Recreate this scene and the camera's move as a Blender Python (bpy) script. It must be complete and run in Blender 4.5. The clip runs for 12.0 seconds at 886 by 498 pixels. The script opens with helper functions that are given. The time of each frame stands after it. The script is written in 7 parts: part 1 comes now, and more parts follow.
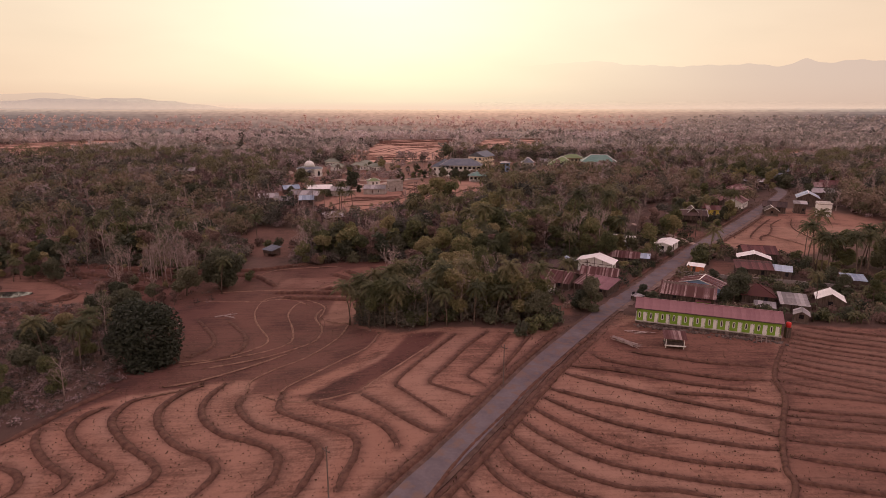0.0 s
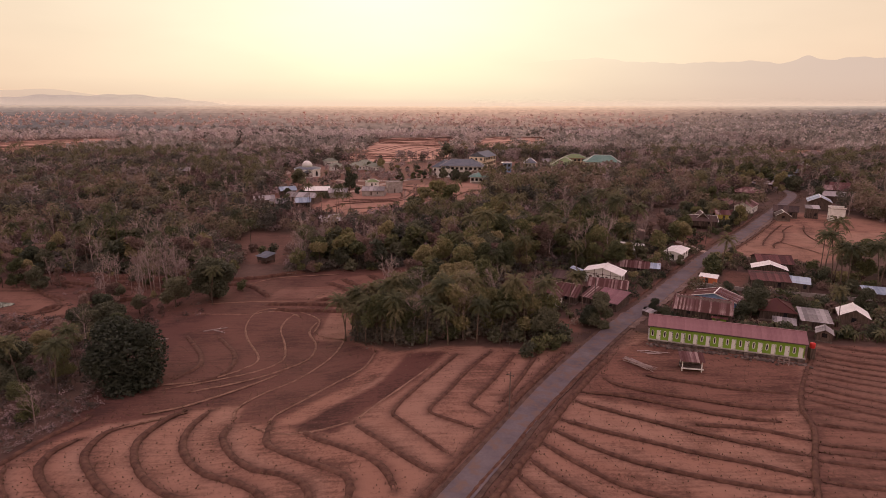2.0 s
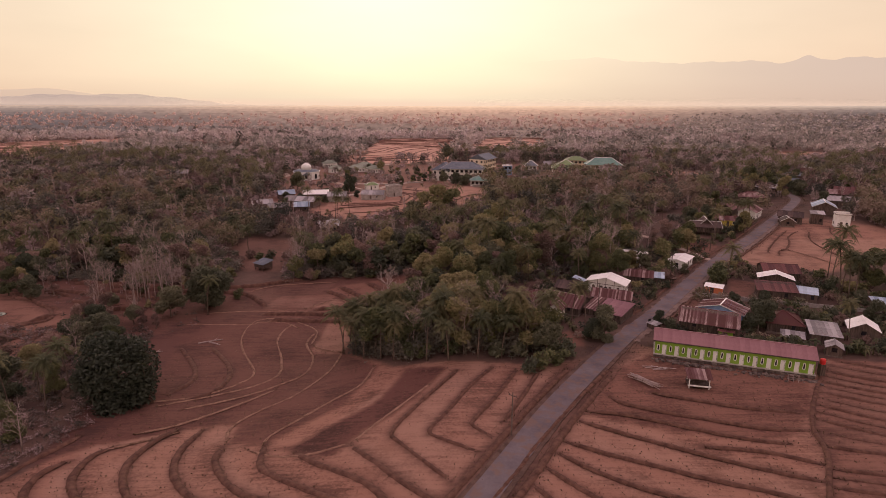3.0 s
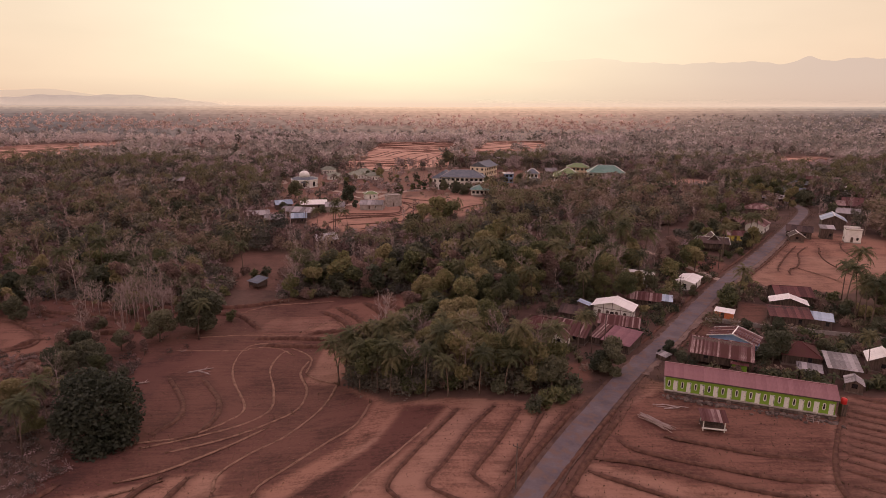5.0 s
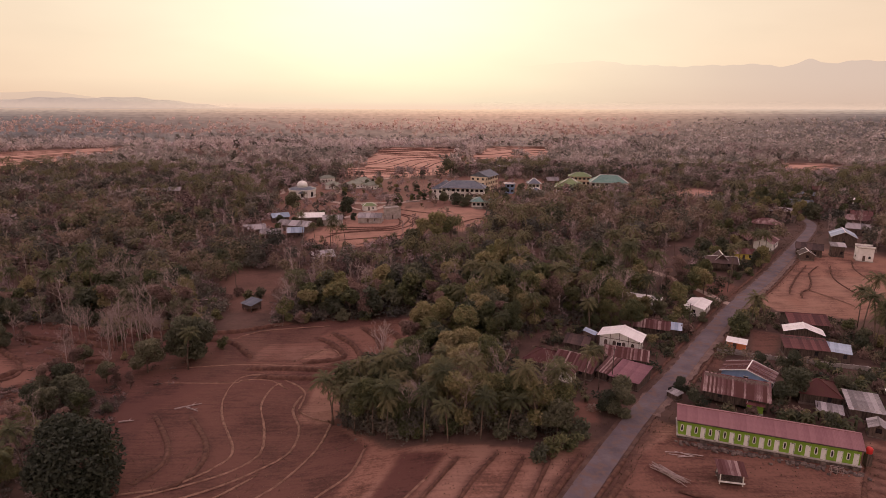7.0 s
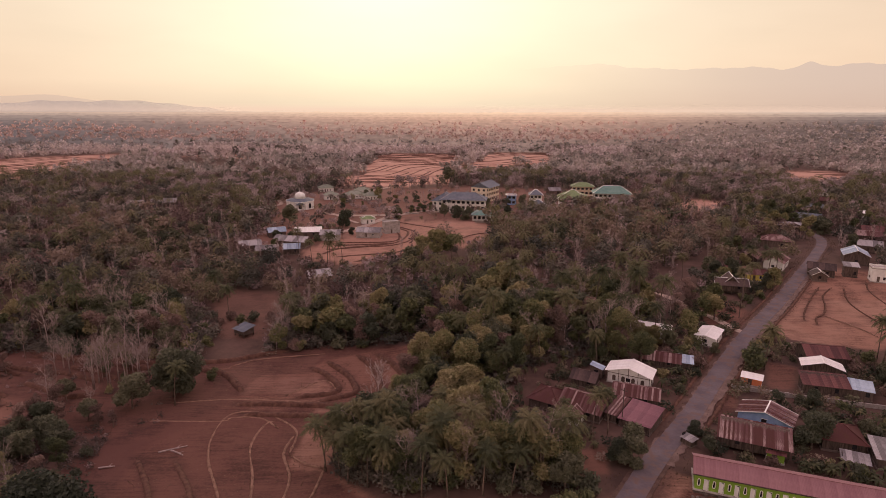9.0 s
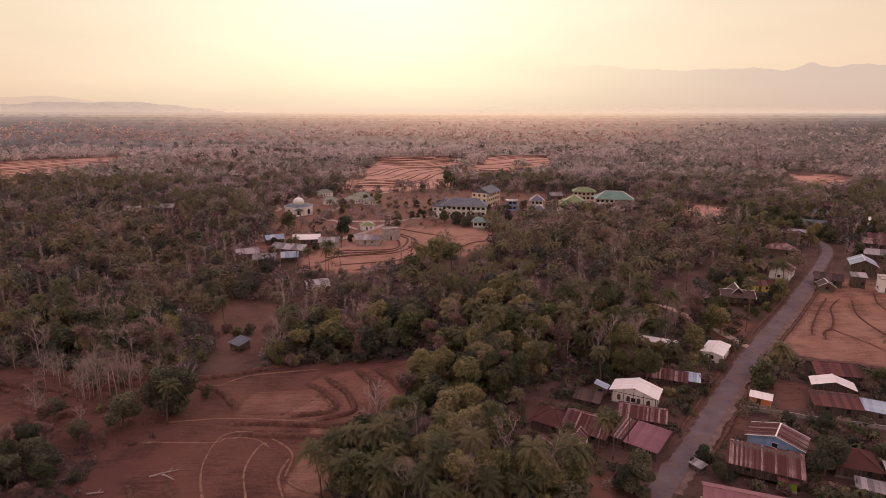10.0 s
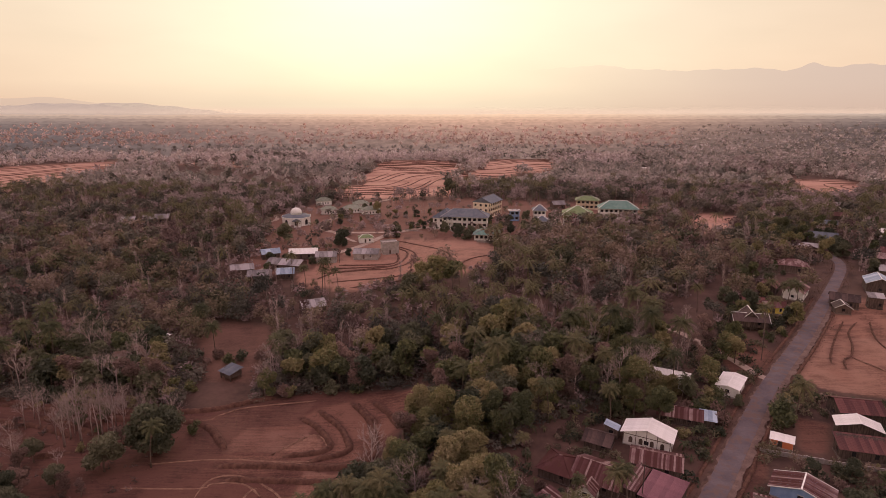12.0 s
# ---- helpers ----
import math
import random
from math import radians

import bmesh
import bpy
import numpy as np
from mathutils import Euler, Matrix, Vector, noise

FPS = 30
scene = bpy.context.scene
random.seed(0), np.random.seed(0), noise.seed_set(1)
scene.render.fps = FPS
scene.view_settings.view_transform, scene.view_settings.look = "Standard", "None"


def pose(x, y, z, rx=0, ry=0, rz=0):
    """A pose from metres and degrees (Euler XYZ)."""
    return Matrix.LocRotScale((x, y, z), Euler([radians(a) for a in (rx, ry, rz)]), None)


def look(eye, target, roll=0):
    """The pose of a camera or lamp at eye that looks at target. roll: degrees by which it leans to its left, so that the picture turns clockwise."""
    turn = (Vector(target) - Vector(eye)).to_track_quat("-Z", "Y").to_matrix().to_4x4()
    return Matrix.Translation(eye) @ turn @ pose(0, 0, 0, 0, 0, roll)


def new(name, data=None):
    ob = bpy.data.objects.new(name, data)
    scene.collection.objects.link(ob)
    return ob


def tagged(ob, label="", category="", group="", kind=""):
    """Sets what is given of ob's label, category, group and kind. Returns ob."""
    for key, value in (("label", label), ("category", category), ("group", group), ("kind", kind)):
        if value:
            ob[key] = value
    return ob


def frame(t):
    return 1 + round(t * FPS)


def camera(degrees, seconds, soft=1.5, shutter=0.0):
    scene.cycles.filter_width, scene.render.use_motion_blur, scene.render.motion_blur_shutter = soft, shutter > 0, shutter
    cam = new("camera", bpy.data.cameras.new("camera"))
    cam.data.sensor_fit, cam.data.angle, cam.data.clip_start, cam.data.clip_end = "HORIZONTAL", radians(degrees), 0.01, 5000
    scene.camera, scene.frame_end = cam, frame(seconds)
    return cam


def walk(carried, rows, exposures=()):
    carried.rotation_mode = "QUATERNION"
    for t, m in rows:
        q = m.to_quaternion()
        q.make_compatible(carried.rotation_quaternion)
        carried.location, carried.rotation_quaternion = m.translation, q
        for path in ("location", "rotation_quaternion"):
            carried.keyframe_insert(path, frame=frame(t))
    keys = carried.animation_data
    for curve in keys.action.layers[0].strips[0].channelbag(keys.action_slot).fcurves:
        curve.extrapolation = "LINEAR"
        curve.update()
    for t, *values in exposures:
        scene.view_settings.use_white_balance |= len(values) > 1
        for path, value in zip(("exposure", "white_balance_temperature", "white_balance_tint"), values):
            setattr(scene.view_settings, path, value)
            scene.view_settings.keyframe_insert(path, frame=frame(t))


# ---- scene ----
# ---- camera ----
cam = camera(73.0, 12.0, soft=0.7)
# seconds, place, tilt from straight down, roll, heading
PATH = [
    (0, (0.08, 25.54, 45.76), 76.33, -0.16, -0.65),
    (0.5, (0.02, 28.03, 45.83), 76.21, -0.18, -0.65),
    (1, (-0.02, 30.31, 46.16), 76.12, -0.20, -0.65),
    (1.5, (-0.05, 32.46, 46.72), 76.06, -0.22, -0.64),
    (2, (-0.06, 34.51, 47.46), 76.02, -0.24, -0.64),
    (2.5, (-0.06, 36.48, 48.33), 75.99, -0.26, -0.64),
    (3, (-0.05, 38.41, 49.31), 75.97, -0.27, -0.63),
    (5, (0.09, 46.07, 53.81), 75.98, -0.31, -0.60),
    (5.5, (0.15, 48.06, 55.00), 76.01, -0.31, -0.59),
    (6, (0.22, 50.08, 56.21), 76.04, -0.31, -0.58),
    (6.5, (0.29, 52.16, 57.42), 76.09, -0.31, -0.57),
    (8.5, (0.59, 61.05, 62.34), 76.31, -0.29, -0.53),
    (9, (0.67, 63.41, 63.59), 76.36, -0.28, -0.51),
    (9.5, (0.75, 65.81, 64.87), 76.40, -0.27, -0.50),
    (10, (0.83, 68.26, 66.15), 76.43, -0.25, -0.48),
    (10.5, (0.90, 70.76, 67.44), 76.45, -0.24, -0.47),
    (11, (0.97, 73.30, 68.72), 76.45, -0.22, -0.45),
    (11.5, (1.03, 75.88, 70.00), 76.44, -0.20, -0.43),
    (12, (1.09, 78.50, 71.28), 76.43, -0.17, -0.41),
]
walk(cam, [(t, pose(*eye, tilt, roll, turn)) for t, eye, tilt, roll, turn in PATH])

# ---- sky and sun ----
SUN_TURN, SUN_UP = radians(-4), radians(13)
world = bpy.data.worlds.new("dusk_sky")
scene.world = world
world.use_nodes = True
wn, wl = world.node_tree.nodes, world.node_tree.links
wn.clear()
sky = wn.new("ShaderNodeTexSky")
sky.sky_type, sky.sun_disc = "NISHITA", False
sky.sun_elevation, sky.sun_rotation = SUN_UP, SUN_TURN
sky.air_density, sky.dust_density, sky.ozone_density = 1.0, 3.5, 1.0
back = wn.new("ShaderNodeBackground")
back.inputs["Strength"].default_value = 0.004
veil = wn.new("ShaderNodeBackground")
where, split, rise_ramp = wn.new("ShaderNodeTexCoord"), wn.new("ShaderNodeSeparateXYZ"), wn.new("ShaderNodeValToRGB")
wl.new(where.outputs["Generated"], split.inputs[0])
wl.new(split.outputs["Z"], rise_ramp.inputs[0])
# pale bloom of the veiled sun
toward, narrow, bloom = wn.new("ShaderNodeVectorMath"), wn.new("ShaderNodeMath"), wn.new("ShaderNodeMix")
toward.operation, narrow.operation, bloom.data_type, bloom.blend_type = "DOT_PRODUCT", "POWER", "RGBA", "ADD"
toward.inputs[1].default_value = (math.sin(SUN_TURN) * math.cos(SUN_UP), math.cos(SUN_TURN) * math.cos(SUN_UP), math.sin(SUN_UP))
narrow.inputs[1].default_value = 9
wl.new(where.outputs["Generated"], toward.inputs[0])
wl.new(toward.outputs["Value"], narrow.inputs[0])
wl.new(narrow.outputs[0], bloom.inputs[0])
wl.new(rise_ramp.outputs[0], bloom.inputs[6])
bloom.inputs[7].default_value = (0.12, 0.27, 0.23, 1)
# thin uneven cloud, drawn out along the horizon
flat, wisps, thin = wn.new("ShaderNodeMapping"), wn.new("ShaderNodeTexNoise"), wn.new("ShaderNodeMapRange")
flat.inputs["Scale"].default_value = (2.2, 2.2, 9.0)
wisps.inputs["Scale"].default_value, wisps.inputs["Detail"].default_value, wisps.inputs["Roughness"].default_value = 1.0, 4, 0.5
thin.inputs[1].default_value, thin.inputs[2].default_value, thin.inputs[3].default_value, thin.inputs[4].default_value = 0.3, 0.7, 0.93, 1.05
wl.new(where.outputs["Generated"], flat.inputs[0])
wl.new(flat.outputs[0], wisps.inputs["Vector"])
wl.new(wisps.outputs[0], thin.inputs[0])
wl.new(thin.outputs[0], veil.inputs["Strength"])
wl.new(bloom.outputs[2], veil.inputs["Color"])
tones = rise_ramp.color_ramp.elements
tones[0].position, tones[0].color = 0.0, (0.82, 0.54, 0.38, 1)
tones[1].position, tones[1].color = 1.0, (0.97, 0.69, 0.84, 1)
for height, tone in ((0.03, (0.89, 0.625, 0.445)), (0.09, (0.9, 0.655, 0.475)), (0.2, (0.9, 0.68, 0.51)), (0.5, (1.02, 0.71, 0.71))):
    tones.new(height).color = (*tone, 1)
both = wn.new("ShaderNodeAddShader")
wout = wn.new("ShaderNodeOutputWorld")
wl.new(sky.outputs[0], back.inputs["Color"])
wl.new(back.outputs[0], both.inputs[0])
wl.new(veil.outputs[0], both.inputs[1])
wl.new(both.outputs[0], wout.inputs[0])

sun = new("sun", bpy.data.lights.new("sun", "SUN"))
sun.data.energy, sun.data.angle, sun.data.color = 0.55, radians(22), (1.0, 0.74, 0.5)
SUN_DIR = Vector((math.sin(SUN_TURN) * math.cos(SUN_UP), math.cos(SUN_TURN) * math.cos(SUN_UP), math.sin(SUN_UP)))
sun.matrix_world = look(SUN_DIR * 300, (0, 0, 0))


# ---- materials ----
def material(name, low, high, scale=1.0, rough=0.9, metal=0.0, per_object=0.0, per_island=0.0, bump=0.3, stretch=(1, 1, 1), stain=None, stain_at=0.6, spec=0.2, swing=1.5):
    """Two colours mixed by coarse and fine noise, shifted from object to object or from piece to piece."""
    m = bpy.data.materials.new(name)
    m.use_nodes = True
    n, l = m.node_tree.nodes, m.node_tree.links
    b = n["Principled BSDF"]
    b.inputs["Roughness"].default_value, b.inputs["Metallic"].default_value = rough, metal
    b.inputs["Specular IOR Level"].default_value = spec
    pos = n.new("ShaderNodeNewGeometry") if not per_object else n.new("ShaderNodeTexCoord")
    mp = n.new("ShaderNodeMapping")
    mp.inputs["Scale"].default_value = stretch
    l.new(pos.outputs["Position" if not per_object else "Object"], mp.inputs[0])
    n1, n2 = n.new("ShaderNodeTexNoise"), n.new("ShaderNodeTexNoise")
    n1.inputs["Scale"].default_value, n2.inputs["Scale"].default_value = scale, scale * 7.3
    n1.inputs["Detail"].default_value, n2.inputs["Detail"].default_value = 5, 3
    l.new(mp.outputs[0], n1.inputs["Vector"])
    l.new(mp.outputs[0], n2.inputs["Vector"])
    add = n.new("ShaderNodeMath")
    add.operation = "MULTIPLY_ADD"
    add.inputs[1].default_value = 0.45
    l.new(n2.outputs[0], add.inputs[0])
    half = n.new("ShaderNodeMath")
    half.operation = "MULTIPLY_ADD"
    half.inputs[1].default_value, half.inputs[2].default_value = swing, 0.3 - 0.5 * swing
    l.new(n1.outputs[0], half.inputs[0])
    l.new(half.outputs[0], add.inputs[2])
    last = add.outputs[0]
    for amount, node, out in ((per_object, "ShaderNodeObjectInfo", "Random"), (per_island, "ShaderNodeNewGeometry", "Random Per Island")):
        if amount:
            r = n.new(node)
            k = n.new("ShaderNodeMath")
            k.operation = "MULTIPLY_ADD"
            k.inputs[1].default_value = amount
            l.new(r.outputs[out], k.inputs[0])
            sub = n.new("ShaderNodeMath")
            sub.operation = "SUBTRACT"
            sub.inputs[1].default_value = amount / 2
            l.new(last, k.inputs[2])
            l.new(k.outputs[0], sub.inputs[0])
            last = sub.outputs[0]
    ramp = n.new("ShaderNodeValToRGB")
    ramp.color_ramp.elements[0].position, ramp.color_ramp.elements[1].position = 0.2, 0.85
    ramp.color_ramp.elements[0].color, ramp.color_ramp.elements[1].color = (*low, 1), (*high, 1)
    l.new(last, ramp.inputs[0])
    col = ramp.outputs[0]
    if stain:
        n3 = n.new("ShaderNodeTexNoise")
        n3.inputs["Scale"].default_value, n3.inputs["Detail"].default_value = scale * 2.1, 6
        l.new(mp.outputs[0], n3.inputs["Vector"])
        r3 = n.new("ShaderNodeValToRGB")
        r3.color_ramp.elements[0].position, r3.color_ramp.elements[1].position = stain_at - 0.08, stain_at + 0.08
        l.new(n3.outputs[0], r3.inputs[0])
        mix = n.new("ShaderNodeMix")
        mix.data_type = "RGBA"
        l.new(r3.outputs[0], mix.inputs[0])
        l.new(col, mix.inputs[6])
        mix.inputs[7].default_value = (*stain, 1)
        col = mix.outputs[2]
    l.new(col, b.inputs["Base Color"])
    if bump:
        bp = n.new("ShaderNodeBump")
        bp.inputs["Strength"].default_value, bp.inputs["Distance"].default_value = bump, 0.08
        l.new(n2.outputs[0], bp.inputs["Height"])
        l.new(bp.outputs[0], b.inputs["Normal"])
    return m


def leafy(name, colours, glow=0.25, tone=0.0):
    """Foliage: a ramp over tree and leaf, with some light let through."""
    m = material(name, colours[0], colours[-1], 0.6, 0.75, per_object=0.6, per_island=0.14 if tone else 0.22, bump=0, swing=0.7)
    n, l = m.node_tree.nodes, m.node_tree.links
    ramp = [x for x in n if x.type == "VALTORGB"][0].color_ramp
    for i, c in enumerate(colours[1:-1]):
        ramp.elements.new(0.2 + 0.65 * (i + 1) / (len(colours) - 1)).color = (*c, 1)
    if tone:
        node = [x for x in n if x.type == "VALTORGB"][0]
        was = node.inputs[0].links[0].from_socket
        at, k, sub = n.new("ShaderNodeAttribute"), n.new("ShaderNodeMath"), n.new("ShaderNodeMath")
        at.attribute_name = "tone"
        k.operation, sub.operation = "MULTIPLY_ADD", "SUBTRACT"
        k.inputs[1].default_value, sub.inputs[1].default_value = tone, tone / 2
        l.new(at.outputs["Fac"], k.inputs[0])
        l.new(was, k.inputs[2])
        l.new(k.outputs[0], sub.inputs[0])
        l.new(sub.outputs[0], node.inputs[0])
    b = n["Principled BSDF"]
    tr = n.new("ShaderNodeBsdfTranslucent")
    src = b.inputs["Base Color"].links[0].from_socket
    l.new(src, tr.inputs[0])
    mx = n.new("ShaderNodeMixShader")
    mx.inputs[0].default_value = glow
    l.new(b.outputs[0], mx.inputs[1])
    l.new(tr.outputs[0], mx.inputs[2])
    l.new(mx.outputs[0], n["Material Output"].inputs[0])
    return m


LEAF = leafy("leaf", [(0.067, 0.078, 0.042), (0.130, 0.137, 0.065), (0.216, 0.199, 0.092), (0.318, 0.262, 0.145)], 0.25)
LEAF_DARK = leafy("leaf_dark", [(0.059, 0.069, 0.046), (0.103, 0.107, 0.069), (0.169, 0.161, 0.100)], 0.2)
LEAF_DEEP = leafy("leaf_deep", [(0.033, 0.041, 0.028), (0.055, 0.060, 0.040), (0.086, 0.086, 0.057)], 0.15)
LEAF_DRY = leafy("leaf_dry", [(0.121, 0.080, 0.067), (0.196, 0.129, 0.109), (0.301, 0.203, 0.170)], 0.25)
FROND = leafy("palm_frond", [(0.045, 0.051, 0.025), (0.083, 0.086, 0.040), (0.145, 0.127, 0.064)], 0.2)
WOODS = leafy("woods_leaf", [(0.065, 0.059, 0.048), (0.116, 0.099, 0.083), (0.181, 0.141, 0.126), (0.260, 0.190, 0.182), (0.348, 0.257, 0.251)], 0.25, 1.0)
# mixed woods again, lifted paler: distance haze put into the leaf colour
WOODS_HAZED = leafy("woods_hazed_leaf", [(0.092, 0.087, 0.070), (0.151, 0.134, 0.113), (0.225, 0.186, 0.164), (0.299, 0.235, 0.224), (0.375, 0.292, 0.286)], 0.25, 1.0)
WOODS_GREEN = leafy("woods_green_leaf", [(0.041, 0.048, 0.034), (0.079, 0.080, 0.050), (0.128, 0.120, 0.072), (0.197, 0.159, 0.104), (0.253, 0.188, 0.149)], 0.25, 0.9)
WOODS_DARK = leafy("woods_dark_leaf", [(0.062, 0.063, 0.055), (0.100, 0.096, 0.078), (0.163, 0.143, 0.113)], 0.2, 0.8)
WOODS_DRY = leafy("woods_dry_leaf", [(0.121, 0.080, 0.074), (0.206, 0.137, 0.127), (0.315, 0.213, 0.203)], 0.25, 0.9)
# four steps of distance, each with more haze painted into its leaves
WOODS_MID_HAZE = leafy("woods_mid_haze_leaf", [(0.183, 0.176, 0.155), (0.331, 0.291, 0.263), (0.459, 0.392, 0.365), (0.587, 0.496, 0.466)], 0.25, 0.6)
WOODS_FAR_HAZE = leafy("woods_far_haze_leaf", [(0.219, 0.195, 0.185), (0.350, 0.301, 0.288), (0.481, 0.406, 0.386), (0.583, 0.489, 0.467)], 0.25, 0.5)
WOODS_PLAIN_HAZE = leafy("woods_plain_haze_leaf", [(0.302, 0.225, 0.207), (0.462, 0.332, 0.302), (0.606, 0.439, 0.392)], 0.25, 0.5)
WOODS_DIM_HAZE = leafy("woods_dim_haze_leaf", [(0.393, 0.286, 0.259), (0.558, 0.398, 0.358), (0.709, 0.506, 0.448)], 0.25, 0.5)
BARK = material("bark", (0.09, 0.065, 0.05), (0.2, 0.15, 0.12), 1.5, 0.95, per_object=0.3)
BARK_PALE = material("bark_pale", (0.22, 0.165, 0.148), (0.42, 0.335, 0.305), 1.5, 0.9, per_object=0.4)
BUND_DARK = material("bund_soil", (0.06, 0.029, 0.021), (0.145, 0.075, 0.053), 0.9, 0.98, bump=0.6)
BUND_PALE = material("bund_straw", (0.14, 0.075, 0.052), (0.3, 0.18, 0.125), 0.7, 0.98, bump=0.6)
ASPHALT = material("asphalt", (0.092, 0.074, 0.081), (0.157, 0.126, 0.132), 0.25, 0.85, stretch=(1, 1, 1), stain=(0.15, 0.1, 0.085), stain_at=0.56)
DUST = material("dusty_verge", (0.06, 0.036, 0.028), (0.13, 0.08, 0.062), 0.6, 0.98, bump=0.6)
SHOULDER = material("trodden_dust", (0.11, 0.072, 0.06), (0.2, 0.137, 0.115), 0.5, 0.98, bump=0.5)
TRACK = material("pale_track", (0.28, 0.2, 0.16), (0.45, 0.36, 0.3), 0.5, 0.95)
CONCRETE = material("concrete", (0.25, 0.22, 0.2), (0.42, 0.38, 0.35), 0.8, 0.9, per_object=0.15, stain=(0.16, 0.12, 0.1), stain_at=0.66)
STONE = material("rubble_stone", (0.07, 0.053, 0.047), (0.18, 0.14, 0.12), 1.6, 0.95, per_object=0.8)
GREEN = material("lime_paint", (0.165, 0.285, 0.035), (0.22, 0.36, 0.05), 0.8, 0.7, per_object=0.1, stain=(0.22, 0.33, 0.05), stain_at=0.72)
WHITE = material("white_paint", (0.62, 0.6, 0.56), (0.8, 0.78, 0.74), 0.7, 0.7, per_object=0.15, stain=(0.5, 0.45, 0.4), stain_at=0.72)
CREAM = material("cream_paint", (0.55, 0.45, 0.33), (0.72, 0.62, 0.48), 0.7, 0.8, per_object=0.15, stain=(0.35, 0.28, 0.2), stain_at=0.7)
BLUE = material("blue_paint", (0.2, 0.3, 0.5), (0.3, 0.42, 0.62), 0.7, 0.8, per_object=0.2)
ORANGE = material("orange_paint", (0.47, 0.14, 0.065), (0.6, 0.2, 0.09), 0.7, 0.8, per_object=0.2)
YELLOW = material("yellow_paint", (0.5, 0.4, 0.08), (0.65, 0.52, 0.12), 0.7, 0.8, per_object=0.2)
PLANK = material("weathered_boards", (0.05, 0.036, 0.03), (0.15, 0.11, 0.092), 1.2, 0.95, per_object=0.4, stretch=(3, 3, 0.4))
GLASS = material("window_glass", (0.012, 0.012, 0.014), (0.03, 0.03, 0.034), 0.5, 0.15, bump=0, per_object=0.3, spec=0.5)
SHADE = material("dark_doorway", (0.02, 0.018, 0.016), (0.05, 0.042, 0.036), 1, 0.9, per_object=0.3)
PINK_ROOF = material("mauve_metal_tile", (0.205, 0.097, 0.105), (0.28, 0.145, 0.15), 0.4, 0.6, per_object=0.35, stain=(0.2, 0.1, 0.09), stain_at=0.7)
RUST_ROOF = material("rusted_corrugated_iron", (0.075, 0.026, 0.023), (0.3, 0.21, 0.195), 0.5, 0.7, per_object=1.0, stain=(0.075, 0.03, 0.02), stain_at=0.58, stretch=(1, 0.35, 1))
RED_ROOF = material("dull_red_sheet", (0.075, 0.028, 0.027), (0.17, 0.066, 0.06), 0.5, 0.6, per_object=0.6, stain=(0.07, 0.025, 0.02), stain_at=0.62, stretch=(1, 0.35, 1))
RUST_TONES = [x for x in RUST_ROOF.node_tree.nodes if x.type == "VALTORGB"][0].color_ramp
RUST_TONES.elements.new(0.5).color = (0.105, 0.045, 0.045, 1)
RUST_TONES.elements.new(0.68).color = (0.15, 0.078, 0.077, 1)
SALMON_ROOF = material("salmon_sheet", (0.15, 0.062, 0.078), (0.25, 0.112, 0.132), 0.5, 0.6, per_object=0.4)
WHITE_ROOF = material("white_sheet", (0.66, 0.64, 0.6), (0.85, 0.83, 0.79), 0.6, 0.5, per_object=0.25, stain=(0.5, 0.44, 0.38), stain_at=0.74)
GREY_ROOF = material("grey_zinc_sheet", (0.14, 0.125, 0.125), (0.37, 0.34, 0.34), 0.5, 0.5, per_object=0.8, stain=(0.16, 0.1, 0.08), stain_at=0.66)
BLUE_ROOF = material("pale_blue_sheet", (0.22, 0.28, 0.36), (0.42, 0.5, 0.58), 0.5, 0.5, per_object=0.7)
SLATE_ROOF = material("slate_grey_tile", (0.085, 0.098, 0.12), (0.155, 0.168, 0.19), 0.5, 0.7, per_object=0.4)
GREEN_ROOF = material("green_tile", (0.11, 0.16, 0.08), (0.2, 0.25, 0.12), 0.5, 0.7, per_object=0.4)
TEAL_ROOF = material("teal_tile", (0.1, 0.19, 0.16), (0.17, 0.27, 0.23), 0.5, 0.7, per_object=0.3)
SAGE_ROOF = material("sage_tile", (0.15, 0.165, 0.125), (0.27, 0.28, 0.22), 0.5, 0.7, per_object=0.4)
BROWN_ROOF = material("dark_brown_sheet", (0.045, 0.03, 0.027), (0.11, 0.07, 0.062), 0.5, 0.7, per_object=0.5, stain=(0.16, 0.12, 0.11), stain_at=0.68)
RED_PLASTIC = material("red_plastic", (0.5, 0.03, 0.03), (0.62, 0.06, 0.05), 0.5, 0.5, per_object=0.1)
ROOFS = {"pink": PINK_ROOF, "rust": RUST_ROOF, "red": RED_ROOF, "salmon": SALMON_ROOF, "white": WHITE_ROOF, "grey": GREY_ROOF, "blue": BLUE_ROOF,
         "slate": SLATE_ROOF, "green": GREEN_ROOF, "teal": TEAL_ROOF, "sage": SAGE_ROOF, "brown": BROWN_ROOF}
WALLS = {"white": WHITE, "cream": CREAM, "plank": PLANK, "blue": BLUE, "orange": ORANGE, "yellow": YELLOW, "concrete": CONCRETE, "green": GREEN}


# ---- mesh helpers ----
def mesh(name, verts, faces, mats, smooth=False):
    me = bpy.data.meshes.new(name)
    me.from_pydata([tuple(v) for v in verts], [], faces)
    for m in mats if isinstance(mats, (list, tuple)) else [mats]:
        me.materials.append(m)
    if smooth:
        me.polygons.foreach_set("use_smooth", [True] * len(me.polygons))
    me.update()
    return me


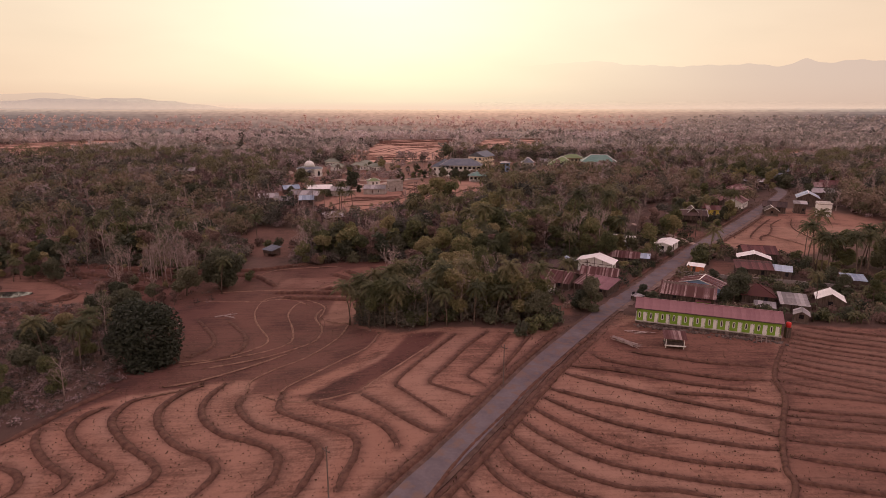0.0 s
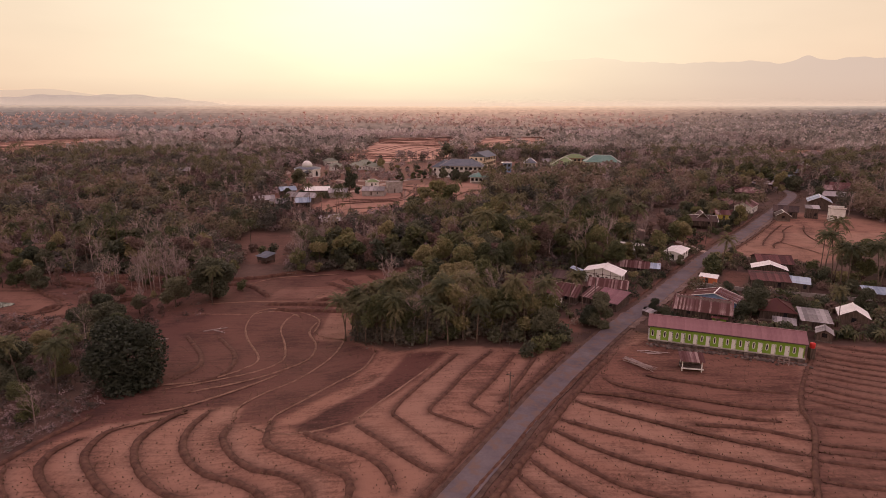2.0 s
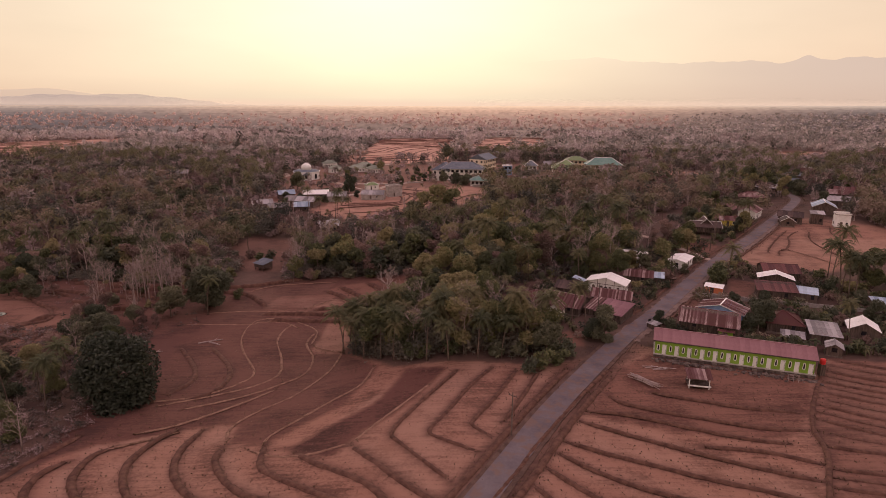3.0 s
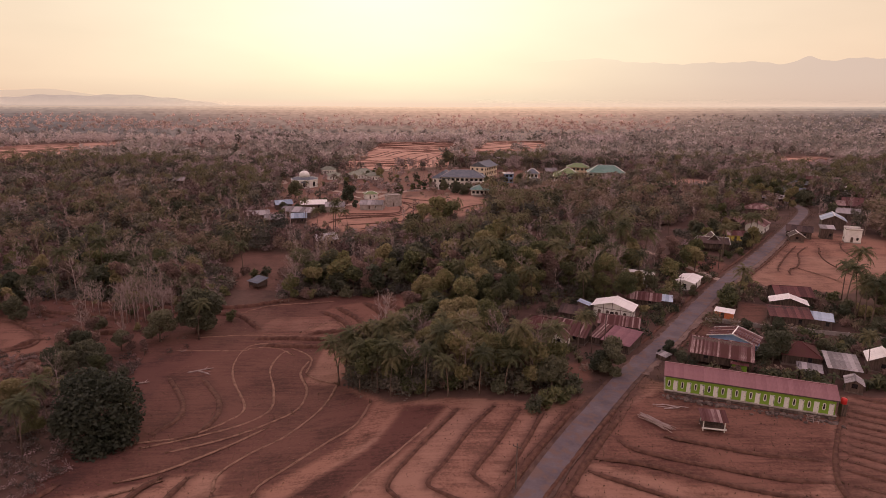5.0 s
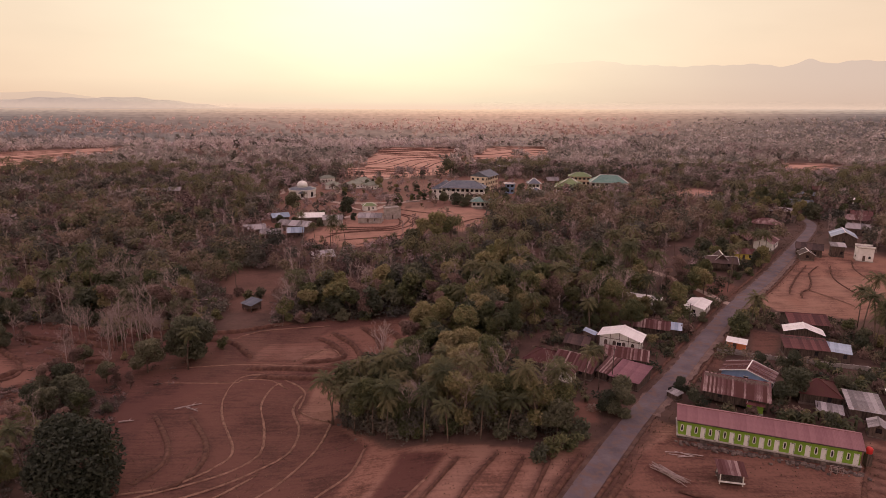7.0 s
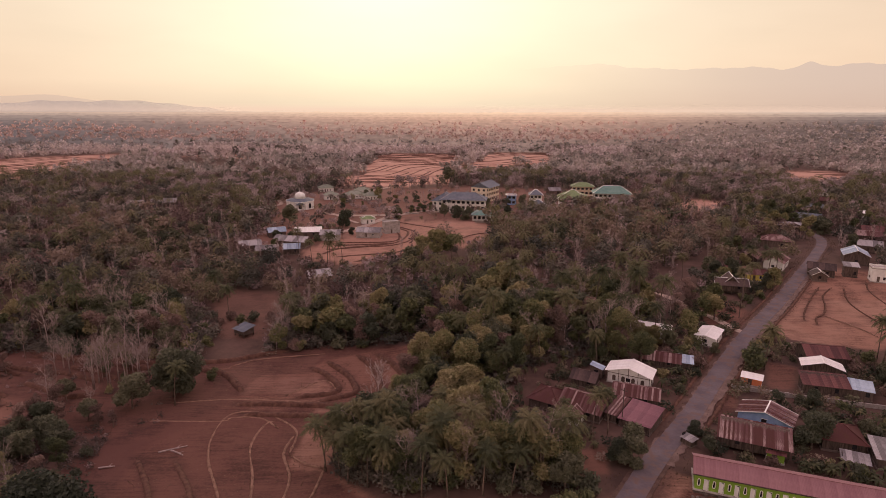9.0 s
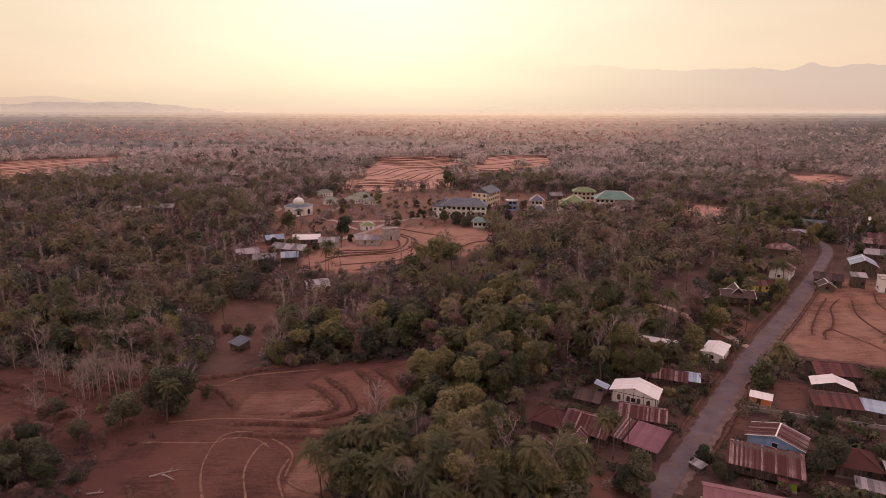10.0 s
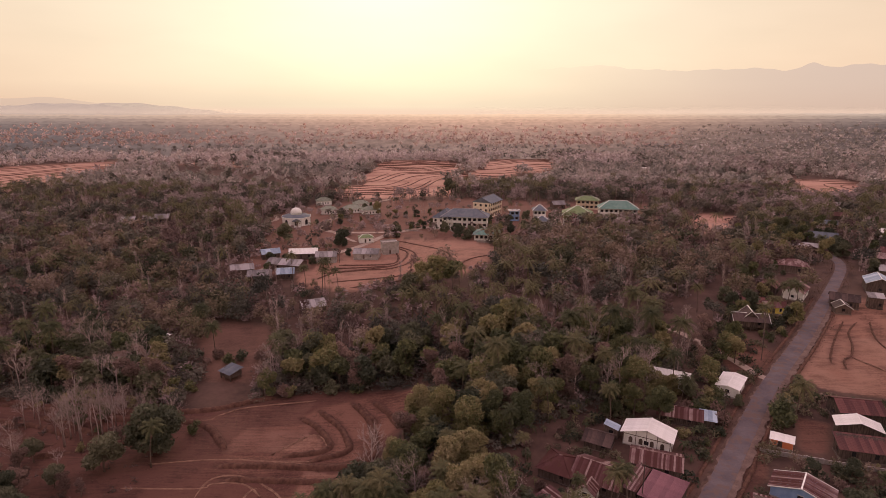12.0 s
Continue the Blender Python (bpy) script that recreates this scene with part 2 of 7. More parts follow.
def fast_mesh(name, verts, faces, mat):
    """A mesh of quads or of triangles from arrays."""
    me = bpy.data.meshes.new(name)
    nv, nf, k = len(verts), len(faces), len(faces[0])
    me.vertices.add(nv)
    me.vertices.foreach_set("co", np.asarray(verts, np.float32).ravel())
    me.loops.add(nf * k)
    me.loops.foreach_set("vertex_index", np.asarray(faces, np.int32).ravel())
    me.polygons.add(nf)
    me.polygons.foreach_set("loop_start", np.arange(0, nf * k, k, dtype=np.int32))
    me.polygons.foreach_set("loop_total", np.full(nf, k, np.int32))
    me.materials.append(mat)
    me.update(calc_edges=True)
    return me


class Shape:
    """Gathers boxes, prisms and tubes into one mesh."""

    def __init__(self):
        self.v, self.f = [], []

    def add(self, verts, faces):
        o = len(self.v)
        self.v += [tuple(p) for p in verts]
        self.f += [tuple(o + i for i in f) for f in faces]
        return self

    def box(self, x0, x1, y0, y1, z0, z1):
        v = [(x, y, z) for z in (z0, z1) for x, y in ((x0, y0), (x1, y0), (x1, y1), (x0, y1))]
        return self.add(v, [(0, 3, 2, 1), (4, 5, 6, 7), (0, 1, 5, 4), (1, 2, 6, 5), (2, 3, 7, 6), (3, 0, 4, 7)])

    def slab(self, corners, thick):
        """A flat plate of any corners, thick downwards."""
        n = len(corners)
        v = list(corners) + [(x, y, z - thick) for x, y, z in corners]
        return self.add(v, [tuple(range(n)), tuple(range(2 * n - 1, n - 1, -1))] + [(i, i + n, (i + 1) % n + n, (i + 1) % n) for i in range(n)])

    def tube(self, points, radii, sides=6):
        rings = []
        for i, p in enumerate(points):
            a, b = Vector(points[max(i - 1, 0)]), Vector(points[min(i + 1, len(points) - 1)])
            d = (b - a).normalized()
            u = d.cross(Vector((0.3, 0.9, 0.2))).normalized()
            w = d.cross(u)
            rings.append([Vector(p) + radii[i] * (math.cos(t) * u + math.sin(t) * w) for t in (6.2832 * k / sides for k in range(sides))])
        v = [p for r in rings for p in r]
        f = [(i * sides + k, i * sides + (k + 1) % sides, (i + 1) * sides + (k + 1) % sides, (i + 1) * sides + k) for i in range(len(rings) - 1) for k in range(sides)]
        f += [tuple(range(sides))[::-1], tuple((len(rings) - 1) * sides + k for k in range(sides))]
        return self.add(v, f)

    def lathe(self, profile, sides=24):
        v = [(r * math.cos(6.2832 * k / sides), r * math.sin(6.2832 * k / sides), z) for r, z in profile for k in range(sides)]
        f = [(i * sides + k, i * sides + (k + 1) % sides, (i + 1) * sides + (k + 1) % sides, (i + 1) * sides + k) for i in range(len(profile) - 1) for k in range(sides)]
        return self.add(v, f)

    def mesh(self, name, mat, smooth=False):
        return mesh(name, self.v, self.f, mat, smooth)


def part(name, shape, mat, parent, label="", smooth=False, at=None):
    """One mesh object under a thing or a part."""
    ob = new(name, shape if isinstance(shape, bpy.types.Mesh) else shape.mesh(name, mat, smooth))
    ob.parent = parent
    if at is not None:
        ob.matrix_basis = at
    if label:
        tagged(ob, label)
    return ob


def root(name, m, label, category, group=""):
    e = new(name)
    e.empty_display_size = 0.3
    e.matrix_basis = m
    return tagged(e, label, category, group)


# ---- ground ----
def smoothstep(a):
    a = np.clip(a, 0, 1)
    return a * a * (3 - 2 * a)


def ground_z(x, y):
    """The land falls from the road towards a terraced valley."""
    low = np.interp(y, [115, 172, 224, 276, 380, 690], [-7.2, -11.5, -12.4, -10.1, -6.3, -9])
    high = np.interp(y, [126, 172, 218, 333, 437, 690], [-4.8, -3.9, -3.0, -0.3, -2.3, -7])
    mid = np.interp(y, [115, 172, 218, 300], [-25, -9, 2, 0])
    return low + (high - low) * smoothstep((x - mid) / 46 + 0.5)


def gz(x, y):
    return float(ground_z(np.float64(x), np.float64(y)))


def inside(poly, x, y):
    """Which of the points lie in the polygon."""
    hit = np.zeros(np.shape(x), bool)
    for (ax, ay), (bx, by) in zip(poly, poly[1:] + poly[:1]):
        if ay != by:
            hit ^= ((ay > y) != (by > y)) & (x < (bx - ax) * (y - ay) / (by - ay) + ax)
    return hit


NEAR_FIELD = [(-130, 20), (-72, 107), (-65, 121), (-62, 129), (-58, 144), (-66, 183), (-55, 198), (-50, 222), (-33, 224), (-23, 176), (-9, 157), (24, 153), (34, 158),
              (42, 166), (50, 160), (78, 150), (83, 156), (126, 150), (170, 130), (140, 20)]
VALLEY = [(-137, 239), (-100, 232), (-74, 231), (-58, 231), (-44, 238), (-35, 242), (-12, 240), (-6, 224), (-17, 202), (-23, 180), (-60, 186), (-101, 192)]
TERRACE = [(-141.7, 233.8), (-120.4, 216.4), (-109, 205.4), (-100.2, 193.8), (-96.1, 186.9), (-94, 176.1), (-96.1, 168.9), (-118, 176), (-150, 226)]
HUT_GLADE = [(-71, 248), (-84, 278), (-80, 297), (-62, 288), (-53, 261), (-53, 246)]
SCHOOL_FIELD = [(-66, 352), (-57, 367), (-43, 410), (-25, 432), (20, 400), (31, 385), (25, 352), (13, 334), (2, 354), (-14, 346), (-38, 328), (-62, 338)]
COMPOUND = [(-122, 455), (-118, 500), (-99, 560), (-36, 585), (60, 560), (165, 540), (140, 462), (75, 437), (36, 394), (15, 402), (-25, 436), (-50, 376), (-95, 340), (-104, 449)]
LOT = [(153, 300), (180, 292), (190, 262), (124, 218), (104, 226), (103, 239), (128, 268)]
FIELDS = [
    [(-600, 800), (-522, 905), (-434, 908), (-380, 803), (-400, 674), (-440, 595)],
    [(-97.9, 916), (-28.4, 951.7), (30, 923.2), (26, 775.4), (12, 689), (10, 605.5), (-36.6, 599.9), (-86, 599.2), (-93.3, 644.2), (-117.1, 656.4), (-73.2, 702)],
    [(30, 735), (45, 830), (69, 905), (106, 962), (176.1, 971.4), (160, 890), (132, 800), (80, 748)],
    [(-60, 575), (-20, 580), (-10, 602), (-70, 602)],
    [(165, 500), (200, 497), (172, 428), (136, 400)],
    [(340, 690), (422, 712), (440, 694), (350, 560), (312, 583)],
    [(-232, 1139), (-198, 1167), (-178, 1056), (-207, 1023)],
    [(-700, 1180), (-450, 1200), (-440, 1260), (-690, 1250)],
    [(-350, 880), (-250, 890), (-245, 925), (-340, 915)],
    [(150, 1150), (330, 1180), (320, 1240), (140, 1210)],
    [(500, 1000), (640, 1030), (630, 1075), (490, 1040)],
    [(-160, 1250), (40, 1270), (30, 1310), (-150, 1300)],
    [(-563, 1045), (-558, 1103), (-512, 1025), (-534, 994)],
]
RED_PLOTS = [
    [(-58.1, 130.2), (-48.2, 134.9), (-42.2, 136.9), (-37.4, 137.8), (-36.5, 137.7), (-34.9, 130.1), (-28.7, 128.5), (-23.6, 134.9), (-17.7, 140.6), (-14.1, 151.6), (-12.9, 159.4), (-18.8, 168.8), (-23, 180),
     (-26.4, 185), (-32.9, 190.3), (-35.3, 198.4), (-54.9, 203), (-73.7, 190), (-78, 175), (-70, 150), (-66, 132), (-64.7, 121.7), (-62.4, 126.4)],
    [(-27.8, 127.2), (-23.1, 127.4), (-18.8, 132.8), (-13.8, 137.6), (-10.7, 141.2), (-8.7, 147.1), (-7.1, 151.9), (-6.4, 155), (2.4, 153), (-0.1, 147.6), (-3.6, 140.6), (-7.9, 134.5), (-13.8, 128.1), (-16.6, 122.5), (-22.7, 125)],
    [(27, 134), (36, 150), (46, 158), (75, 148), (66, 133), (58, 126), (40, 128)],
    [(50, 97), (54, 108), (62, 121), (65, 130), (73, 141), (81, 152), (84, 156), (126, 150), (170, 130), (140, 60), (60, 80)],
    [(-46, 193), (-17, 192), (-17, 203), (-48, 203)],
    [(-58, 210), (-40, 210), (-30, 222), (-36, 238), (-60, 228)],
]
def ragged(x, y):
    """Shifts places a little, so that far fields have uneven edges."""
    return x + 9 * np.sin(y / 29 + 1) + 5 * np.sin(y / 11 + x / 19), y + 14 * np.sin(x / 23) + 8 * np.sin(x / 9 + y / 31)


ROAD = [(-40, 30), (-20, 66), (-5.1, 92.5), (1.5, 103.1), (8.7, 115.1), (20.2, 134.4), (33, 153), (44.1, 168),
        (56.8, 183.3), (67.0, 196.6), (75.9, 208.2), (86.8, 222.1), (101, 238.7), (117.2, 257.0), (139.3, 283.5), (167, 317.5), (183, 338.4), (192, 356), (196, 380), (190, 410)]


def glide(points, step):
    """A smooth line through the points, in even steps."""
    p = [Vector((*q, 0)) for q in points]
    p = [2 * p[0] - p[1]] + p + [2 * p[-1] - p[-2]]
    line = []
    for a, b, c, d in zip(p, p[1:], p[2:], p[3:]):
        n = max(1, int((c - b).length / step))
        for i in range(n):
            t = i / n
            line.append(0.5 * (2 * b + (c - a) * t + (2 * a - 5 * b + 4 * c - d) * t * t + (3 * b - a - 3 * c + d) * t ** 3))
    return np.array([v[:2] for v in line + [p[-2]]])


def spread(a, b, first, grow, widest):
    """Growing steps from a to b."""
    out, step = [a], first
    while abs(out[-1] - b) > step:
        out.append(out[-1] + (step if b > a else -step))
        step = min(step * grow, widest)
    return out + [b]


xs = np.array(sorted(spread(-100, -5200, 1.0, 1.09, 260)[1:] + list(np.arange(-100, 106, 0.7)) + spread(106, 5200, 1.0, 1.09, 260)[1:]))
ys = np.array(sorted(spread(84, -900, 2, 1.2, 200)[1:] + list(np.arange(84, 250, 0.7)) + spread(249.7, 4960, 1.0, 1.045, 200)[1:]))
gx, gy = np.meshgrid(xs, ys)
gh = ground_z(gx, gy)
rng = np.random.default_rng(4)
lump = sum(a * np.sin(gx * fx + p) * np.cos(gy * fy + q) for a, fx, fy, p, q in ((0.12, 0.31, 0.27, 1, 2), (0.07, 0.83, 0.71, 0, 1), (0.25, 0.07, 0.05, 2, 0)))
gh = gh + lump * np.clip((gy - 60) / 60, 0, 1) * 0.5
gh -= 16 * smoothstep((gy - 985) / 90)
gh += np.clip((gy - 900) / 1500, 0, 1) * (6 * np.sin(gx / 310 + 1) * np.cos(gy / 270) + 4 * np.sin(gx / 130) * np.sin(gy / 170))
road_line = glide(ROAD, 1.5) + np.array([0.1, 0.0])
quads = (np.arange(len(ys) - 1)[:, None] * len(xs) + np.arange(len(xs) - 1)[None]).ravel()
quads = np.stack([quads, quads + 1, quads + 1 + len(xs), quads + len(xs)], 1)


def ground_material():
    m = material("dry_ground", (0.056, 0.034, 0.027), (0.122, 0.073, 0.056), 0.12, 0.97, bump=0.5)
    n, l = m.node_tree.nodes, m.node_tree.links
    b = n["Principled BSDF"]
    col = b.inputs["Base Color"].links[0].from_socket
    g = n.new("ShaderNodeNewGeometry")
    for key, low, high, sc in (("straw", (0.098, 0.045, 0.031), (0.25, 0.127, 0.088), 0.35), ("strip", (0.18, 0.098, 0.068), (0.3, 0.175, 0.127), 0.5), ("tilled", (0.052, 0.023, 0.018), (0.107, 0.047, 0.036), 0.3), ("bank", (0.045, 0.021, 0.016), (0.088, 0.043, 0.032), 0.6), ("salmon", (0.3, 0.155, 0.115), (0.48, 0.28, 0.21), 0.1)):
        at = n.new("ShaderNodeAttribute")
        at.attribute_name = key
        n1, n2 = n.new("ShaderNodeTexNoise"), n.new("ShaderNodeTexNoise")
        n1.inputs["Scale"].default_value, n2.inputs["Scale"].default_value = sc * 0.35, sc * 5
        n1.inputs["Detail"].default_value, n2.inputs["Detail"].default_value = 6, 8
        n2.inputs["Roughness"].default_value = 0.75
        l.new(g.outputs["Position"], n1.inputs["Vector"])
        l.new(g.outputs["Position"], n2.inputs["Vector"])
        mx = n.new("ShaderNodeMath")
        mx.operation = "ADD"
        l.new(n1.outputs[0], mx.inputs[0])
        l.new(n2.outputs[0], mx.inputs[1])
        r = n.new("ShaderNodeValToRGB")
        r.color_ramp.elements[0].position, r.color_ramp.elements[1].position = 0.75 / 2 + 0.3, 1.0
        r.color_ramp.elements[0].position = 0.55
        hl = n.new("ShaderNodeMath")
        hl.operation = "MULTIPLY_ADD"
        hl.inputs[1].default_value, hl.inputs[2].default_value = 1.65, -1.2
        n3 = n.new("ShaderNodeTexNoise")
        n3.inputs["Scale"].default_value, n3.inputs["Detail"].default_value = 1.0, 5
        mp3 = n.new("ShaderNodeMapping")
        mp3.inputs["Rotation"].default_value, mp3.inputs["Scale"].default_value = (0, 0, 0.3), (0.16, 1.5, 1)
        l.new(g.outputs["Position"], mp3.inputs[0])
        l.new(mp3.outputs[0], n3.inputs["Vector"])
        st = n.new("ShaderNodeMath")
        st.operation = "MULTIPLY_ADD"
        st.inputs[1].default_value = 0.55
        l.new(n3.outputs[0], st.inputs[0])
        l.new(mx.outputs[0], st.inputs[2])
        l.new(st.outputs[0], hl.inputs[0])
        r.color_ramp.elements[0].color, r.color_ramp.elements[1].color = (*low, 1), (*high, 1)
        l.new(hl.outputs[0], r.inputs[0])
        mix = n.new("ShaderNodeMix")
        mix.data_type = "RGBA"
        l.new(at.outputs["Fac"], mix.inputs[0])
        l.new(col, mix.inputs[6])
        l.new(r.outputs[0], mix.inputs[7])
        col = mix.outputs[2]
    l.new(col, b.inputs["Base Color"])
    return m


ground = fast_mesh("ground", np.stack([gx, gy, gh], -1).reshape(-1, 3), quads, ground_material())
straw = np.zeros(gx.shape)
for poly in [NEAR_FIELD, VALLEY, SCHOOL_FIELD, LOT]:
    straw[inside(poly, gx, gy)] = 1
for poly in FIELDS:
    straw[inside(poly, *ragged(gx, gy))] = 1
straw[inside(COMPOUND, gx, gy)] = 0.6
straw[inside(HUT_GLADE, gx, gy)] = 0.35
tilled = np.zeros(gx.shape)
tilled[inside(VALLEY, gx, gy)] = 0.75
straw[inside(VALLEY, gx, gy) & ~inside(NEAR_FIELD, gx, gy)] = 0.5
for i, poly in enumerate(RED_PLOTS):
    tilled[inside(poly, gx, gy)] = 0.5 if i == 2 else 0.42 if i == 3 else 1.0 if i == 1 else 0.85
# bare reddish floor of the middle terrace, straw-covered shelves round it
tilled[inside([(-51, 209.9), (-64.6, 225.1), (-52.4, 232.5), (-33.9, 235.5), (-36.2, 227.8), (-31.6, 223.9), (-32.8, 218.7), (-38.7, 210.7)], gx, gy)] = 0.45
for poly, dry in (([(-50.7, 209.2), (-39.7, 209.2), (-31.6, 209.9), (-27.1, 211.9), (-27.7, 217.3), (-31.6, 223.9), (-36.2, 227.8), (-33.1, 231.6), (-18, 239), (-6.4, 238.3), (-4.4, 228.1), (-10, 219.1), (-16.3, 209.8), (-22.1, 202.8), (-47.2, 201)], 0.85),
                  ([(-38.7, 210.7), (-32.8, 218.7), (-30.5, 218.1), (-28, 214.5), (-28.4, 211.4), (-33.1, 210.4)], 1.0)):
    straw[inside(poly, gx, gy)], tilled[inside(poly, gx, gy)] = dry, 0.25 if dry < 1 else 0.0
for poly in ([(-31, 176), (-23, 174), (-18, 200), (-30, 203)],):
    straw[inside(poly, gx, gy)], tilled[inside(poly, gx, gy)] = 1, 0.15
for poly in ([(82, 197), (87, 196), (95, 208), (89, 211)], [(61, 181), (69, 187), (74, 198), (71, 200), (63, 190)], [(27, 162), (33, 163), (35, 172), (29, 170)], [(84, 232), (92, 226), (104, 244), (100, 262), (88, 258)]):
    straw[inside(poly, gx, gy)], tilled[inside(poly, gx, gy)] = 0.75, 0.45
straw[inside(TERRACE, gx, gy)], tilled[inside(TERRACE, gx, gy)] = 0.8, 0.25
# far fields paler and pinker: distance haze put into their soil colour
salmon = np.zeros(gx.shape)
for poly in FIELDS + [LOT]:
    salmon[inside(poly, *ragged(gx, gy)) if poly is not LOT else inside(poly, gx, gy)] = 0.9 if poly is not LOT else 0.05
salmon[inside(COMPOUND, gx, gy)] = 0.15
salmon[inside(SCHOOL_FIELD, gx, gy)] = 0.35
tilled[inside(COMPOUND, gx, gy)] = 0.5
for key, value in (("straw", straw), ("tilled", tilled), ("salmon", salmon)):
    ground.attributes.new(key, "FLOAT", "POINT").data.foreach_set("value", value.astype(np.float32).ravel())
ground.polygons.foreach_set("use_smooth", [True] * len(ground.polygons))
tagged(new("ground", ground), "dry reddish-brown farmland and forest floor", "ground", kind="structure")


def ribbon(name, line, half, lift, mat, label, category, kind="structure", crown=0.0, ragged=0.0, seed=1):
    """A strip with thickness laid on the land along a line."""
    rnd = random.Random(seed)
    d = np.gradient(line, axis=0)
    d /= np.linalg.norm(d, axis=1)[:, None]
    side = np.stack([d[:, 1], -d[:, 0]], 1)
    v, f = [], []
    for p, s in zip(line, side):
        row = []
        for k in (-1.0, -1.0, -0.5, 0, 0.5, 1.0, 1.0):
            h = half * (1 + ragged * (rnd.random() - 0.5))
            q = p + s * k * h
            row.append([q[0], q[1], gz(*q) + lift + crown * (1 - k * k)])
        top = max(r[2] for r in row)
        row = [[r[0], r[1], 0.5 * r[2] + 0.5 * top] for r in row]
        row[0][2] -= 0.6
        row[-1][2] -= 0.6
        v += row
    n = 7
    f = [(i * n + k, i * n + k + 1, (i + 1) * n + k + 1, (i + 1) * n + k) for i in range(len(line) - 1) for k in range(n - 1)]
    ob = new(name, mesh(name, v, f, mat))
    return tagged(ob, label, category, kind=kind)


ribbon("road", road_line, 2.15, 0.22, ASPHALT, "worn grey asphalt village road with ragged edges", "road", crown=0.05, ragged=0.05)


BUND_LINES = []


def bund(look_of, points):
    """A low earth bank between plots."""
    pale, thin = look_of == "pale", look_of == "thin"
    line = glide(points, 0.8)
    rnd = random.Random(int(points[0][0] * 10) + int(points[0][1] * 7))
    d = np.gradient(line, axis=0)
    d /= np.linalg.norm(d, axis=1)[:, None] + 1e-9
    v, n = [], 7
    wide, tall = (0.3, 0.14) if pale else (0.2, 0.13) if thin else (0.28, 0.2) if points[0][0] > 100 else (0.46, 0.3) if points[0][0] > 0 else (0.95, 0.9) if points[0][1] > 190 and points[0][1] < 245 else (0.62, 0.32)
    BUND_LINES.append((line, wide, pale))
    for i, (p, t) in enumerate(zip(line, d)):
        taper = min(1.0, (i + 0.1) / 3, (len(line) - 0.9 - i) / 3)
        w, h = wide * rnd.uniform(0.85, 1.15) * (0.5 + 0.5 * taper), tall * rnd.uniform(0.75, 1.15) * taper - 0.2 * (1 - taper)
        for k, e in ((-1, -0.15), (-0.8, 0.3), (-0.45, 0.9), (0, 1), (0.45, 0.85), (0.8, 0.3), (1, -0.15)):
            q = p + np.array([t[1], -t[0]]) * k * w
            v.append((q[0], q[1], gz(*q) + 0.06 + e * h + rnd.uniform(-0.03, 0.03)))
    f = [(i * n + k, i * n + k + 1, (i + 1) * n + k + 1, (i + 1) * n + k) for i in range(len(line) - 1) for k in range(n - 1)]
    ob = new("field_bund", mesh("field_bund", v, f, BUND_PALE if pale else BUND_DARK, True))
    tagged(ob, "thin pale straw-topped earth bund across the terraces" if pale else "dark earth bund between dry stubble plots", "bund", "bunds between the plots", "structure")


bund("dark", [(-65.0, 105.4), (-61.9, 104.0), (-59.8, 101.8), (-59.2, 99.4), (-59.7, 98.2)])
bund("dark", [(-65.8, 116.4), (-65.0, 113.4), (-62.7, 110.2), (-58.6, 106.3), (-54.4, 103.5), (-52.9, 101.4), (-53.4, 98.9)])
bund("dark", [(-59.9, 124.9), (-61.6, 121.2), (-60.9, 116.3), (-58.0, 112.3), (-52.8, 107.7), (-48.5, 104.8), (-47.4, 102.2), (-49.6, 98.3)])
bund("dark", [(-54.6, 129.7), (-56.7, 126.5), (-56.4, 121.1), (-54.3, 116.9), (-49.0, 111.2), (-43.1, 106.5), (-41.0, 103.7), (-41.2, 100.7), (-43.5, 98.2)])
bund("dark", [(-46.5, 136.3), (-48.8, 131.4), (-49.7, 124.8), (-48.1, 119.6), (-44.6, 114.3), (-39.8, 109.8), (-34.7, 106.8), (-32.2, 103.7), (-32.2, 100.7), (-33.4, 97.4)])
bund("dark", [(-42.0, 135.9), (-42.9, 129.6), (-42.1, 123.9), (-39.4, 118.5), (-34.8, 113.5), (-29.2, 110.7), (-24.9, 107.6), (-23.2, 104.0), (-23.2, 99.2), (-24.7, 96.5)])
bund("dark", [(-36.2, 129.0), (-35.7, 124.4), (-32.1, 118.2), (-27.8, 113.9), (-23.2, 112.0), (-19.2, 109.3), (-17.3, 105.6), (-17.7, 102.0), (-18.7, 97.1), (-19.1, 95.9)])
bund("dark", [(-28.8, 128.4), (-27.6, 121.7), (-24.7, 118.3), (-18.9, 114.2), (-14.4, 111.4), (-12.3, 109.1), (-12.0, 104.6), (-12.8, 100.6), (-13.4, 96.2)])
bund("dark", [(-23.0, 125.0), (-18.3, 120.6), (-12.1, 116.3), (-8.1, 112.5), (-6.1, 108.1), (-5.9, 106.6)])
bund("dark", [(-14.2, 125.7), (-9.3, 119.9), (-5.3, 115.2), (-1.7, 111.7), (0.9, 109.8)])
bund("dark", [(-56.7, 179.7), (-48.6, 168.1), (-45.7, 159.5), (-46.8, 151.9), (-51.1, 148.4)])
bund("dark", [(-64.6, 179.8), (-55.9, 166.7), (-53.2, 158.3), (-55.3, 150.8)])
bund("pale", [(-57.8, 147.3), (-48.6, 150.2), (-42.5, 156.9), (-41.2, 163.7), (-48.4, 178.2), (-51.3, 188.1), (-51.0, 198.4), (-45.5, 200.6), (-38.1, 196.9), (-32.3, 190.6), (-31.8, 181.1)])
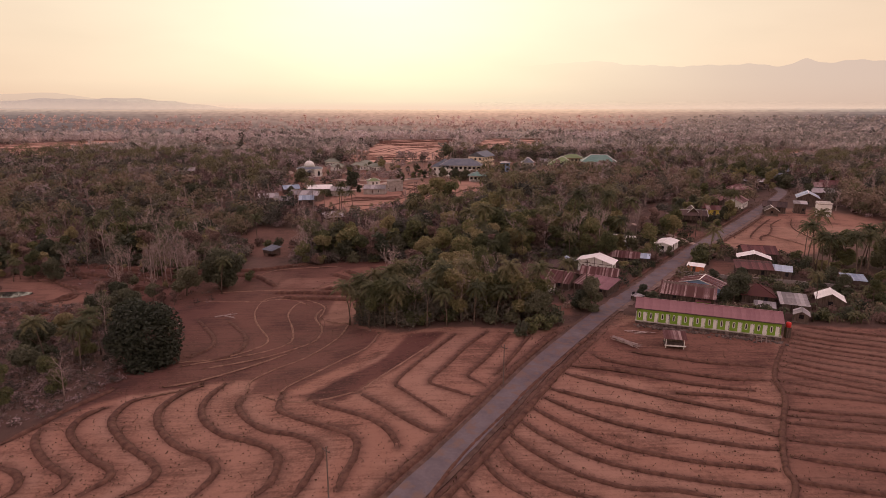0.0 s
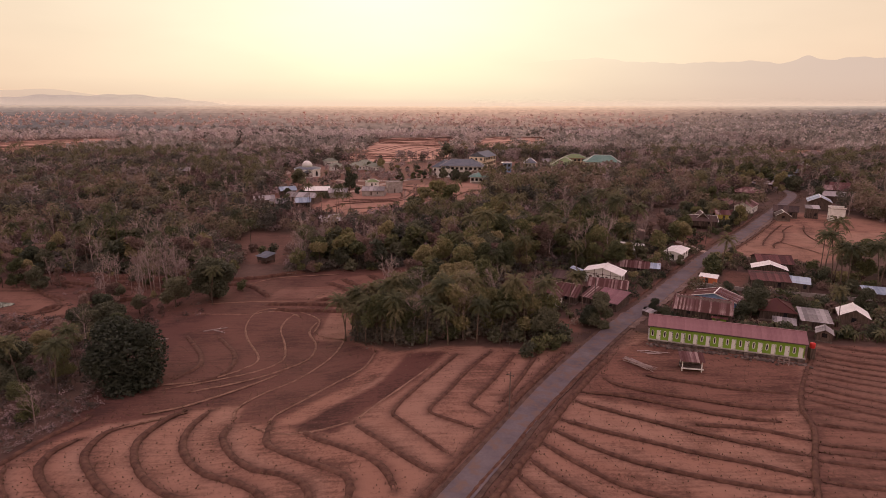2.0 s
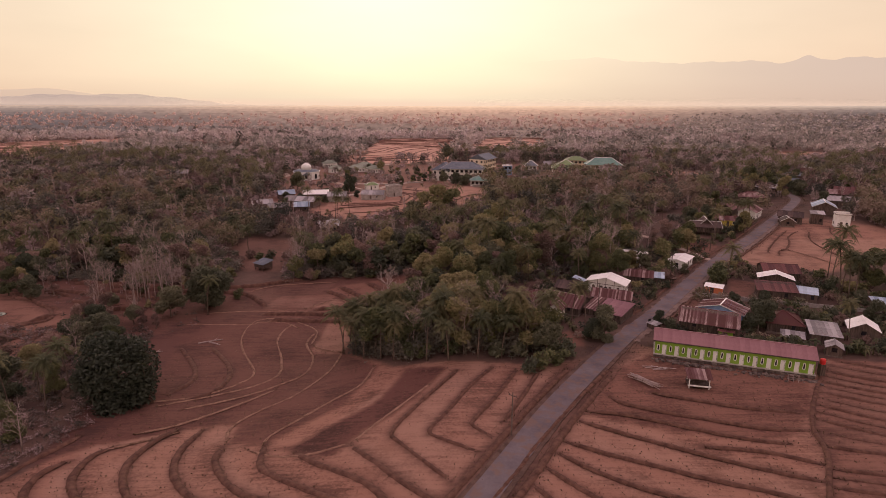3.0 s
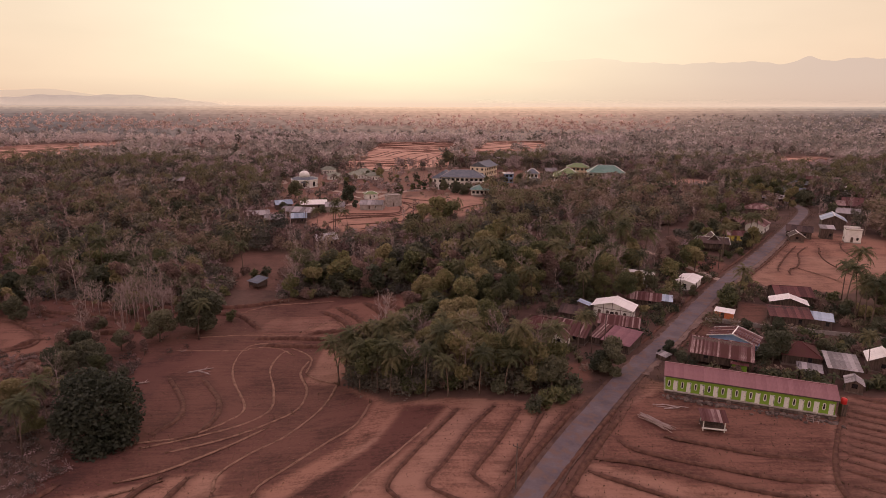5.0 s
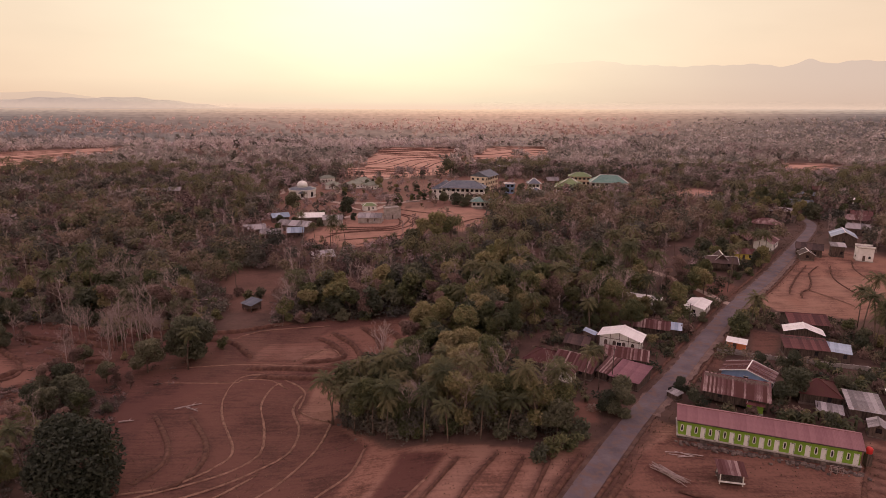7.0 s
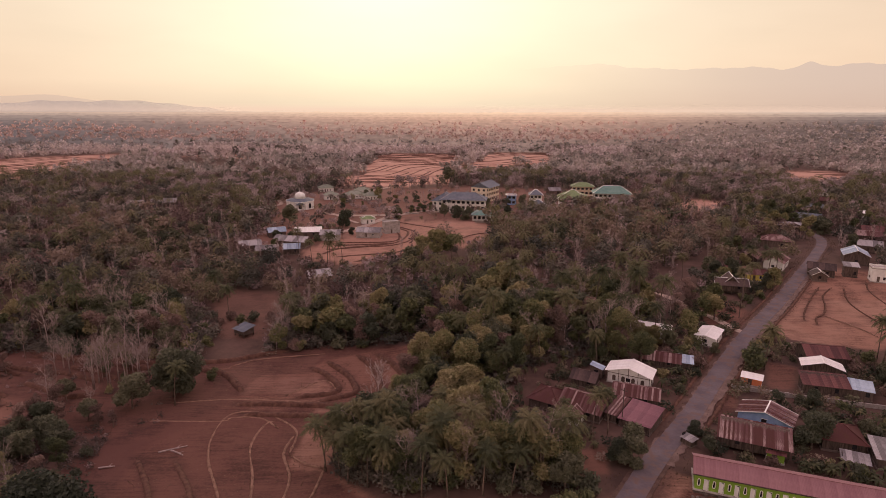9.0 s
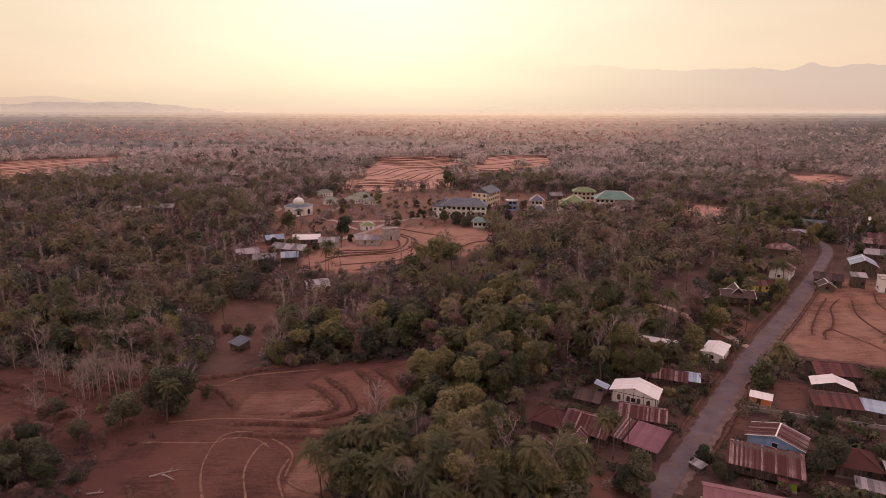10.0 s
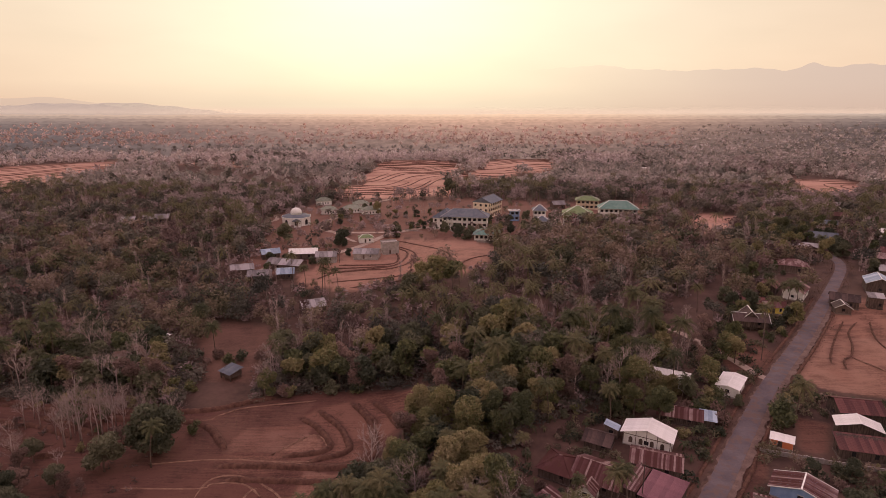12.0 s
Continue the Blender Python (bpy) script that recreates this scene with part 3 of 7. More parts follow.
bund("pale", [(-54.8, 145.7), (-45.5, 150.7), (-38.8, 155.6), (-35.3, 162.2), (-37.3, 172.6), (-41.2, 184.2), (-40.7, 194.1), (-37.9, 196.2)])
bund("pale", [(-49.4, 144.0), (-40.3, 149.5), (-32.4, 157.3), (-29.2, 162.9), (-29.6, 172.4), (-33.1, 181.7), (-32.3, 190.6)])
bund("pale", [(-31.8, 181.1), (-27.2, 177.2), (-22.9, 174.8)])
bund("pale", [(-22.9, 174.8), (-23.8, 162.1), (-28.3, 150.0), (-33.8, 143.2), (-37.1, 136.5), (-35.8, 129.8)])
bund("pale", [(-13.4, 160.1), (-15.3, 150.2), (-20.0, 144.1), (-24.9, 137.4), (-28.7, 131.8), (-29.2, 128.4)])
bund("pale", [(-0.7, 146.6), (-5.8, 138.9), (-10.4, 132.1), (-14.2, 125.7)])
bund("dark", [(-69.3, 111.5), (-67.3, 116.4), (-66.1, 123.4), (-64.3, 128.6), (-62.5, 134)])
bund("pale", [(-53.5, 134.1), (-47.1, 137.8), (-39.3, 146.1), (-33.3, 154.0)])
bund("pale", [(-68.2, 205.2), (-50.5, 207.2), (-29.5, 205.1)])
bund("dark", [(3.1, 98.8), (4.2, 96.3), (5.1, 94.4)])
bund("dark", [(6.8, 104.5), (7.8, 100.9), (9.9, 97.1), (12.5, 94.4)])
bund("dark", [(9.5, 107.9), (10.9, 103.1), (13.7, 98.7), (17.1, 95.9), (21.1, 94.3)])
bund("dark", [(11.5, 110.5), (14.3, 105.9), (18.2, 101.2), (22.2, 98.2), (26.6, 96.3), (32.3, 95.7), (37.5, 94.2)])
bund("dark", [(13.8, 114.4), (17.6, 108.9), (22.6, 103.9), (28.0, 100.7), (34.4, 98.5), (40.7, 96.9), (46.7, 96.0)])
bund("dark", [(16.5, 118.6), (20.7, 113.2), (25.8, 107.8), (31.5, 104.8), (38.1, 102.4), (44.3, 101.0), (48.6, 100.3)])
bund("dark", [(19.3, 122.1), (24.0, 117.3), (29.6, 113.2), (35.7, 110.3), (42.6, 107.7), (48.0, 106.1), (52.7, 105.6)])
bund("dark", [(21.2, 125.3), (27.0, 121.8), (33.7, 118.5), (40.0, 115.4), (47.1, 112.5), (54.1, 109.2)])
bund("dark", [(24.9, 131.6), (30.6, 128.1), (38.0, 123.8), (45.5, 119.7), (52.1, 116.5), (57.4, 114.4)])
bund("dark", [(26.7, 135.0), (34.1, 133.4), (42.7, 129.5), (51.4, 125.9), (58.1, 124.4)])
bund("dark", [(43.3, 123.8), (51.8, 122.3), (59.9, 118.7)])
bund("dark", [(32.4, 140.4), (34.6, 137.5), (41.5, 134.1), (50.3, 131.0), (56.3, 129.0), (63.6, 128.4)])
bund("dark", [(41.0, 141.5), (48.9, 138.3), (56.6, 135.7), (64.5, 134.0), (66.8, 133.5)])
bund("dark", [(85.1, 154.9), (91.6, 151.8), (98.3, 149.4), (111.4, 144.6)])
bund("dark", [(79.7, 150.2), (86.8, 146.4), (93.9, 143.4), (106.0, 138.3)])
bund("dark", [(76.1, 145.9), (83.3, 141.9), (90.5, 138.7), (102.1, 133.7)])
bund("dark", [(73.1, 141.6), (80.2, 137.6), (87.4, 134.4), (98.5, 129.6)])
bund("dark", [(69.7, 137.1), (76.5, 132.4), (83.1, 128.6), (93.0, 123.2)])
bund("dark", [(66.5, 132.1), (73.2, 127.7), (79.7, 124.0), (89.2, 118.8)])
bund("dark", [(62.4, 124.1), (69.5, 121.7), (76.7, 119.8), (87.6, 117.0)])
bund("dark", [(59.9, 117.9), (66.5, 116.2), (73.1, 115.0), (84.1, 112.8)])
bund("dark", [(57.4, 113.3), (63.5, 111.6), (69.7, 110.4), (80.0, 108.2)])
bund("dark", [(54.8, 108.3), (60.4, 106.7), (66.1, 105.5), (75.9, 103.4)])
bund("dark", [(52.7, 103.5), (57.5, 101.8), (62.4, 100.4), (71.1, 97.9)])
bund("dark", [(49.7, 100.3), (50.4, 97.6), (55.1, 96.0), (63.3, 93.8)])
for line in ([(-134, 222.7), (-129.6, 221.2), (-120.8, 213.2), (-112.7, 208.8)], [(-115.7, 196.7), (-113.3, 198.6), (-112.1, 201.3), (-110.3, 204.6)], [(-108.7, 186.9), (-108, 190.2), (-106.1, 193.4), (-103, 196.7)],
             [(-102.2, 177.5), (-104.8, 183.6), (-104.7, 188.2), (-101.2, 188.5)], [(-128.4, 227.3), (-120.2, 222.8), (-116.2, 221.8)], [(-105.4, 217.9), (-99.4, 213.3), (-95.7, 214.2)], [(-123.5, 233.9), (-114.4, 233.9), (-106.1, 232)]):
    bund("dark", line)
bund("thin", [(82.4, 152.6), (89.2, 149.1), (96.1, 146.4), (108.7, 141.4)])
bund("thin", [(77.9, 148.1), (85.0, 144.2), (92.2, 141.1), (104.0, 136.0)])
bund("thin", [(74.6, 143.8), (81.8, 139.8), (89.0, 136.6), (100.3, 131.6)])
bund("thin", [(71.4, 139.3), (78.3, 135.0), (85.2, 131.5), (95.8, 126.4)])
bund("thin", [(68.1, 134.6), (74.8, 130.1), (81.4, 126.3), (91.1, 121.0)])
bund("thin", [(64.5, 128.1), (71.3, 124.7), (78.2, 121.9), (88.4, 117.9)])
bund("thin", [(58.6, 115.6), (65.0, 113.9), (71.4, 112.7), (82.0, 110.5)])
bund("dark", [(80.3, 151.4), (72.4, 141.7), (64.7, 130.1), (61.8, 121.6), (54.4, 109.2), (50.1, 100.6), (49.2, 96.8), (45.6, 91.6)])
bund("dark", [(35.6, 151.6), (25.9, 138.4), (16.5, 124.6), (12.3, 117.4), (5.6, 106.9), (1.0, 98.4), (-1.8, 91.9)])
bund("dark", [(-126.3, 238.5), (-113.6, 233.1), (-102.4, 233.1), (-89.6, 229.9), (-74.1, 229.9), (-63.5, 230.9), (-55.6, 234.0), (-45.5, 238.4)])
bund("dark", [(-91.0, 226.5), (-79.9, 225.9), (-65.6, 224.9), (-58.7, 220.8), (-52.5, 212.1)])
bund("dark", [(-116.2, 224.1), (-104.9, 223.0), (-99.4, 220.9)])
bund("dark", [(-51.7, 204.4), (-36.6, 204.0), (-22.5, 204.2), (-16.2, 206.6)])
bund("dark", [(-47.9, 198.8), (-16.9, 197.5)])
bund("pale", [(-70.7, 195.9), (-52.0, 195.6), (-50.0, 197.3), (-42.9, 197.3), (-37.0, 192.4)])
bund("dark", [(-48.4, 366.8), (-37.2, 366.9), (-23.2, 368.8), (-19.5, 376.4), (-22.0, 391.1), (-28.7, 399.1)])
bund("dark", [(-54.3, 353.2), (-36.1, 358.6), (-22.7, 361.3), (-13.4, 369.7), (-11.1, 385.1), (-18.0, 401.2), (-30.0, 413.4)])
bund("dark", [(-46.8, 340.8), (-19.0, 348.6), (-3.2, 354.0), (5.0, 361.3), (6.6, 373.9), (-0.7, 391.8), (-17.1, 415.5), (-27.6, 424.1)])
bund("dark", [(-38.0, 333.0), (-18.5, 341.1), (-8.2, 343.8)])
bund("dark", [(7.8, 361.5), (11.0, 349.5), (13.4, 354.0), (18.9, 360.0), (31.1, 366.6)])
bund("dark", [(-55.3, 344.8), (-46.9, 355.6), (-22.9, 365.0), (-16.2, 377.0), (-16.0, 392.0), (-24.0, 406.0)])
bund("dark", [(-52.0, 361.0), (-36.0, 363.0), (-23.0, 365.6)])
# vehicle tracks across the lot, laid as low banks
bund("dark", [(142.0, 274.1), (131.7, 262.0), (121.2, 248.2), (116.7, 241.1)])
bund("dark", [(145.6, 273.0), (137.2, 264.1), (131.6, 253.9), (126.2, 246.4), (121.8, 242.9), (119.0, 237.8)])
bund("dark", [(150.4, 273.0), (143.2, 260.0), (140.3, 250.2), (139.3, 239.5), (140.1, 235.4)])
bund("dark", [(163.7, 280.3), (157.1, 268.6), (152.9, 253.1)])
bund("pale", [(125.8, 244.6), (129.8, 234.6), (131.0, 226.9)])

bund("pale", [(-39.6, 209.2), (-33.1, 217.3), (-29.9, 218.1), (-27.2, 214.3), (-27.2, 211.3), (-33.4, 209.2)])
bund("dark", [(-36.3, 226.7), (-31.5, 222.9), (-27.4, 216.6), (-26.0, 212.8), (-28.6, 210.0), (-36.9, 208.2)])
bund("dark", [(-32.1, 230.6), (-25.4, 222.9), (-21.5, 214.3), (-21.4, 210.6), (-24.5, 208.5), (-30.2, 206.4)])
bund("dark", [(-23.4, 234.6), (-18.3, 226.6), (-15.3, 216.4), (-14.7, 205.7), (-21.3, 203.5), (-39.5, 203.8)])
bund("dark", [(-118.0, 185.7), (-114.4, 194.7), (-110.2, 200.1), (-115.5, 208.9), (-126.8, 217.2), (-133.2, 218.6)])
bund("dark", [(-114.7, 178.0), (-107.3, 188.6), (-102.1, 194.7)])
bund("dark", [(-114.0, 217.2), (-96.9, 208.9), (-88.9, 210.7)])

bund("dark", [(-17.6, 235.2), (-12.1, 227.0), (-8.5, 218.5)])
bund("dark", [(-22.3, 233.7), (-18.5, 228.5), (-15.1, 223.1)])
bund("dark", [(-64.6, 225.1), (-59.8, 222.5), (-54.5, 216.0), (-51.5, 210.7)])
bund("dark", [(-125.8, 237.8), (-112.7, 232.6), (-96.3, 228.8), (-79.4, 225.9)])
bund("dark", [(-106.6, 223.2), (-98.8, 220.2), (-92.7, 217.4)])
bund("dark", [(-127.7, 227.3), (-118.3, 225.6), (-110.7, 223.9)])
bund("dark", [(-107.9, 227.4), (-95.7, 223.1), (-84.3, 216.5)])
bund("dark", [(-108.7, 186.9), (-106.6, 192.0), (-101.6, 195.6)])
bund("pale", [(-91.6, 228.8), (-64.1, 225.9), (-59.0, 228.7), (-52.4, 232.5), (-34.0, 236.1)])
bund("pale", [(-49.0, 207.6), (-40.0, 206.4), (-29.0, 206.2)])
bund("pale", [(-56.2, 128.1), (-49.7, 132.4), (-45.8, 134.9)])
bund("pale", [(-31.9, 127.8), (-26.6, 124.4), (-20.6, 123.8), (-13.1, 126.7)])
bund("dark", [(2.3, 114.8), (-5.8, 125.2), (-7.2, 129.4), (-2.4, 139.3), (4.6, 151.5)])
bund("dark", [(6.8, 122.5), (0.8, 126.3), (-1.1, 128.5), (1.6, 133.8), (6.1, 143.3), (11.6, 152.3)])
bund("dark", [(9.1, 127.0), (6.3, 130.2), (6.9, 132.6), (11.4, 140.5), (16.5, 151.2)])
bund("dark", [(11.7, 131.4), (15.9, 139.6), (21.3, 151.2)])

# ditch banks along the road
for off, low, high in ((4.4, 90, 150), (-3.9, 88, 152), (4.2, 176, 300), (-4.2, 180, 300)):
    way = np.gradient(road_line, axis=0)
    way /= np.linalg.norm(way, axis=1)[:, None]
    edge = road_line + np.stack([way[:, 1], -way[:, 0]], 1) * off
    edge = edge[(edge[:, 1] > low) & (edge[:, 1] < high)][::4]
    bund("dark", [(float(a), float(b)) for a, b in edge])

# RIMS: ground darker along the banks, plots that differ from one another
bank = np.zeros(gx.shape)
strip = np.zeros(gx.shape)
nearest = np.full(gx.shape, 1e9)
tone_rnd = random.Random(8)
for line, wide, pale in BUND_LINES:
    lo, hi = line.min(0) - 14, line.max(0) + 14
    rows, cols = np.where((ys > lo[1]) & (ys < hi[1]))[0], np.where((xs > lo[0]) & (xs < hi[0]))[0]
    if not len(rows) or not len(cols):
        continue
    at = np.ix_(rows, cols)
    qx, qy = gx[at], gy[at]
    fine = line[::2]
    d2 = (qx[..., None] - fine[:, 0]) ** 2 + (qy[..., None] - fine[:, 1]) ** 2
    k = d2.argmin(-1)
    d = np.sqrt(d2.min(-1))
    way = np.gradient(fine, axis=0)[k]
    side = (qx - fine[k, 0]) * way[..., 1] - (qy - fine[k, 1]) * way[..., 0] > 0
    tones2 = (tone_rnd.random(), tone_rnd.random())
    better = d < nearest[at]
    strip[at] = np.where(better, np.where(side, tones2[0], tones2[1]), strip[at])
    nearest[at] = np.minimum(d, nearest[at])
    reach = np.where(side, 0.75, 1.25) * (0.5 if pale else 1.0) * (0.85 if line[0, 0] > 0 else 1.0)
    bank[at] = np.maximum(bank[at], (0.35 if pale else 0.95) * np.exp(-(d / reach) ** 2))
for _ in range(2):
    strip = (strip + np.roll(strip, 1, 0) + np.roll(strip, -1, 0) + np.roll(strip, 1, 1) + np.roll(strip, -1, 1)) / 5
strip *= 0.75 * (straw > 0.9) * (tilled < 0.5) * (gy < 260)
beside = np.full(gx.shape, 1e9)
for ax, ay in road_line[::2]:
    beside = np.minimum(beside, (gx - ax) ** 2 + (gy - ay) ** 2)
beside = np.clip((np.sqrt(beside) - 4.0) / 2.5, 0, 1)
strip *= beside
for _ in range(1):
    straw, tilled = [(a + np.roll(a, 1, 0) + np.roll(a, -1, 0) + np.roll(a, 1, 1) + np.roll(a, -1, 1)) / 5 for a in (straw, tilled)]
ground.attributes["tilled"].data.foreach_set("value", tilled.astype(np.float32).ravel())
ground.attributes["straw"].data.foreach_set("value", (straw * (0.35 + 0.65 * beside)).astype(np.float32).ravel())
for key, value in (("bank", bank), ("strip", strip)):
    ground.attributes.new(key, "FLOAT", "POINT").data.foreach_set("value", value.astype(np.float32).ravel())

def far_bunds(poly, gap, turn, seed):
    """Many thin banks that follow the slope of a distant field, as one."""
    rnd = random.Random(seed)
    px, py = [p[0] for p in poly], [p[1] for p in poly]
    cx, cy, r = sum(px) / len(px), sum(py) / len(py), max(max(px) - min(px), max(py) - min(py))
    v, f = [], []
    off = -r
    while off < r:
        off += gap * rnd.uniform(0.6, 1.4)
        ph = rnd.uniform(-0.4, 0.4)
        pts = []
        for s in np.arange(-r, r, gap * 0.25):
            o = off + gap * (2.6 * math.sin(s / (gap * 3.1) + off / (gap * 6) + ph) + 1.1 * math.sin(s / (gap * 1.15) + off / (gap * 3)))
            pts.append((cx + s * math.cos(turn) - o * math.sin(turn), cy + s * math.sin(turn) + o * math.cos(turn)))
        pts = np.array(pts)
        keep = inside(poly, *ragged(pts[:, 0], pts[:, 1])) & (np.sin(pts[:, 0] / 31 + off) + np.sin(pts[:, 1] / 23 + 2 * off) > -1.1)
        w = 0.8
        for i in range(len(pts) - 1):
            if keep[i] and keep[i + 1]:
                a, b = pts[i], pts[i + 1]
                t = (b - a) / np.linalg.norm(b - a)
                n = np.array([t[1], -t[0]])
                k = len(v)
                for p in (a, b):
                    for e, z in ((-w, -0.1), (0, 0.5), (w, -0.1)):
                        q = p + n * e
                        v.append((q[0], q[1], gz(*q) + z))
                f += [(k, k + 1, k + 4, k + 3), (k + 1, k + 2, k + 5, k + 4)]
    tagged(new("field_bund", mesh("field_bund", v, f, BUND_DARK)), "dark earth bunds across a distant dry field", "bund", kind="stuff")


for i, (poly, gap) in enumerate([(FIELDS[0], 17), (FIELDS[1], 14), (FIELDS[2], 16), (FIELDS[5], 15), (FIELDS[3], 14)]):
    far_bunds(poly, gap, (0.1, 0.3, -0.2, 0.35, 0.5)[i], i + 3)

for line, half, label in (
    ([(94, 229.5), (92.2, 231), (89.6, 239.2), (88.3, 244.1), (86.2, 249.5), (79, 266), (64, 270)], 1.3, "pale concrete side lane between bare plots"),
    ([(-92, 345), (-74, 375), (-55, 389), (-42, 409), (-26, 445), (3, 456), (40, 430)], 2.0, "pale concrete lane past the school field"),
    ([(-40, 590), (-56, 560), (-72, 500), (-74, 462), (-62, 446), (-26, 446)], 2.2, "pale concrete lane beside the mosque"),
    ([(86, 505), (80, 470), (74, 430), (70, 410)], 3.0, "pale sandy entrance lane between school buildings"),
    ([(-70, 455), (-55, 430), (-47, 418)], 1.2, "pale footpath below the mosque"),
    ([(-150, 450), (-125, 470), (-112, 488), (-118, 510)], 1.5, "pale dirt path beside the mosque"),
):
    ribbon("lane", glide(line, 2.0), half, 0.2, TRACK, label, "lane", ragged=0.25)

# trodden dust on both sides of the village street
street = road_line[(road_line[:, 1] > 166) & (road_line[:, 1] < 300)]
ribbon("verge", street + [0.55, -0.3], 2.95, 0.17, SHOULDER, "trodden pale dust along the village street", "verge", ragged=0.35, seed=11)

# rough verges of straw and dust beside the asphalt
shift = np.gradient(road_line, axis=0)
shift /= np.linalg.norm(shift, axis=1)[:, None]
for sgn in (-1, 1):
    edge = road_line + np.stack([shift[:, 1], -shift[:, 0]], 1) * sgn * 2.45
    ribbon("verge", edge, 0.5, 0.15, DUST, "dusty strip of dry grass beside the road", "verge", ragged=0.4, seed=5 + sgn)


# ---- houses ----
def sheet_mesh(name, wide, length, mat, ribs=4):
    """One corrugated sheet: x across, y down the slope."""
    n = ribs * 2 + 1
    v = [(wide * (i / (n - 1) - 0.5), y, (0.035 if i % 2 else 0.0)) for y in (0, length) for i in range(n)]
    f = [(i, i + 1, n + i + 1, n + i) for i in range(n - 1)]
    me = mesh(name, v, f, mat)
    return me


def slope(roof, mat, x0, x1, y_top, z_top, y_low, z_low, near, name="roof_sheet"):
    """Lays sheets side by side from ridge to eave."""
    run, drop = y_low - y_top, z_top - z_low
    length = math.hypot(run, drop)
    count = max(2, round((x1 - x0) / ((0.4 if mat is RUST_ROOF else 0.95) if near else 2.2)))
    wide = (x1 - x0) / count
    me = sheet_mesh(name, wide * 1.02, length, mat, (2 if mat is RUST_ROOF else 4) if near else 2)
    ang = math.atan2(-drop, abs(run))
    for i in range(count):
        m = Matrix.Translation((x0 + wide * (i + 0.5), y_top, z_top + 0.012 * (i % 2))) @ Matrix.Rotation(math.pi if run < 0 else 0, 4, "Z") @ Matrix.Rotation(ang, 4, "X")
        part(name, me, None, roof, at=m)


def window(parent, x, z, w, h, y, frame_mat=None):
    """A framed pane set in a wall that faces -y at y."""
    fr = Shape()
    t = 0.08
    fr.box(x - w / 2 - t, x + w / 2 + t, y - 0.06, y + 0.03, z - t, z).box(x - w / 2 - t, x + w / 2 + t, y - 0.06, y + 0.03, z + h, z + h + t)
    fr.box(x - w / 2 - t, x - w / 2, y - 0.06, y + 0.03, z, z + h).box(x + w / 2, x + w / 2 + t, y - 0.06, y + 0.03, z, z + h)
    ob = part("window", fr, frame_mat or WHITE, parent)
    part("pane", Shape().box(x - w / 2, x + w / 2, y - 0.012, y + 0.03, z, z + h), GLASS, ob)


def door(parent, x, y, w=0.9, h=2.05, mat=None, z=0.0):
    d = part("door", Shape().box(x - w / 2, x + w / 2, y - 0.05, y + 0.03, z + 0.02, z + h), mat or PLANK, parent)
    return d


HOUSES = []


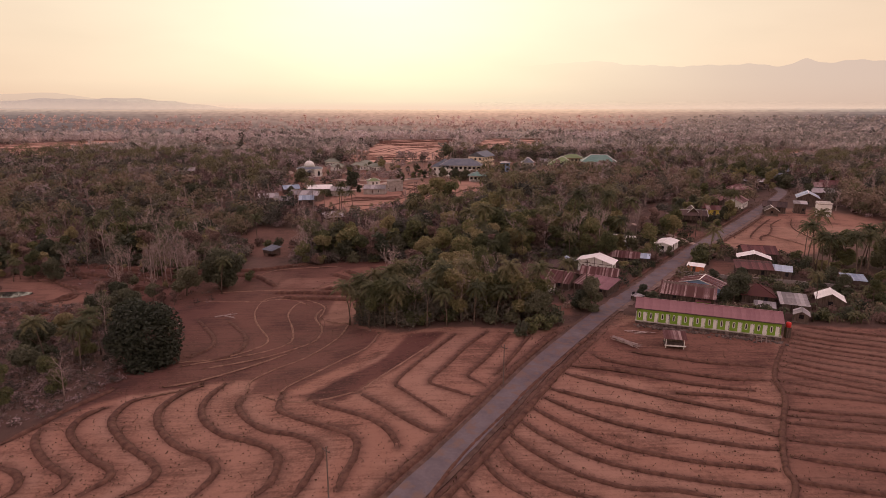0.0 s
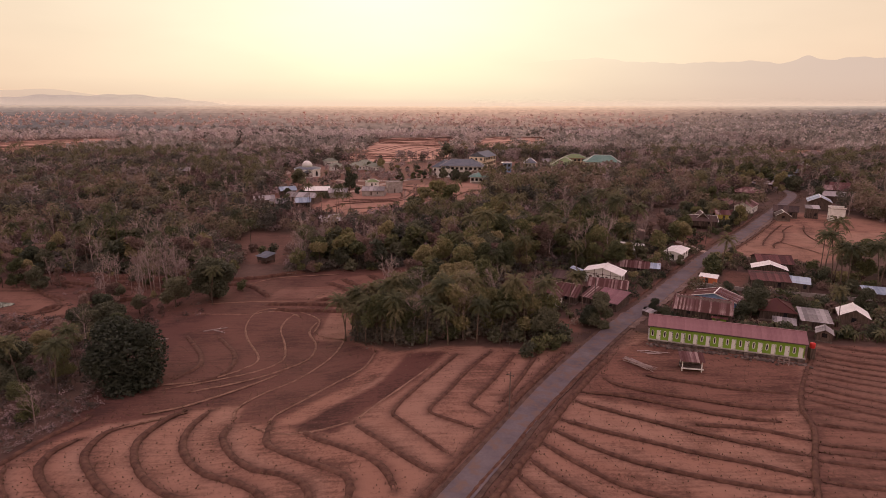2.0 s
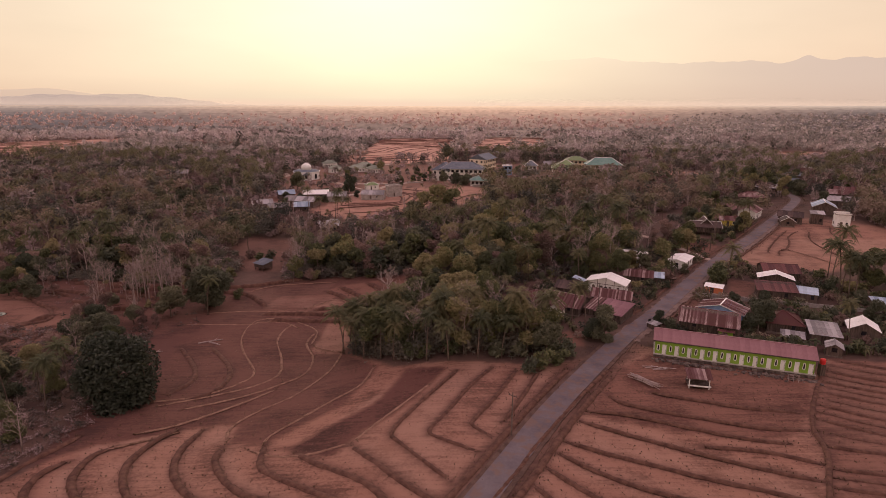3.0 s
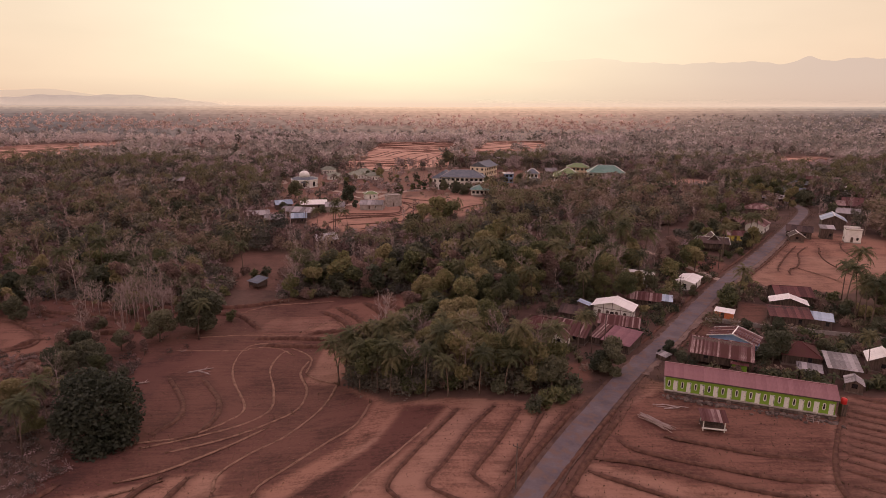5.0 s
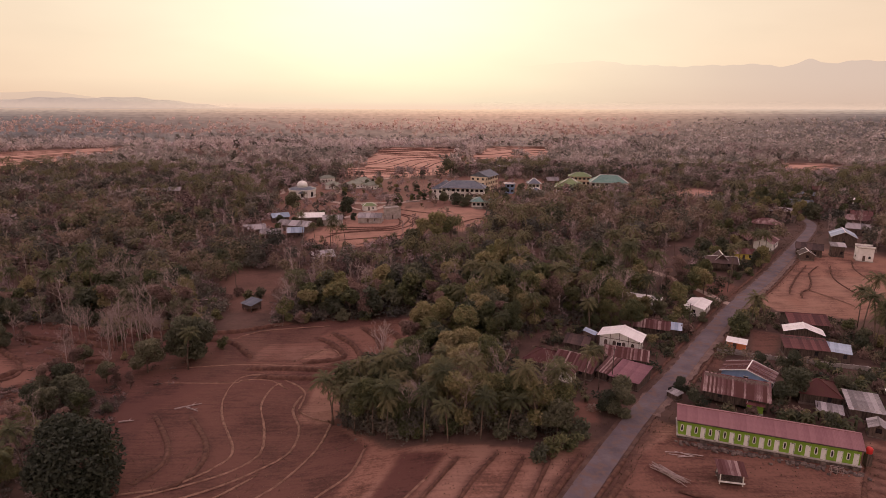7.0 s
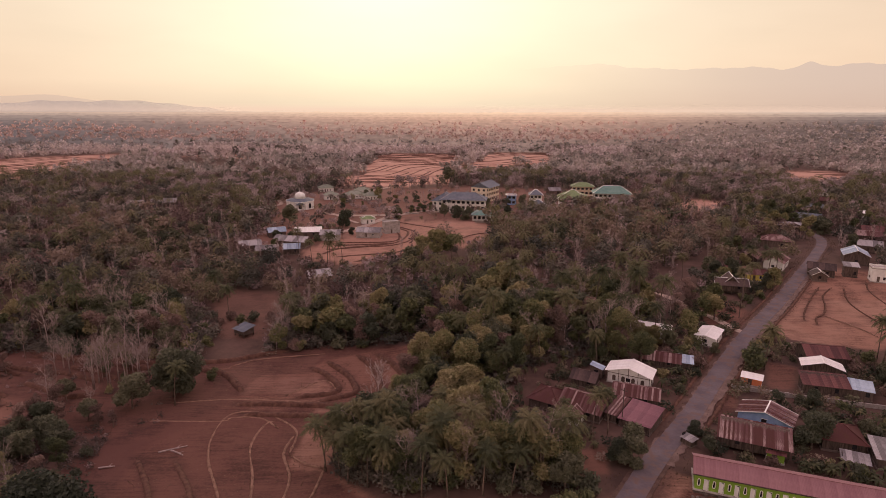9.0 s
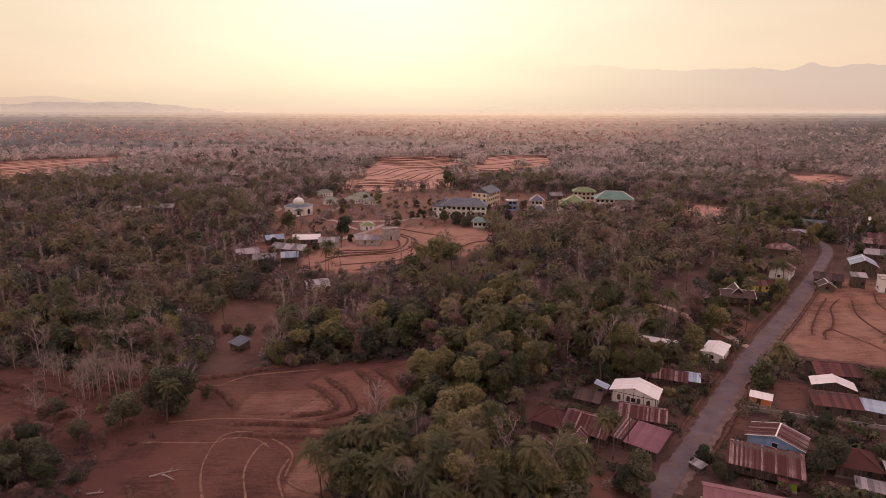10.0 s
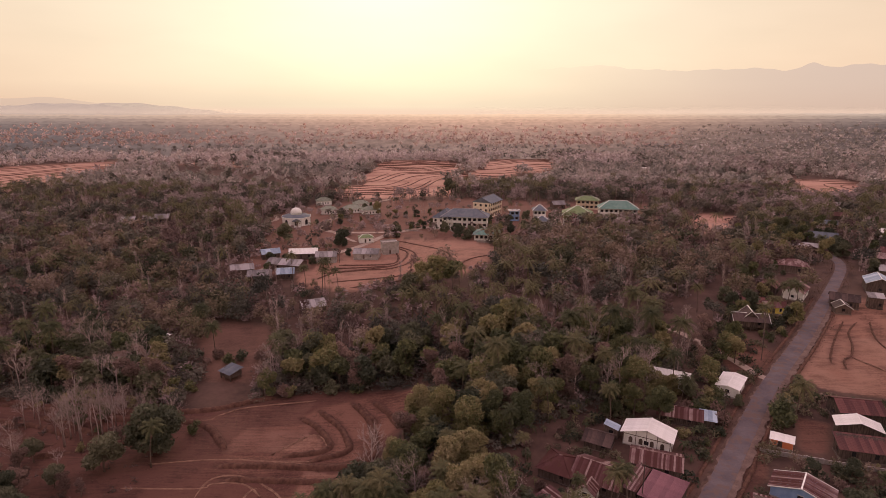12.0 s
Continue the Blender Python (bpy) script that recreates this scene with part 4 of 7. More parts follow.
def house(x, y, turn, w, d, h, rise, roof_key, wall_key, label, kind="gable", near=True, stilts=0.0, windows=2, over=0.5, gable_ridge="", group="village houses", name="house"):
    """A small house: w along its ridge, d across. Its front looks to local -y."""
    HOUSES.append((x, y, max(w, d) * 0.5 + 1.5, turn, w, d))
    z = gz(x, y) + 0.05
    top = root(name, pose(x, y, z, 0, 0, turn), label, "house", group)
    wall = WALLS[wall_key]
    X, Y = w / 2, d / 2
    body = Shape()
    body.box(-X, X, -Y, Y, stilts if stilts else -0.9, h)
    if kind == "gable":
        body.add([(-X, -Y, h), (-X, Y, h), (-X, 0, h + rise), (X, -Y, h), (X, Y, h), (X, 0, h + rise)], [(0, 2, 1), (3, 4, 5), (0, 3, 5, 2), (1, 2, 5, 4)])
    part("wall", body, wall, top)
    if stilts:
        for px in (-X + 0.2, 0, X - 0.2):
            for py in (-Y + 0.2, Y - 0.2):
                part("stilt", Shape().box(px - 0.1, px + 0.1, py - 0.1, py + 0.1, -0.6, stilts + 0.02), PLANK, top)
    else:
        part("plinth", Shape().box(-X - 0.12, X + 0.12, -Y - 0.12, Y + 0.12, -1.0, 0.25), STONE if wall_key == "plank" else CONCRETE, top)
    mat = ROOFS[roof_key]
    ox, k = over, 1 + over / Y
    zr = h + rise + 0.08
    if kind == "gable":
        roof = part("roof", Shape().box(-X - ox, X + ox, -0.14, 0.14, zr - 0.02, zr + 0.07), ROOFS.get(gable_ridge, mat), top)
        for s in (-1, 1):
            slope(roof, mat, -X - ox, X + ox, 0, zr, s * Y * k, zr - rise * k, near)
        if gable_ridge:
            for sx in (-1, 1):
                for s in (-1, 1):
                    e = sx * (X + ox)
                    part("barge_board", Shape().slab([(e - 0.06, 0, zr + 0.08), (e + 0.06, 0, zr + 0.08), (e + 0.06, s * Y * k, zr + 0.08 - rise * k), (e - 0.06, s * Y * k, zr + 0.08 - rise * k)][::s], 0.16), WHITE, roof)
    elif kind == "shed":
        roof = part("roof", Shape().box(-X - ox, X + ox, Y + ox - 0.1, Y + ox, zr - 0.15, zr - 0.02), mat, top)
        part("back_wall", Shape().add([(-X, -Y, h), (-X, Y, h), (-X, Y, h + rise), (X, -Y, h), (X, Y, h), (X, Y, h + rise)], [(0, 2, 1), (3, 4, 5), (0, 3, 5, 2), (1, 2, 5, 4)]), wall, top)
        slope(roof, mat, -X - ox, X + ox, Y + ox, zr, -Y - ox, h + 0.02, near)
    elif kind == "hip":
        rx = max(X - Y, 0.4)
        ax, ay = X + ox, Y + ox
        hip = Shape()
        hip.add([(-ax, -ay, h - 0.05), (ax, -ay, h - 0.05), (ax, ay, h - 0.05), (-ax, ay, h - 0.05), (-rx, 0, zr), (rx, 0, zr)],
                [(0, 1, 5, 4), (1, 2, 5), (2, 3, 4, 5), (3, 0, 4), (3, 2, 1, 0)])
        roof = part("roof", hip, mat, top)
        cap = ROOFS.get(gable_ridge, mat)
        for a, b in (((-rx, 0, zr), (rx, 0, zr)), ((-ax, -ay, h), (-rx, 0, zr)), ((ax, -ay, h), (rx, 0, zr)), ((ax, ay, h), (rx, 0, zr)), ((-ax, ay, h), (-rx, 0, zr))):
            part("ridge_cap", Shape().tube([(a[0], a[1], a[2] + 0.03), (b[0], b[1], b[2] + 0.03)], [0.13, 0.13], 5), cap, roof)
    else:
        roof = part("roof", Shape().box(-X - 0.15, X + 0.15, -Y - 0.15, Y + 0.15, h, h + 0.25), CONCRETE, top)
        part("parapet", Shape().box(-X - 0.15, X + 0.15, -Y - 0.15, -Y, h + 0.25, h + 0.8).box(-X - 0.15, X + 0.15, Y, Y + 0.15, h + 0.25, h + 0.8), wall, top)
    base = stilts + 0.1 if stilts else 0.25
    door(top, -X * 0.15, -Y, h=min(2.05, h - base - 0.15), z=base)
    for i in range(windows):
        wx = X * (-0.7 + 1.4 * (i + 0.5) / windows) + (0.5 if windows < 3 else 0)
        if abs(wx + X * 0.15) > 0.95:
            window(top, wx, base + 0.85, 0.8, min(1.1, h - base - 1.1), -Y, PLANK if wall_key == "plank" else None)
    # side that faces the road
    side = part("side_window", Shape().box(-X - 0.05, -X + 0.02, -0.5, 0.5, base + 0.85, base + 1.8), GLASS, top)
    part("sill", Shape().box(-X - 0.07, -X + 0.01, -0.62, 0.62, base + 0.74, base + 0.85), PLANK if wall_key == "plank" else WHITE, side)
    part("lintel", Shape().box(-X - 0.04, -X + 0.01, -0.62, 0.62, base + 1.8, base + 1.92), PLANK if wall_key == "plank" else WHITE, side)
    return top


def porch(parent, x0, x1, y0, depth, h, mat):
    """A lean-to along a front on thin posts."""
    r = part("porch_roof", Shape().slab([(x0, y0, h), (x1, y0, h), (x1, y0 - depth, h - 0.5), (x0, y0 - depth, h - 0.5)][::-1], 0.06), mat, parent)
    for px in np.linspace(x0 + 0.2, x1 - 0.2, max(2, int((x1 - x0) / 3) + 1)):
        part("post", Shape().box(px - 0.07, px + 0.07, y0 - depth + 0.1, y0 - depth + 0.24, -0.5, h - 0.5), PLANK, parent)
    return r


def row_house():
    """The long lime-green row of rooms: twelve doors and windows under one mauve roof."""
    units, step, deep, h = 12, 2.5, 6.4, 3.0
    X = units * step / 2
    cx, cy, turn = 62.3, 155.4, -20.5
    HOUSES.append((cx, cy, 16, turn, 31, 9))
    z = gz(cx, cy) + 0.75
    top = root("row_house", pose(cx, cy, z, 0, 0, turn), "long lime-green row of rooms with mauve metal roof", "building")
    Y = deep / 2
    part("back_wall", Shape().box(-X, X, Y - 0.15, Y, 0, h), GREEN, top)
    for s in (-1, 1):
        part("end_wall", Shape().box(min(s * X, s * (X - 0.15)), max(s * X, s * (X - 0.15)), -Y + 0.15, Y - 0.15, 0, h).add(
            [(s * X, -Y, h), (s * X, Y, h), (s * X, 0, h + 1.4)], [(0, 1, 2)]), GREEN, top)
    part("floor_slab", Shape().box(-X - 0.3, X + 0.3, -Y - 0.45, Y + 0.2, -0.16, 0), CONCRETE, top, "pale concrete walkway along the doors")
    part("footing", Shape().box(-X - 0.2, X + 0.2, -Y - 0.35, Y + 0.1, -2.0, -0.16), STONE, top, "rough grey stone footing")
    pier = Shape().box(-0.2, 0.2, -Y, -Y + 0.15, 0, h).mesh("wall_pier", GREEN)
    for i in range(units):
        o = -X + step * i
        wx, dx = o + 0.62, o + 1.85
        w0, w1, d0, d1 = wx - 0.2, wx + 0.2, dx - 0.36, dx + 0.36
        wall = Shape().box(o, w0, -Y, -Y + 0.15, 0, h).box(w0, w1, -Y, -Y + 0.15, 0, 0.75).box(w0, w1, -Y, -Y + 0.15, 2.05, h)
        wall.box(w1, d0, -Y, -Y + 0.15, 0, h).box(d0, d1, -Y, -Y + 0.15, 2.1, h).box(d1, o + step, -Y, -Y + 0.15, 0, h)
        part("front_wall", wall, GREEN, top)
        win = Shape()
        n = 10
        for k in range(n):
            a0, a1 = 6.2832 * k / n, 6.2832 * (k + 1) / n
            rim = lambda a, r: (wx + math.cos(a) * (0.13 + r), 1.4 + math.sin(a) * (0.13 + r) + (0.45 if math.sin(a) > 0 else -0.45))
            q = [rim(a0, 0.03), rim(a1, 0.03), rim(a1, 0.16), rim(a0, 0.16)]
            win.add([(p[0], -Y - 0.05, p[1]) for p in q] + [(p[0], -Y + 0.02, p[1]) for p in q], [(0, 1, 2, 3), (0, 4, 5, 1), (2, 6, 7, 3)])
        wf = part("window", win, WHITE, top, "narrow window with a rounded white surround")
        part("pane", Shape().box(w0, w1, -Y + 0.05, -Y + 0.07, 0.75, 2.05), GLASS, wf)
        part("door_frame", Shape().box(d0 - 0.07, d0, -Y - 0.03, -Y + 0.05, 0, 2.17).box(d1, d1 + 0.07, -Y - 0.03, -Y + 0.05, 0, 2.17).box(d0, d1, -Y - 0.03, -Y + 0.05, 2.1, 2.17), WHITE, top)
        # dark panel stands in for the shade of the room behind
        part("doorway", Shape().box(d0, d1, -Y + 0.1, -Y + 0.13, 0, 2.1), SHADE, top)
        ajar = 12 + 25 * ((i * 7) % 5) / 5
        dr = part("door", Shape().box(0, 0.68, -0.04, 0, 0.03, 2.08), WHITE, top, "white panel door standing ajar", at=pose(d0, -Y + 0.03, 0, 0, 0, -ajar))
        part("handle", Shape().box(0.58, 0.63, -0.08, -0.04, 1.0, 1.1), SHADE, dr)
        part("step", Shape().box(d0 - 0.05, d1 + 0.05, -Y - 0.85, -Y - 0.45, -0.75, -0.3), STONE, top)
    zr, k, ox = h + 1.6, 1.1, 0.5
    roof = part("roof", Shape().box(-X - ox, X + ox, -0.16, 0.16, zr - 0.03, zr + 0.08), PINK_ROOF, top, "mauve-pink metal tile roof")
    for s in (-1, 1):
        slope(roof, PINK_ROOF, -X - ox, X + ox, 0, zr, s * Y * k, zr - 1.4 * k, True)
    part("fascia", Shape().box(-X - ox, X + ox, -Y * k - 0.02, -Y * k + 0.03, zr - 1.4 * k - 0.22, zr - 1.4 * k - 0.03), PLANK, roof, "dark timber fascia")
    part("eave_soffit", Shape().box(-X - ox + 0.05, X + ox - 0.05, -Y * k + 0.04, -Y, zr - 1.4 * k - 0.05, zr - 1.4 * k - 0.03), PLANK, roof)
    tank = root("water_tank", pose(*(Matrix.Translation((cx, cy, 0)) @ Matrix.Rotation(radians(turn), 4, "Z") @ Vector((X + 1.6, -1.5, 0)))[:2], z - 0.6, 0, 0, 0), "small red plastic water tank on a stand beside green rooms", "water tank")
    part("stand", Shape().box(-0.5, 0.5, -0.5, 0.5, 0, 2.4), PLANK, tank)
    part("tank", Shape().lathe([(0.01, 2.4), (0.5, 2.4), (0.55, 2.6), (0.55, 3.3), (0.45, 3.5), (0.01, 3.55)], 14), RED_PLASTIC, tank, smooth=True)
    return top


row_house()

white_house = house(48.6, 199.7, 61, 5.4, 10.2, 3.3, 1.5, "white", "white", "white plastered house with broad white sheet roof", windows=2, over=0.6)
for k in (-3.4, -1.2, 1.2, 3.4):
    arch = [(-2.76, k + 0.42 * math.cos(a), 1.9 + 0.42 * math.sin(a)) for a in np.linspace(0, math.pi, 7)] + [(-2.76, k - 0.42, 0.9), (-2.76, k + 0.42, 0.9)]
    part("arched_window", Shape().add(arch + [(-2.68, p[1], p[2]) for p in arch], [tuple(range(9))] + [(i, (i + 1) % 9, (i + 1) % 9 + 9, i + 9) for i in range(9)]), PLANK, white_house, "dark timber arched window")
for k in (-5.0, -2.3, 0, 2.3, 5.0):
    part("timber_post", Shape().box(-2.78, -2.7, k - 0.06, k + 0.06, 0.2, 3.3 + 1.4 * (1 - abs(k) / 5.1)), PLANK, white_house)
part("timber_rail", Shape().box(-2.79, -2.7, -5.0, 5.0, 2.75, 2.87), PLANK, white_house)
house(79.2, 224.8, 53, 9, 5.2, 2.7, 0.5, "white", "white", "small white house with white sheet roof by the junction", over=0.5)
house(44.9, 180.4, -39, 6.6, 8.0, 2.0, 1.0, "salmon", "plank", "roadside house under a faded salmon sheet roof", kind="shed", over=0.35)
house(40.8, 183.9, -39, 2.6, 7.6, 1.9, 0.95, "rust", "plank", "narrow lean-to with streaked rusty zinc sheets", kind="shed", windows=0, over=0.2)
house(34.2, 186.2, -33, 9.2, 8.6, 2.2, 1.9, "rust", "plank", "timber house under streaked rusty corrugated roof")
house(26.6, 189.2, -33, 6.8, 7.4, 2.2, 1.8, "rust", "plank", "dark timber house with a brown hipped roof", kind="hip")
house(30.4, 181.2, 57, 3.4, 3.4, 2.1, 1.3, "rust", "white", "little front bay with white gable wall", windows=0, over=0.3)
house(22.9, 179.2, 43, 4.4, 4.0, 1.2, 0.7, "rust", "plank", "low open shelter with striped rusty sheets", kind="shed", windows=0, over=0.3)
house(47.2, 190.8, -22, 9.8, 6.4, 2.3, 1.3, "rust", "plank", "long timber house with streaked rust-red roof")
house(37.4, 199.2, -30, 5.6, 5.4, 2.0, 1.3, "brown", "plank", "dark low timber house behind the white one")
house(41.3, 203.0, 60, 2.4, 3.0, 2.4, 0.8, "blue", "plank", "small lean-to with a pale blue sheet", kind="shed", windows=0, over=0.2)
house(64.5, 171.0, -26, 12.6, 5.4, 2.6, 1.9, "rust", "plank", "stilted timber house under streaked rusty roof", kind="shed", stilts=0.7, windows=3, over=0.45)
house(66.8, 166.9, -26, 3.0, 1.9, 1.9, 0.4, "red", "green", "small green front room with a red sheet roof", kind="shed", windows=1, over=0.3)
house(72.4, 180.8, 52, 5.6, 10.3, 2.3, 1.5, "rust", "blue", "house with pale blue gable and rusty roof", windows=2, gable_ridge="white")
house(93.4, 194.4, -16, 9.4, 4.4, 2.6, 1.4, "red", "plank", "open-fronted house with dark red sheet roof", kind="shed", windows=3)
house(96.9, 201.2, 66, 4.0, 8.4, 4.0, 1.3, "white", "plank", "dark gable bay with white roof rising over a red roof", windows=2, over=0.6)
house(102.9, 210.6, -12, 9.5, 8, 3.4, 1.6, "red", "plank", "long timber house with dark red roof")
house(100.9, 192.6, -29, 4.8, 5.0, 2.5, 0.5, "blue", "plank", "lean-to annexe with pale blue sheets", kind="shed", over=0.35)
house(78.4, 198.7, -32, 4.4, 2.6, 1.9, 0.35, "white", "orange", "small orange kiosk with a white sheet roof", kind="shed", windows=1, over=0.3, name="kiosk")
house(88.9, 166.2, -23, 5.6, 7, 2.3, 0.8, "grey", "plank", "low shed with streaked grey zinc roof", kind="shed", windows=1)
house(83.2, 173.0, -20, 7.4, 7.6, 2.4, 1.9, "rust", "plank", "house with worn rust-red hipped roof", kind="hip", gable_ridge="red")
house(81.6, 165.6, -27, 4.4, 3.0, 1.3, 0.5, "grey", "plank", "low lean-to patched with pale zinc sheets", kind="shed", windows=0, over=0.3)
house(99.4, 168.2, 62, 5.2, 5.4, 2.6, 1.5, "white", "plank", "house with bright white gabled roof among bananas", over=0.6)
house(59.8, 210.2, -22, 9.6, 5.6, 2.0, 1.3, "rust", "plank", "low house with patched dark red roof")
house(65.6, 207.8, -22, 3.0, 3.6, 2.0, 0.6, "blue", "plank", "small lean-to with a pale blue zinc roof", kind="shed", windows=0)
house(63.2, 228.2, -27, 11, 6, 3.0, 1.3, "white", "white", "white-roofed house half hidden behind trees", over=0.6)
house(52.2, 172.6, -60, 2.6, 1.8, 1.3, 0.3, "grey", "plank", "tiny roadside stall with a zinc roof", kind="shed", windows=0, over=0.2, name="kiosk")
house(116, 184, -20, 5, 4, 2.4, 0.7, "blue", "plank", "small shed with faded blue roof under palms", kind="shed", windows=1)
house(86.5, 158.5, 60, 3.5, 3, 2.0, 0.8, "grey", "plank", "little grey-roofed shack behind the rooms", windows=0, over=0.3)
house(106.0, 268.5, -14, 10.5, 6.5, 3.4, 1.7, "brown", "plank", "long stilted house with dark pale-edged roof", stilts=1.2, gable_ridge="white", near=False)
house(106.5, 270.0, 76, 6, 5, 3.8, 2.4, "brown", "plank", "cross gable with white barge boards", gable_ridge="white", near=False)
house(122.0, 283.0, -10, 7, 5, 2.8, 1.3, "rust", "yellow", "yellow house with striped rusty roof", near=False)
house(116.5, 287.0, -10, 7, 5, 2.8, 1.5, "red", "plank", "dark red-roofed house behind the yellow one", near=False)
house(140.0, 300.0, 50, 12, 7, 3.2, 1.8, "rust", "white", "white house with rusty roof along the road", windows=4, near=False)
house(133.0, 306.0, 50, 10, 6, 3.2, 1.8, "red", "plank", "red-roofed house behind the roadside house", near=False)
house(158.0, 334.0, -25, 12, 8, 3.4, 2.2, "rust", "plank", "house with broad brown hipped roof", kind="hip", near=False)
house(178.0, 308.0, 62, 11, 9, 3.8, 2.2, "blue", "plank", "house with pale blue sheet roof beside the lot", gable_ridge="white", near=False)
house(169.0, 281.5, -24, 5.5, 5, 5.2, 0.5, "grey", "white", "white concrete box house with roof tanks", kind="flat", near=False)
house(162.5, 288.0, -24, 4.5, 4, 4.2, 0.8, "grey", "plank", "small tall dark house by the lot", kind="shed", near=False)
house(147.0, 283.0, 70, 5, 5, 2.4, 1.5, "brown", "plank", "dark hut with a pale gable at the lot edge", gable_ridge="white", near=False)
house(152.0, 289.5, -30, 9, 6, 3.0, 1.8, "brown", "plank", "dark brown-roofed house beside the lot", near=False)
house(187.0, 374.0, -30, 12, 7, 3.2, 1.5, "grey", "plank", "long house with pale zinc roof", near=False)
house(210.0, 395.0, -30, 13, 8, 3.6, 2.4, "slate", "plank", "house with streaked blue-grey roof", near=False)
house(211.0, 347.0, -30, 10, 7, 3.2, 1.8, "rust", "plank", "house with striped rusty roof", near=False)
house(222.0, 360.0, -30, 9, 7, 3.2, 1.8, "red", "plank", "red-roofed house behind the road", near=False)
house(196.0, 325.0, -30, 9, 6, 3.2, 1.8, "grey", "plank", "grey-roofed timber house along the road", near=False)
house(240.0, 440.0, -30, 12, 8, 3.2, 1.8, "slate", "plank", "far house with slate-grey roof", near=False)
house(270.0, 470.0, -30, 10, 7, 3.2, 1.8, "rust", "plank", "far house with rusty roof", near=False)
house(255.0, 415.0, -30, 9, 6, 3.0, 1.5, "white", "white", "far white house among palms", near=False)
house(300.0, 520.0, -20, 14, 8, 3.2, 1.8, "grey", "white", "far grey-roofed house among palms", near=False)
house(-63.2, 250.4, -36, 5.0, 4.2, 2.2, 0.9, "slate", "plank", "field hut on stilts with zinc roof", kind="shed", stilts=0.8, windows=0, name="hut")
house(-96.0, 273.0, -10, 7, 4, 2.6, 1.0, "white", "white", "small white hut half hidden in woods", kind="shed", near=False, name="hut")
house(-49.0, 305.0, 25, 9, 7, 3.0, 2.0, "grey", "plank", "house with grey zinc roof below the school field", near=False)
for x, y, turn, w, d, rk, wk, txt in ((-69, 381, 8, 11, 6, "white", "plank", "long white-roofed house"), (-56, 375, 5, 8, 6, "grey", "concrete", "white house with grey gable"),
                                      (-73, 362, -16, 14, 7, "grey", "plank", "house with streaked grey roof"), (-81, 344, 10, 8, 5, "grey", "plank", "low house with grey roof"),
                                      (-86, 380, 25, 7, 5, "blue", "plank", "little house with pale blue roof"), (-92, 353, 20, 8, 5, "grey", "plank", "grey-roofed shed"),
                                      (-70, 347, 10, 6, 5, "blue", "plank", "small blue-roofed shed"), (-36, 381, -5, 10, 7, "grey", "concrete", "grey-roofed house at the field edge")):
    house(x, y, turn, w * 1.25, d * 1.25, 3.0, 1.8, rk, wk, txt + " near the school field", near=False, group="houses near the school field")
house(-25, 391, 20, 8.5, 6, 6.0, 0.4, "grey", "concrete", "unpainted grey concrete block house", kind="flat", near=False, windows=0)
house(-41, 418, 15, 8, 5, 3.2, 1.4, "green", "white", "small green-roofed kiosk with white posts", kind="hip", near=False, gable_ridge="white", name="kiosk")
for x, y, w in ((-80, 516, 11), (-63, 522, 14), (-49, 516, 13), (-92, 560, 12), (-60, 545, 12)):
    house(x, y, 15, w, 8, 3.4, 2.4, "sage", "white", "white bungalow with grey-green hipped roof", kind="hip", near=False, gable_ridge="sage", windows=4, group="bungalows by the mosque")
for x, y, w, rk in ((-190, 480, 16, "grey"), (-205, 470, 10, "grey"), (-120, 620, 16, "white"), (-260, 640, 12, "rust"), (60, 640, 16, "grey"), (90, 520, 9, "grey"), (250, 800, 26, "white"),
                    (330, 1000, 24, "white"), (-420, 560, 12, "grey"), (470, 720, 16, "blue"), (500, 760, 14, "rust"), (450, 690, 12, "white"), (520, 640, 14, "grey"), (390, 620, 12, "rust")):
    house(x, y, 10, w, 8, 3.4, 2.2, rk, "plank", "far house with a light roof among woods", near=False, group="far houses")


